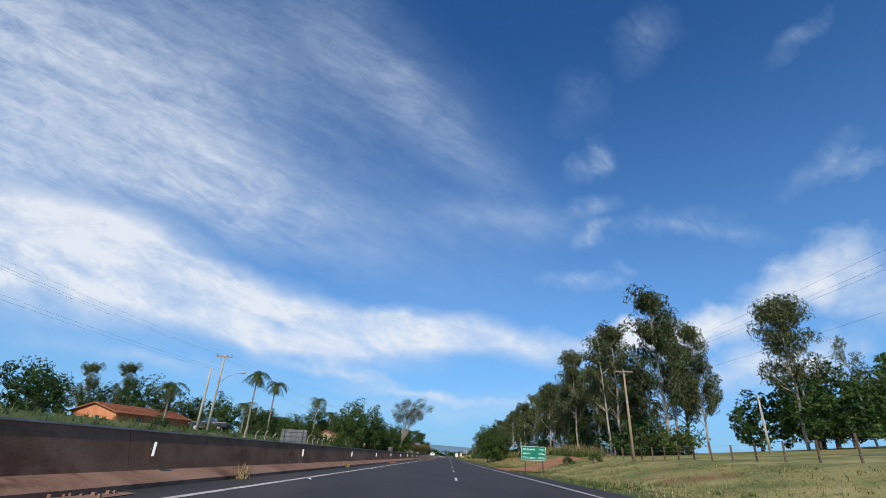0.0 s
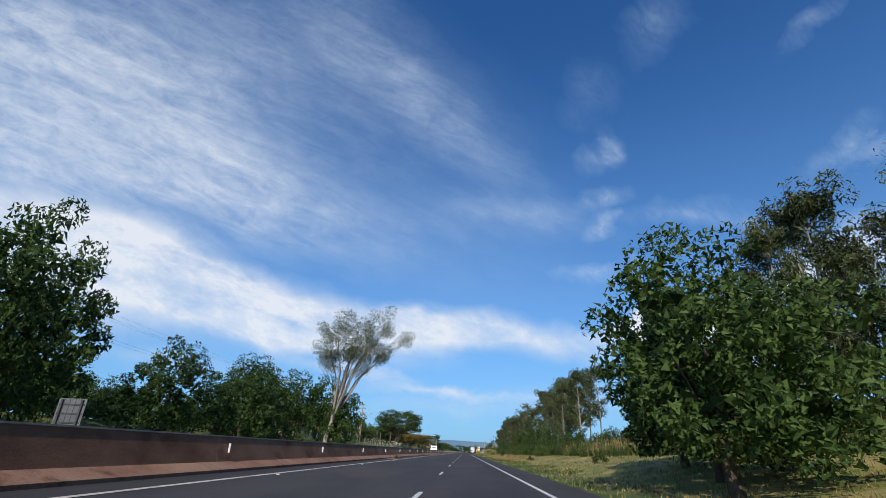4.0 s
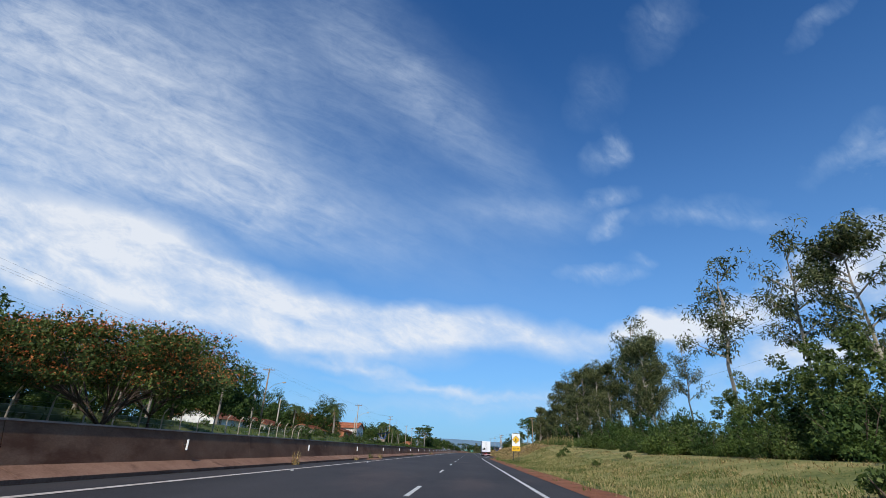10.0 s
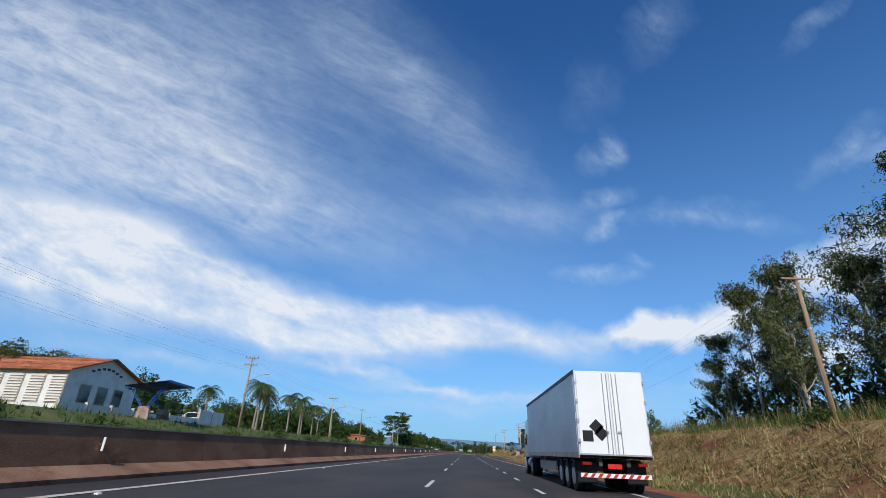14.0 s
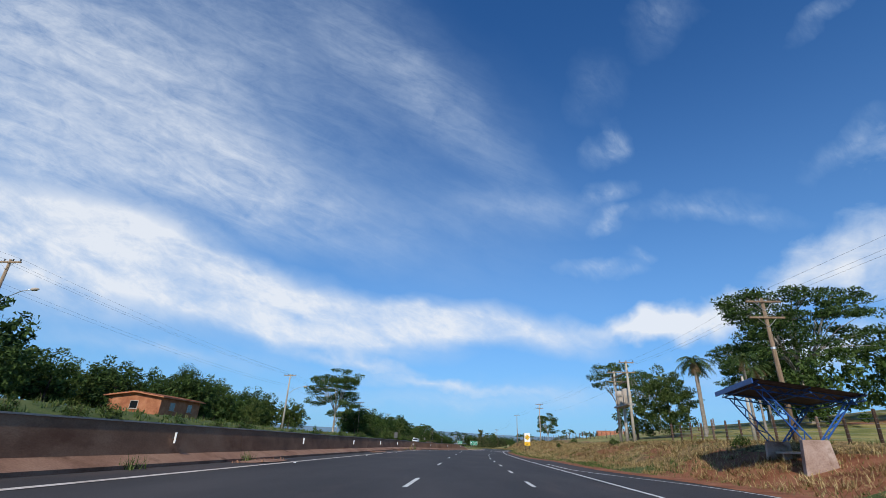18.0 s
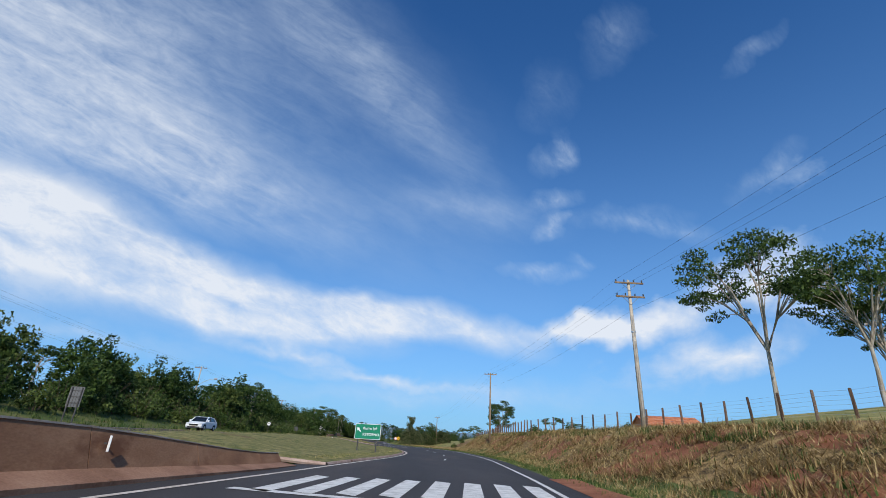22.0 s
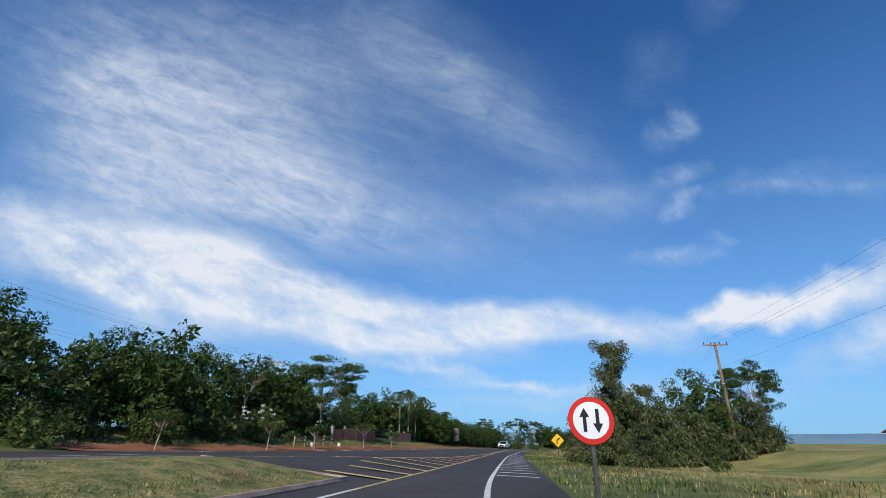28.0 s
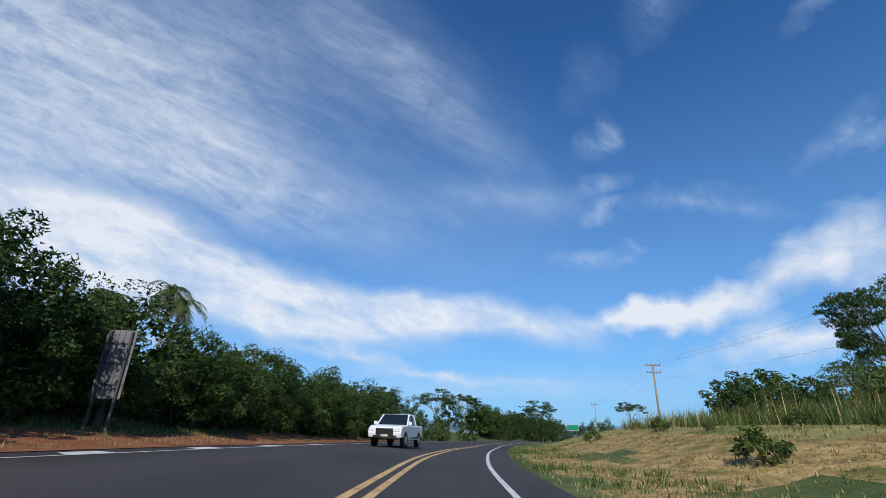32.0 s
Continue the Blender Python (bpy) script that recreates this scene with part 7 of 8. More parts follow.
def semi_trailer(x, y):
    """A long box trailer and its tractor, tail at y."""
    t = thing("box_trailer", "long ribbed aluminium box trailer with white rear doors", "truck", at=pose(x, y, 0))
    L, W, z0, z1 = 14.8, 2.6, 1.28, 4.25
    part("body", Geo().box(-W / 2, 0.06, z0, W / 2, L, z1), TRAILER_ALU, t, "ribbed aluminium box", bevel=0.02)
    ribs = Geo()
    n = 44
    for k in range(n):
        zz = z0 + 0.16 + (z1 - z0 - 0.3) * k / (n - 1)
        ribs.box(-W / 2 - 0.018, 0.2, zz - 0.018, -W / 2 + 0.002, L - 0.15, zz + 0.018)
    part("side_ribs", ribs, TRAILER_ALU, t, "horizontal aluminium ribs", normals=False)
    part("lower_rail", Geo().box(-W / 2 - 0.03, 0.05, z0 - 0.12, -W / 2, L, z0 + 0.06), CAP, t)
    part("lower_rail", Geo().box(W / 2, 0.05, z0 - 0.12, W / 2 + 0.03, L, z0 + 0.06), CAP, t)
    part("top_rail", Geo().box(-W / 2 - 0.035, 0.05, z1 - 0.1, -W / 2, L, z1 + 0.03), DARK_STEEL, t)
    for k in (-1, 1):
        d = part("rear_door", Geo().box(min(k * 0.02, k * 1.24), 0.0, z0 + 0.03, max(k * 0.02, k * 1.24), 0.058, z1 - 0.06), WHITE_PAINT, t, "white rear door", bevel=0.01)
        for u in (0.10, 0.26):
            part("lock_rod", Geo().tube([(k * u, -0.03, z0 + 0.06), (k * u, -0.03, z1 - 0.1)], 0.016, 6), STEEL, d)
        part("lock_handle", Geo().box(k * 0.16 - 0.02, -0.06, z0 + 0.75, k * 0.26 + 0.02, -0.035, z0 + 0.81), STEEL, d)
        for hz in (0.4, 1.1, 1.8, 2.5):
            part("hinge", Geo().box(k * 1.27 - 0.05, -0.02, z0 + hz, k * 1.27 + 0.05, 0.02, z0 + hz + 0.12), STEEL, d)
    for a, b, r in ((-0.62, z0 + 0.95, 45), (-0.46, z0 + 0.72, 45), (-0.95, z0 + 0.62, 0)):
        part("marking_panel", Geo().box(-0.19, -0.006, -0.19, 0.19, -0.002, 0.19, pose(a, 0, b, 0, r, 0)), BLACK, t, "black diamond marking")
    part("rear_frame", Geo().prism([(-W / 2, z0 - 0.02), (W / 2, z0 - 0.02), (W / 2, z0 + 0.03), (-W / 2, z0 + 0.03)], -0.02, 0.1), STEEL, t)
    bumper = part("bumper_bar", Geo().box(-1.25, 0.25, 0.52, 1.25, 0.33, 0.66), SIGN_WHITE, t, "white and red striped bumper")
    for k in range(9):
        part("stripe", Geo().prism([(-1.2 + k * 0.27, 0.525), (-1.08 + k * 0.27, 0.525), (-0.98 + k * 0.27, 0.655), (-1.10 + k * 0.27, 0.655)], 0.244, 0.249), SIGN_RED, bumper)
    part("plate_bar", Geo().box(-0.25, 0.3, 0.82, 0.25, 0.34, 0.98), SIGN_RED, t, "plain red plate")
    for k in (-1, 1):
        part("tail_lamp", Geo().box(k * 1.0 - 0.16, 0.27, 0.93, k * 1.0 + 0.16, 0.36, 1.03), LAMP_RED, t, "red tail lamp")
        part("mud_flap", Geo().box(k * 0.9 - 0.35, 0.75, 0.3, k * 0.9 + 0.35, 0.78, 1.0), BLACK, t)
        part("chassis_beam", Geo().box(k * 0.5 - 0.06, 0.3, 0.9, k * 0.5 + 0.06, L - 0.5, 1.16), DARK_STEEL, t)
        part("support_leg", Geo().box(k * 0.85 - 0.06, L - 4.2, 0.35, k * 0.85 + 0.06, L - 4.06, 1.16), STEEL, t)
        part("side_guard", Geo().box(k * 1.2 - 0.03, 5.4, 0.55, k * 1.2 + 0.03, L - 4.6, 0.95), CAP, t, "pale side guard")
        for yy in (1.5, 2.8, 4.1):
            wheel(t, k * 1.12, yy, 0.52, 0.26, True)
            part("mudguard", Geo().prism([(yy - 0.6, 0.62), (yy - 0.4, 1.05), (yy, 1.14), (yy + 0.4, 1.05), (yy + 0.6, 0.62), (yy + 0.56, 0.62), (yy + 0.38, 1.0), (yy, 1.09), (yy - 0.38, 1.0), (yy - 0.56, 0.62)], k * 1.0 - 0.28, k * 1.0 + 0.28, "x"), BLACK, t)
    c = thing("truck_tractor", "white tractor unit pulling the box trailer", "truck", at=pose(x, y + L - 1.0, 0))
    part("cab", Geo().prism([(1.6, 1.05), (3.55, 1.05), (3.75, 1.5), (3.55, 2.6), (3.15, 3.35), (1.6, 3.45)], -1.22, 1.22, "x"), WHITE_PAINT, c, "white cab", bevel=0.05)
    part("chassis", Geo().box(-0.5, -1.0, 0.6, 0.5, 3.5, 1.0), DARK_STEEL, c)
    part("windscreen", Geo().prism([(3.585, 1.75), (3.69, 1.75), (3.50, 2.65), (3.40, 2.65)], -1.05, 1.05, "x"), GLASS_DARK, c)
    for k in (-1, 1):
        part("side_window", Geo().box(k * 1.225 - 0.006, 2.3, 1.8, k * 1.225 + 0.006, 3.3, 2.5), GLASS_DARK, c)
        part("mirror", Geo().box(k * 1.42 - 0.1, 3.4, 1.9, k * 1.42 + 0.1, 3.48, 2.5), BLACK, c, "black mirror", bevel=0.02)
        part("fuel_tank", Geo().tube([(k * 0.95, 0.9, 0.75), (k * 0.95, 1.9, 0.75)], 0.3, 14), STEEL, c)
        for yy, tw in ((0.0, True), (2.9, False)):
            wheel(c, k * 1.1, yy, 0.52, 0.28, tw)
    part("front_bumper", Geo().box(-1.22, 3.5, 0.4, 1.22, 3.8, 1.04), WHITE_PAINT, c, bevel=0.04)


semi_trailer(7.3, 480.6)


def cab_truck(x, y, spin):
    t = thing("flatbed_truck", "white cab-over flatbed truck carrying a silver car", "truck", at=pose(x, y, road_z(x, y), 0, 0, spin))
    part("cab", Geo().prism([(-1.75, 0.75), (0.0, 0.75), (0.1, 1.3), (-0.05, 1.75), (-0.35, 2.75), (-1.75, 2.85)], -1.18, 1.18, "x"), WHITE_PAINT, t, "white cab", bevel=0.06)
    part("windscreen", Geo().prism([(0.0, 1.75), (0.05, 1.78), (-0.24, 2.6), (-0.30, 2.6)], -1.02, 1.02, "x"), GLASS_DARK, t, "dark windscreen")
    part("grille", Geo().box(-0.75, 0.09, 1.0, 0.75, 0.13, 1.45), DARK_STEEL, t, "dark grille")
    for k in range(4):
        part("grille_bar", Geo().box(-0.72, 0.131, 1.05 + k * 0.1, 0.72, 0.15, 1.09 + k * 0.1), CAP, t)
    part("bumper", Geo().box(-1.2, -0.1, 0.42, 1.2, 0.2, 0.74), WHITE_PAINT, t, bevel=0.04)
    for k in (-1, 1):
        part("headlamp", Geo().box(k * 0.95 - 0.18, 0.16, 0.52, k * 0.95 + 0.18, 0.22, 0.68), LAMP_CLEAR, t, "clear headlamp")
        part("mirror", Geo().box(k * 1.4 - 0.09, -0.2, 1.8, k * 1.4 + 0.09, -0.12, 2.3), BLACK, t)
        part("side_window", Geo().box(k * 1.185 - 0.006, -1.2, 1.8, k * 1.185 + 0.006, -0.4, 2.45), GLASS_DARK, t)
        for yy in (-0.85, -5.2, -6.4):
            wheel(t, k * 1.05, yy, 0.48, 0.26)
    part("bed", Geo().box(-1.2, -8.2, 1.0, 1.2, -1.9, 1.15), DARK_STEEL, t)
    part("chassis", Geo().box(-0.45, -8.0, 0.65, 0.45, -0.4, 0.98), DARK_STEEL, t)


cab_truck(-10.9, 329, 180)


def car(name, label, x, y, spin, paint, length=4.3, width=1.75, height=1.45, kind="car", z=0.0):
    c = thing(name, label, kind, at=pose(x, y, z, 0, 0, spin))
    L, W, H = length, width, height
    pick = kind == "pickup"
    if pick:
        low = [(-L / 2, 0.55), (L / 2 - 0.1, 0.5), (L / 2, 0.75), (L / 2 - 0.05, 1.0), (L / 2 - 0.35, 1.12), (L * 0.21, 1.2), (-L / 2 + 0.02, 1.2)]
        top = [(L * 0.235, 1.15), (L * 0.09, H - 0.04), (-0.02 * L, H), (-0.13 * L, H - 0.03), (-0.17 * L, 1.15)]
    else:
        low = [(-L / 2, 0.4), (-L / 2 + 0.15, 0.25), (L / 2 - 0.15, 0.25), (L / 2, 0.45), (L / 2 - 0.05, 0.72), (L * 0.27, 0.92), (-L * 0.42, 0.95), (-L / 2 + 0.02, 0.85)]
        top = [(L * 0.27, 0.88), (L * 0.10, H - 0.06), (-0.06 * L, H), (-0.27 * L, H - 0.08), (-0.42 * L, 0.92)]
    part("body", Geo().prism(low, -W / 2, W / 2, "x"), paint, c, bevel=0.07)
    cab = Geo()
    n = len(top)
    vs = []
    for a, z in top:
        k = (z - top[0][1]) / (H - top[0][1])
        vs.append((W / 2 * (0.96 - 0.16 * k), a, z))
    cab.add([(-v[0], v[1], v[2]) for v in vs] + vs, [(i, i + 1, n + i + 1, n + i) for i in range(n - 1)] + [tuple(range(n)), tuple(range(n, 2 * n))])
    part("cabin", cab, GLASS_DARK, c, "dark windows")
    roof = Geo()
    rz = [v for v in vs if v[2] > top[0][1] + 0.75 * (H - top[0][1])]
    roof.add([(-v[0] - 0.005, v[1], v[2] + 0.012) for v in rz] + [(v[0] + 0.005, v[1], v[2] + 0.012) for v in rz] + [(-v[0] - 0.02, v[1], v[2] - 0.07) for v in rz] + [(v[0] + 0.02, v[1], v[2] - 0.07) for v in rz],
             [(i, i + 1, len(rz) + i + 1, len(rz) + i) for i in range(len(rz) - 1)] + [(i, i + 1, 2 * len(rz) + i + 1, 2 * len(rz) + i) for i in range(len(rz) - 1)] + [(len(rz) + i, len(rz) + i + 1, 3 * len(rz) + i + 1, 3 * len(rz) + i) for i in range(len(rz) - 1)])
    part("roof", roof, paint, c, normals=True)
    for s in (-1, 1):
        for a, b in ((top[0], top[1]), (top[-1], top[-2])):
            k = (b[1] - top[0][1]) / (H - top[0][1])
            part("pillar", Geo().tube([(s * W / 2 * 0.965, a[0], a[1]), (s * W / 2 * (0.965 - 0.16 * k), b[0], b[1])], 0.045, 6), paint, c)
        part("pillar", Geo().tube([(s * W / 2 * 0.965, -0.02 * L, top[0][1]), (s * W / 2 * 0.81, -0.03 * L, H - 0.03)], 0.04, 6), BLACK, c)
        part("headlamp", Geo().box(s * (W / 2 - 0.28) - 0.2, L / 2 - 0.12, 0.62 if not pick else 0.82, s * (W / 2 - 0.28) + 0.2, L / 2 + 0.012, 0.78 if not pick else 1.0), LAMP_CLEAR, c, "clear headlamp", bevel=0.02)
        part("tail_lamp", Geo().box(s * (W / 2 - 0.15) - 0.1, -L / 2 - 0.012, 0.7 if not pick else 0.85, s * (W / 2 - 0.15) + 0.1, -L / 2 + 0.05, 0.88 if not pick else 1.15), LAMP_RED, c)
        part("mirror", Geo().box(s * (W / 2 + 0.1) - 0.09, L * 0.19, top[0][1] + 0.05, s * (W / 2 + 0.1) + 0.09, L * 0.215, top[0][1] + 0.22), paint, c, bevel=0.02)
        for yy in (L * 0.31, -L * 0.29):
            wheel(c, s * (W / 2 - 0.1), yy, 0.38 if pick else 0.31, 0.24)
            # black half disc on the uncut body stands in for the wheel well's shade
            part("wheel_arch", Geo().prism([(yy + (0.47 if pick else 0.38) * math.cos(radians(a)), (0.38 if pick else 0.31) + (0.47 if pick else 0.38) * math.sin(radians(a))) for a in range(0, 181, 20)], s * W / 2 - 0.01, s * (W / 2 + 0.006), "x"), BLACK, c)
        for yy in (0.0, -L * 0.16):
            part("door_handle", Geo().box(s * (W / 2 + 0.012) - 0.012, yy - 0.08, top[0][1] - 0.16, s * (W / 2 + 0.012) + 0.012, yy + 0.08, top[0][1] - 0.12), paint if not pick else STEEL, c)
    part("grille", Geo().box(-W * 0.26, L / 2 - 0.05, 0.48 if not pick else 0.66, W * 0.26, L / 2 + 0.015, 0.66 if not pick else 0.98), BLACK, c, "black grille")
    part("lower_grille", Geo().box(-W * 0.34, L / 2 - 0.1, 0.3 if not pick else 0.5, W * 0.34, L / 2 + 0.008, 0.4 if not pick else 0.62), BLACK, c)
    part("blank_plate", Geo().box(-0.2, L / 2 + 0.01, 0.4 if not pick else 0.56, 0.2, L / 2 + 0.025, 0.5 if not pick else 0.68), CAP, c, "plain pale plate")
    if pick:
        part("side_step", Geo().box(-W / 2 - 0.08, -L * 0.17, 0.42, W / 2 + 0.08, L * 0.2, 0.48), STEEL, c)
        part("bed_cover", Geo().box(-W / 2 + 0.06, -L / 2 + 0.06, 1.2, W / 2 - 0.06, -L * 0.18, 1.225), BLACK, c, "black bed cover")
    return c


car("pickup", "white double-cab pickup with chrome grille", -7.3, 970, 172, WHITE_PAINT, 5.3, 1.88, 1.8, "pickup", road_z(-7.3, 970))
car("silver_car", "silver compact car strapped on the flatbed truck", -10.9, 334.1, 180, SILVER, z=road_z(-10.9, 329) + 1.155)
car("white_car", "white hatchback on the far carriageway", -15.4, 757, 178, WHITE_PAINT, 4.0, z=road_z(-15.4, 757))
car("white_car", "white hatchback far along the opposite lanes", -11.5, 600, 180, WHITE_PAINT, 4.2, z=road_z(-11.5, 600))
car("dark_pickup", "dark pickup parked beside the houses", -33.5, 68, 100, DARK_CAR, 5.0, 1.85, 1.75, "pickup", land(-33.5, 68) + 0.05)
car("white_van", "white hatchback parked beside the shelter", -36.5, 529, 90, WHITE_PAINT, 4.2, 1.75, 1.6, z=land(-36.5, 529) + 0.05)

# ---- grass, straw and weeds ----


def blades(name, label, spots, material, height, per=5, lay=0.35, width=0.03, category="grass"):
    """Tufts of pointed blades at (x, y) spots, joined into one carpet."""
    rs = np.random.RandomState(len(spots))
    n = len(spots)
    base = np.array([(x, y, land(x, y) if z is None else z) for x, y, z in spots])
    base = np.repeat(base, per, 0) + rs.normal(0, 0.10, (n * per, 3)) * np.array([1, 1, 0])
    ang = rs.uniform(0, 2 * np.pi, n * per)
    h = height * rs.uniform(0.5, 1.3, n * per)
    tilt = np.clip(rs.normal(lay, 0.35, n * per), 0, 1.35)
    tip = base + np.stack([np.cos(ang) * np.sin(tilt) * h, np.sin(ang) * np.sin(tilt) * h, np.cos(tilt) * h], 1)
    side = np.stack([-np.sin(ang), np.cos(ang), 0 * ang], 1) * (width * rs.uniform(0.6, 1.4, n * per))[:, None]
    base[:, 2] -= 0.02
    v = np.stack([base - side, base + side, tip], 1).reshape(-1, 3)
    me = bpy.data.meshes.new(name)
    me.from_pydata(v.tolist(), [], [(3 * i, 3 * i + 1, 3 * i + 2) for i in range(n * per)])
    me.materials.append(material)
    return tagged(new(name, me), label, category, kind="stuff")


def on_track(x, y):
    """True on the red dirt track that meets the highway."""
    return abs(y - 65 - 1.25 * (x - road_right(y))) < 6.5 and x < road_right(y) + 30


def along_right(count, near, far, a, b, power=1.6, keep=lambda x, y: True):
    out = []
    while len(out) < count:
        y = rng.uniform(a, b)
        o = near + (far - near) * rng.random() ** power
        x = road_right(y) + o
        if keep(x, y) and not on_track(x, y):
            out.append((x, y, None))
    return out


def patchy(level, scale, seed):
    return lambda x, y: noise.noise((x * scale, y * scale, seed)) > level


blades("verge_grass", "short green and yellow roadside grass", along_right(24000, 0.3, 12, -5, 1010, 1.3), BLADE, 0.18, 6, 0.7, 0.018)
blades("straw", "loose dry straw left by mowing on the bank", along_right(30000, 2.0, 13, 5, 1010, 1.1, patchy(-0.15, 0.22, 4)), BLADE_DRY, 0.22, 5, 1.1, 0.016)
blades("verge_straw", "long flattened straw over the dry verge", along_right(8000, 2.6, 10, 225, 305, 1.0, patchy(-0.2, 0.25, 11)), BLADE_DRY, 0.5, 5, 1.2, 0.014)
blades("bank_straw", "thick matted straw hanging over the cut bank", along_right(30000, 1.6, 10, 415, 850, 0.9, patchy(-0.2, 0.35, 7)), BLADE_DRY, 0.5, 6, 1.15, 0.016)
blades("hanging_straw", "long pale straw hanging over the cut bank beside the ramp", along_right(7000, 1.4, 8.5, 700, 812, 1.0, patchy(0.05, 0.5, 13)), BLADE_DRY, 0.5, 7, 1.3, 0.014)
blades("foot_turf", "short green turf along the foot of the cut bank", along_right(10000, 0.3, 3.2, 628, 812, 1.0), BLADE_GREEN, 0.16, 6, 0.8, 0.02)
blades("crest_weeds", "green weeds along the top of the bank", along_right(2200, 6.0, 9.5, 715, 812, 1.0, patchy(0.05, 0.4, 15)), BLADE_GREEN, 0.3, 7, 0.7, 0.02)
blades("near_turf", "dense short grass along the right verge", along_right(16000, 0.6, 9, 285, 420, 1.0), BLADE, 0.16, 6, 0.8, 0.02)
blades("green_tufts", "green weeds along the asphalt edge", along_right(6000, 0.2, 5.0, -5, 1010, 1.2, patchy(0.05, 0.15, 9)), BLADE_GREEN, 0.24, 6, 0.5, 0.03)
blades("bank_weeds", "taller mixed weeds on the red bank", along_right(3200, 4.0, 13, 420, 870, 1.0, patchy(0.12, 0.3, 2)), BLADE_GREEN, 0.26, 7, 0.7, 0.016)
# tall cane grass below the trees
cane = []
for k in range(7500):
    y = rng.uniform(80, 212)
    cane.append((rng.uniform(20.5, 25.0) - (2.0 if y > 180 else 0), y, None))
for k in range(3600):
    y = rng.uniform(424, 572)
    cane.append((road_right(y) + rng.uniform(11.5, 17), y, None))
for k in range(1500):
    y = rng.uniform(930, 1000)
    cane.append((road_right(y) + rng.uniform(13, 22), y, None))
blades("cane_grass", "tall pale green cane grass below the trees", cane, BLADE_GREEN, 1.3, 8, 0.35, 0.024)
seed = [(x, y, None) for x, y, _ in cane[::4]]
blades("seed_heads", "pale dry seed heads over the cane grass", seed, BLADE_DRY, 1.9, 3, 0.2, 0.03)
lefts = []
for k in range(9000):
    y = rng.uniform(0, 862)
    lefts.append((far_left(y) - 1.6 - 11 * rng.random() ** 1.2, y, None))
blades("left_verge_grass", "rough green grass on the left verge", lefts, BLADE_GREEN, 0.45, 5, 0.45, 0.045)
isl = []
for k in range(6500):
    y = rng.uniform(726, 787)
    x = rng.uniform(isl1_left(y) + 0.3, max(-7.0, isl1_right(y) - 0.3))
    isl.append((x, y, 0.22 + road_z(x, y)))
for k in range(2600):
    y = rng.uniform(812, 858)
    x = rng.uniform(-7.0, min(centre_line(y) - 1.6, 1.8))
    isl.append((x, y, 0.17 + road_z(x, y)))
blades("island_turf", "short mown turf on the islands", isl, BLADE, 0.075, 6, 0.75, 0.011)
blades("left_weeds", "weeds and flowers at the far road edge", [(far_left(y) - (rng.uniform(4.2, 10) if y < 935 else rng.uniform(1.6, 8)), y, None) for y in (rng.uniform(866, 1010) for _ in range(5000))], BLADE, 0.2, 6, 0.6, 0.02)
# weeds rooted in the barrier's foot
for y in (17, 34.5, 62, 103, 117, 186, 190, 243, 252, 301, 306, 313, 352, 366, 372, 377, 405, 442, 446, 570, 604, 611, 663, 667, 671):
    x = soft(FACE, y, 3) + 0.5
    g = Geo()
    hgt = rng.uniform(0.35, 0.95)
    for k in range(46):
        a, t = rng.uniform(0, 6.28), rng.uniform(0.05, 0.75)
        b = Vector((rng.uniform(-0.2, 0.2), rng.uniform(-0.35, 0.35), 0))
        tip = b + Vector((math.cos(a) * math.sin(t), math.sin(a) * math.sin(t), math.cos(t))) * hgt * rng.uniform(0.5, 1.1)
        s = Vector((-math.sin(a), math.cos(a), 0)) * 0.014
        g.add([b - s, b + s, tip], [(0, 1, 2)])
    w = tagged(new("weed_clump", g.mesh("weed_clump", BLADE_DRY if rng.random() < 0.65 else BLADE_GREEN, normals=False)), "dry weed clump growing at the barrier foot", "weed", "weeds along the barrier")
    w.location = (x, y, road_z(x, y))
# drifts of red dirt along the foot
for y in (8, 60, 105, 183, 214, 259, 330, 372, 440, 447, 520, 566, 612, 640, 655, 672):
    x = soft(FACE, y, 3) + 0.75
    g = Geo()
    n, L, W = 14, rng.uniform(2.0, 4.5), rng.uniform(0.4, 0.8)
    vs = [(0, 0, 0.07)]
    for k in range(n):
        a = 2 * math.pi * k / n
        vs.append((math.cos(a) * W * rng.uniform(0.7, 1.1), math.sin(a) * L * rng.uniform(0.7, 1.1), 0.004))
    g.add(vs, [(0, 1 + k, 1 + (k + 1) % n) for k in range(n)])
    for k in range(26):
        a, r = rng.uniform(0, 6.28), rng.random()
        s = rng.uniform(0.012, 0.04)
        cx, cy = math.cos(a) * W * r, math.sin(a) * L * r
        g.box(cx - s, cy - s, 0.0, cx + s, cy + s, 0.05 + s * 0.8)
    d = tagged(new("dirt_drift", g.mesh("dirt_drift", CURB)), "low drift of red dirt and crumbs by the barrier", "dirt", "dirt along the barrier")
    d.location = (x, y, road_z(x, y) + 0.003)
# low bushes scattered over verge and bank
for k in range(70):
    y = rng.uniform(60, 1000)
    x = road_right(y) + rng.uniform(6, 14) if rng.random() < 0.6 else far_left(y) - rng.uniform(5, 14)
    if not on_track(x, y):
        plant(LOW, x, y, rng.uniform(0.5, 1.3), 1.1)
for o in (*LOW.children_recursive, LOW):
    bpy.data.objects.remove(o)
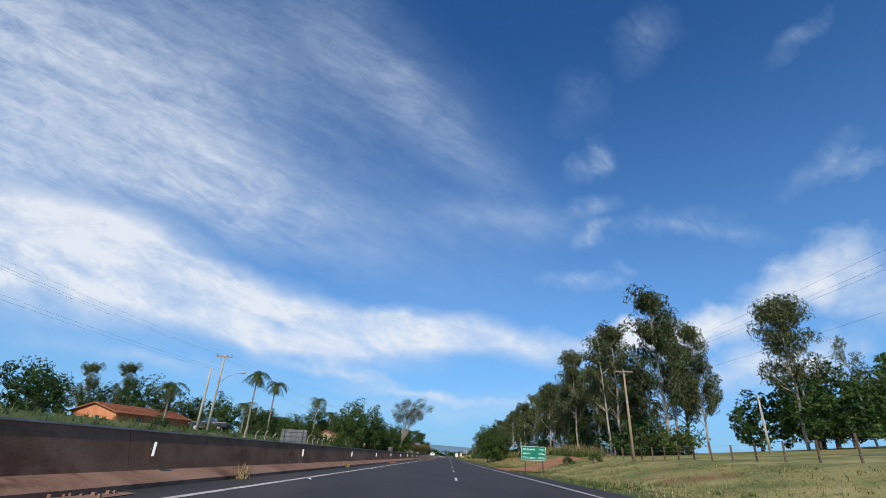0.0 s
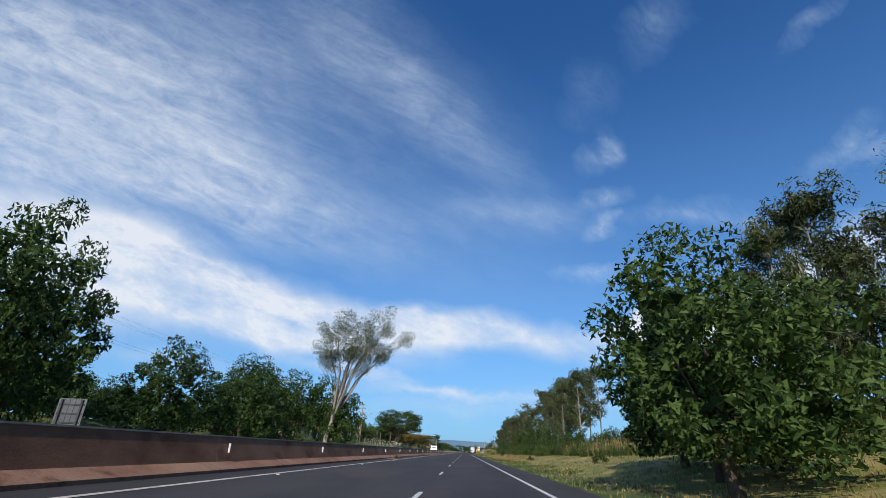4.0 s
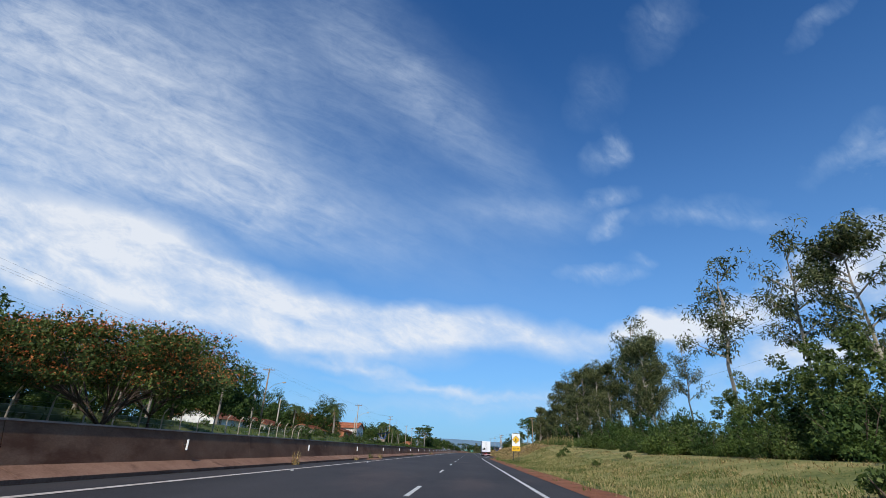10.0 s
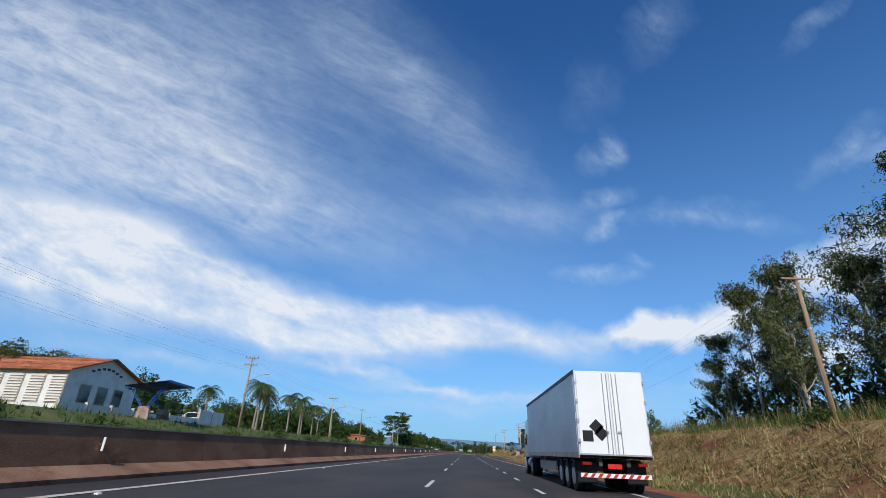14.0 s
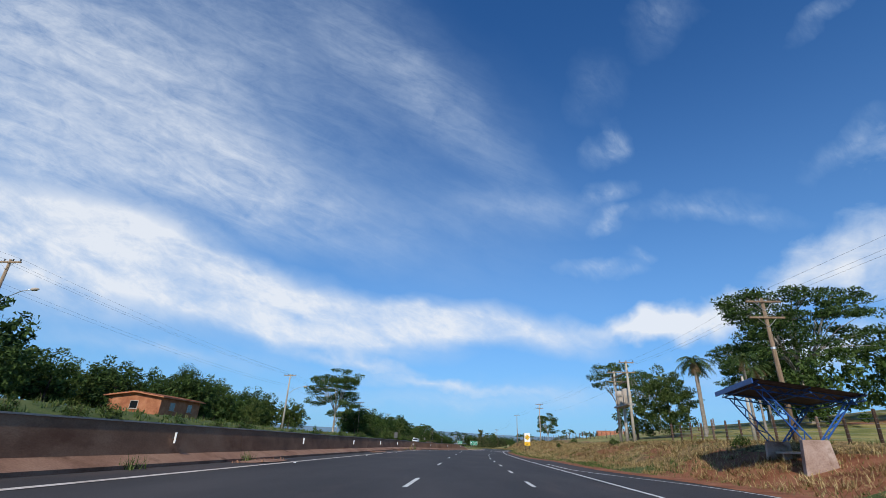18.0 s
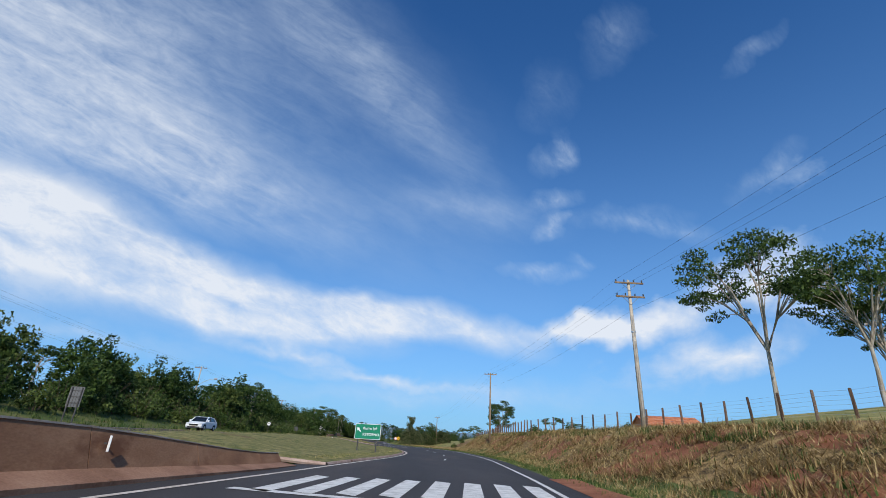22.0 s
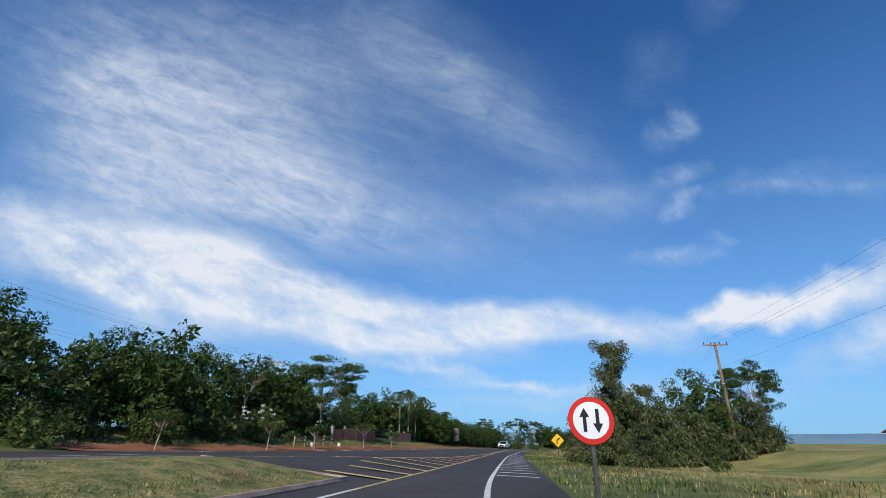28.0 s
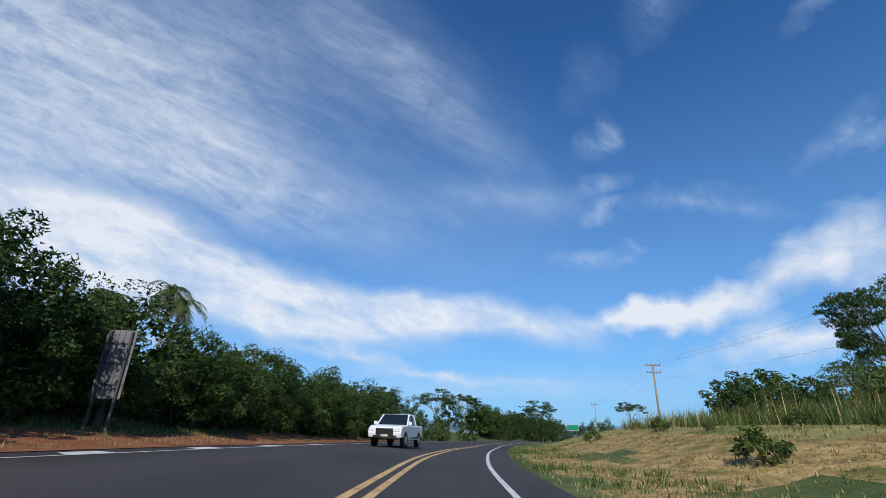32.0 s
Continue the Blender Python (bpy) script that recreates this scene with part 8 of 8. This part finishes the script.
# concrete gutter lip and dirt edge right of the asphalt
strip("shoulder_dirt", 330, 722, lambda y: road_right(y) - 0.25, lambda y: road_right(y) + 0.9 + 0.35 * noise.noise((0, y * 0.2, 0)), lambda x, y: 0.012 + 0.05 * smooth01((x - road_right(y) + 0.25) / 0.8), SOIL, "red dirt edge beside the asphalt", "soil", 2.0, 4)
# dirt track that leaves the highway
tv, tf_ = [], []
for j in range(25):
    o = -0.3 + j * 1.25
    for i in range(9):
        yy = 65 + 1.25 * o + (i - 4) * 1.6 * (1.25 - 0.25 * min(1, o / 6)) + 0.25 * noise.noise((o * 0.5, i, 2))
        xx = road_right(yy) + o
        tv.append((xx, yy, max(land(xx, yy), road_z(xx, yy) - 0.02) + 0.04))
for j in range(24):
    tf_ += [(j * 9 + i, j * 9 + i + 1, (j + 1) * 9 + i + 1, (j + 1) * 9 + i) for i in range(8)]
tagged(new("dirt_track", Geo().add(tv, tf_).mesh("dirt_track", TRACK, smooth=True)), "bare orange-red dirt track joining the highway", "dirt track", kind="structure")
# distant hills, with the haze of distance put into their blue colour
hills = Geo()
for row, (dist, base, amp, seed_) in enumerate(((3600, 55, 16, 1), (4400, 88, 14, 6))):
    n = 90
    vs = []
    for k in range(n + 1):
        a = radians(-62 + 124 * k / n)
        top = base + amp * noise.fractal((k * 0.09, seed_, 0), 1.0, 2.0, 4)
        vs += [(math.sin(a) * dist, math.cos(a) * dist, -40), (math.sin(a) * dist, math.cos(a) * dist, top), (math.sin(a) * (dist + 300), math.cos(a) * (dist + 300), top * 0.6)]
    hills.add(vs, [(3 * k + i, 3 * k + i + 3, 3 * k + i + 4, 3 * k + i + 1) for k in range(n) for i in (0, 1)])
hl = tagged(new("backdrop_hills", hills.mesh("backdrop_hills", HILL, smooth=True)), "low hills along the horizon, coloured haze blue", "hills", kind="structure")
strip("dirt_shoulder", 866, 1000, lambda y: far_left(y) - 5.2 - 0.7 * noise.noise((0, y * 0.15, 2)), lambda y: far_left(y) - 0.7, lambda x, y: land(x, y) + 0.06 if x < far_left(y) - 1.5 else road_z(x, y) + 0.02, SOIL, "red dirt shoulder beside the far edge", "soil", 2.0, 4)
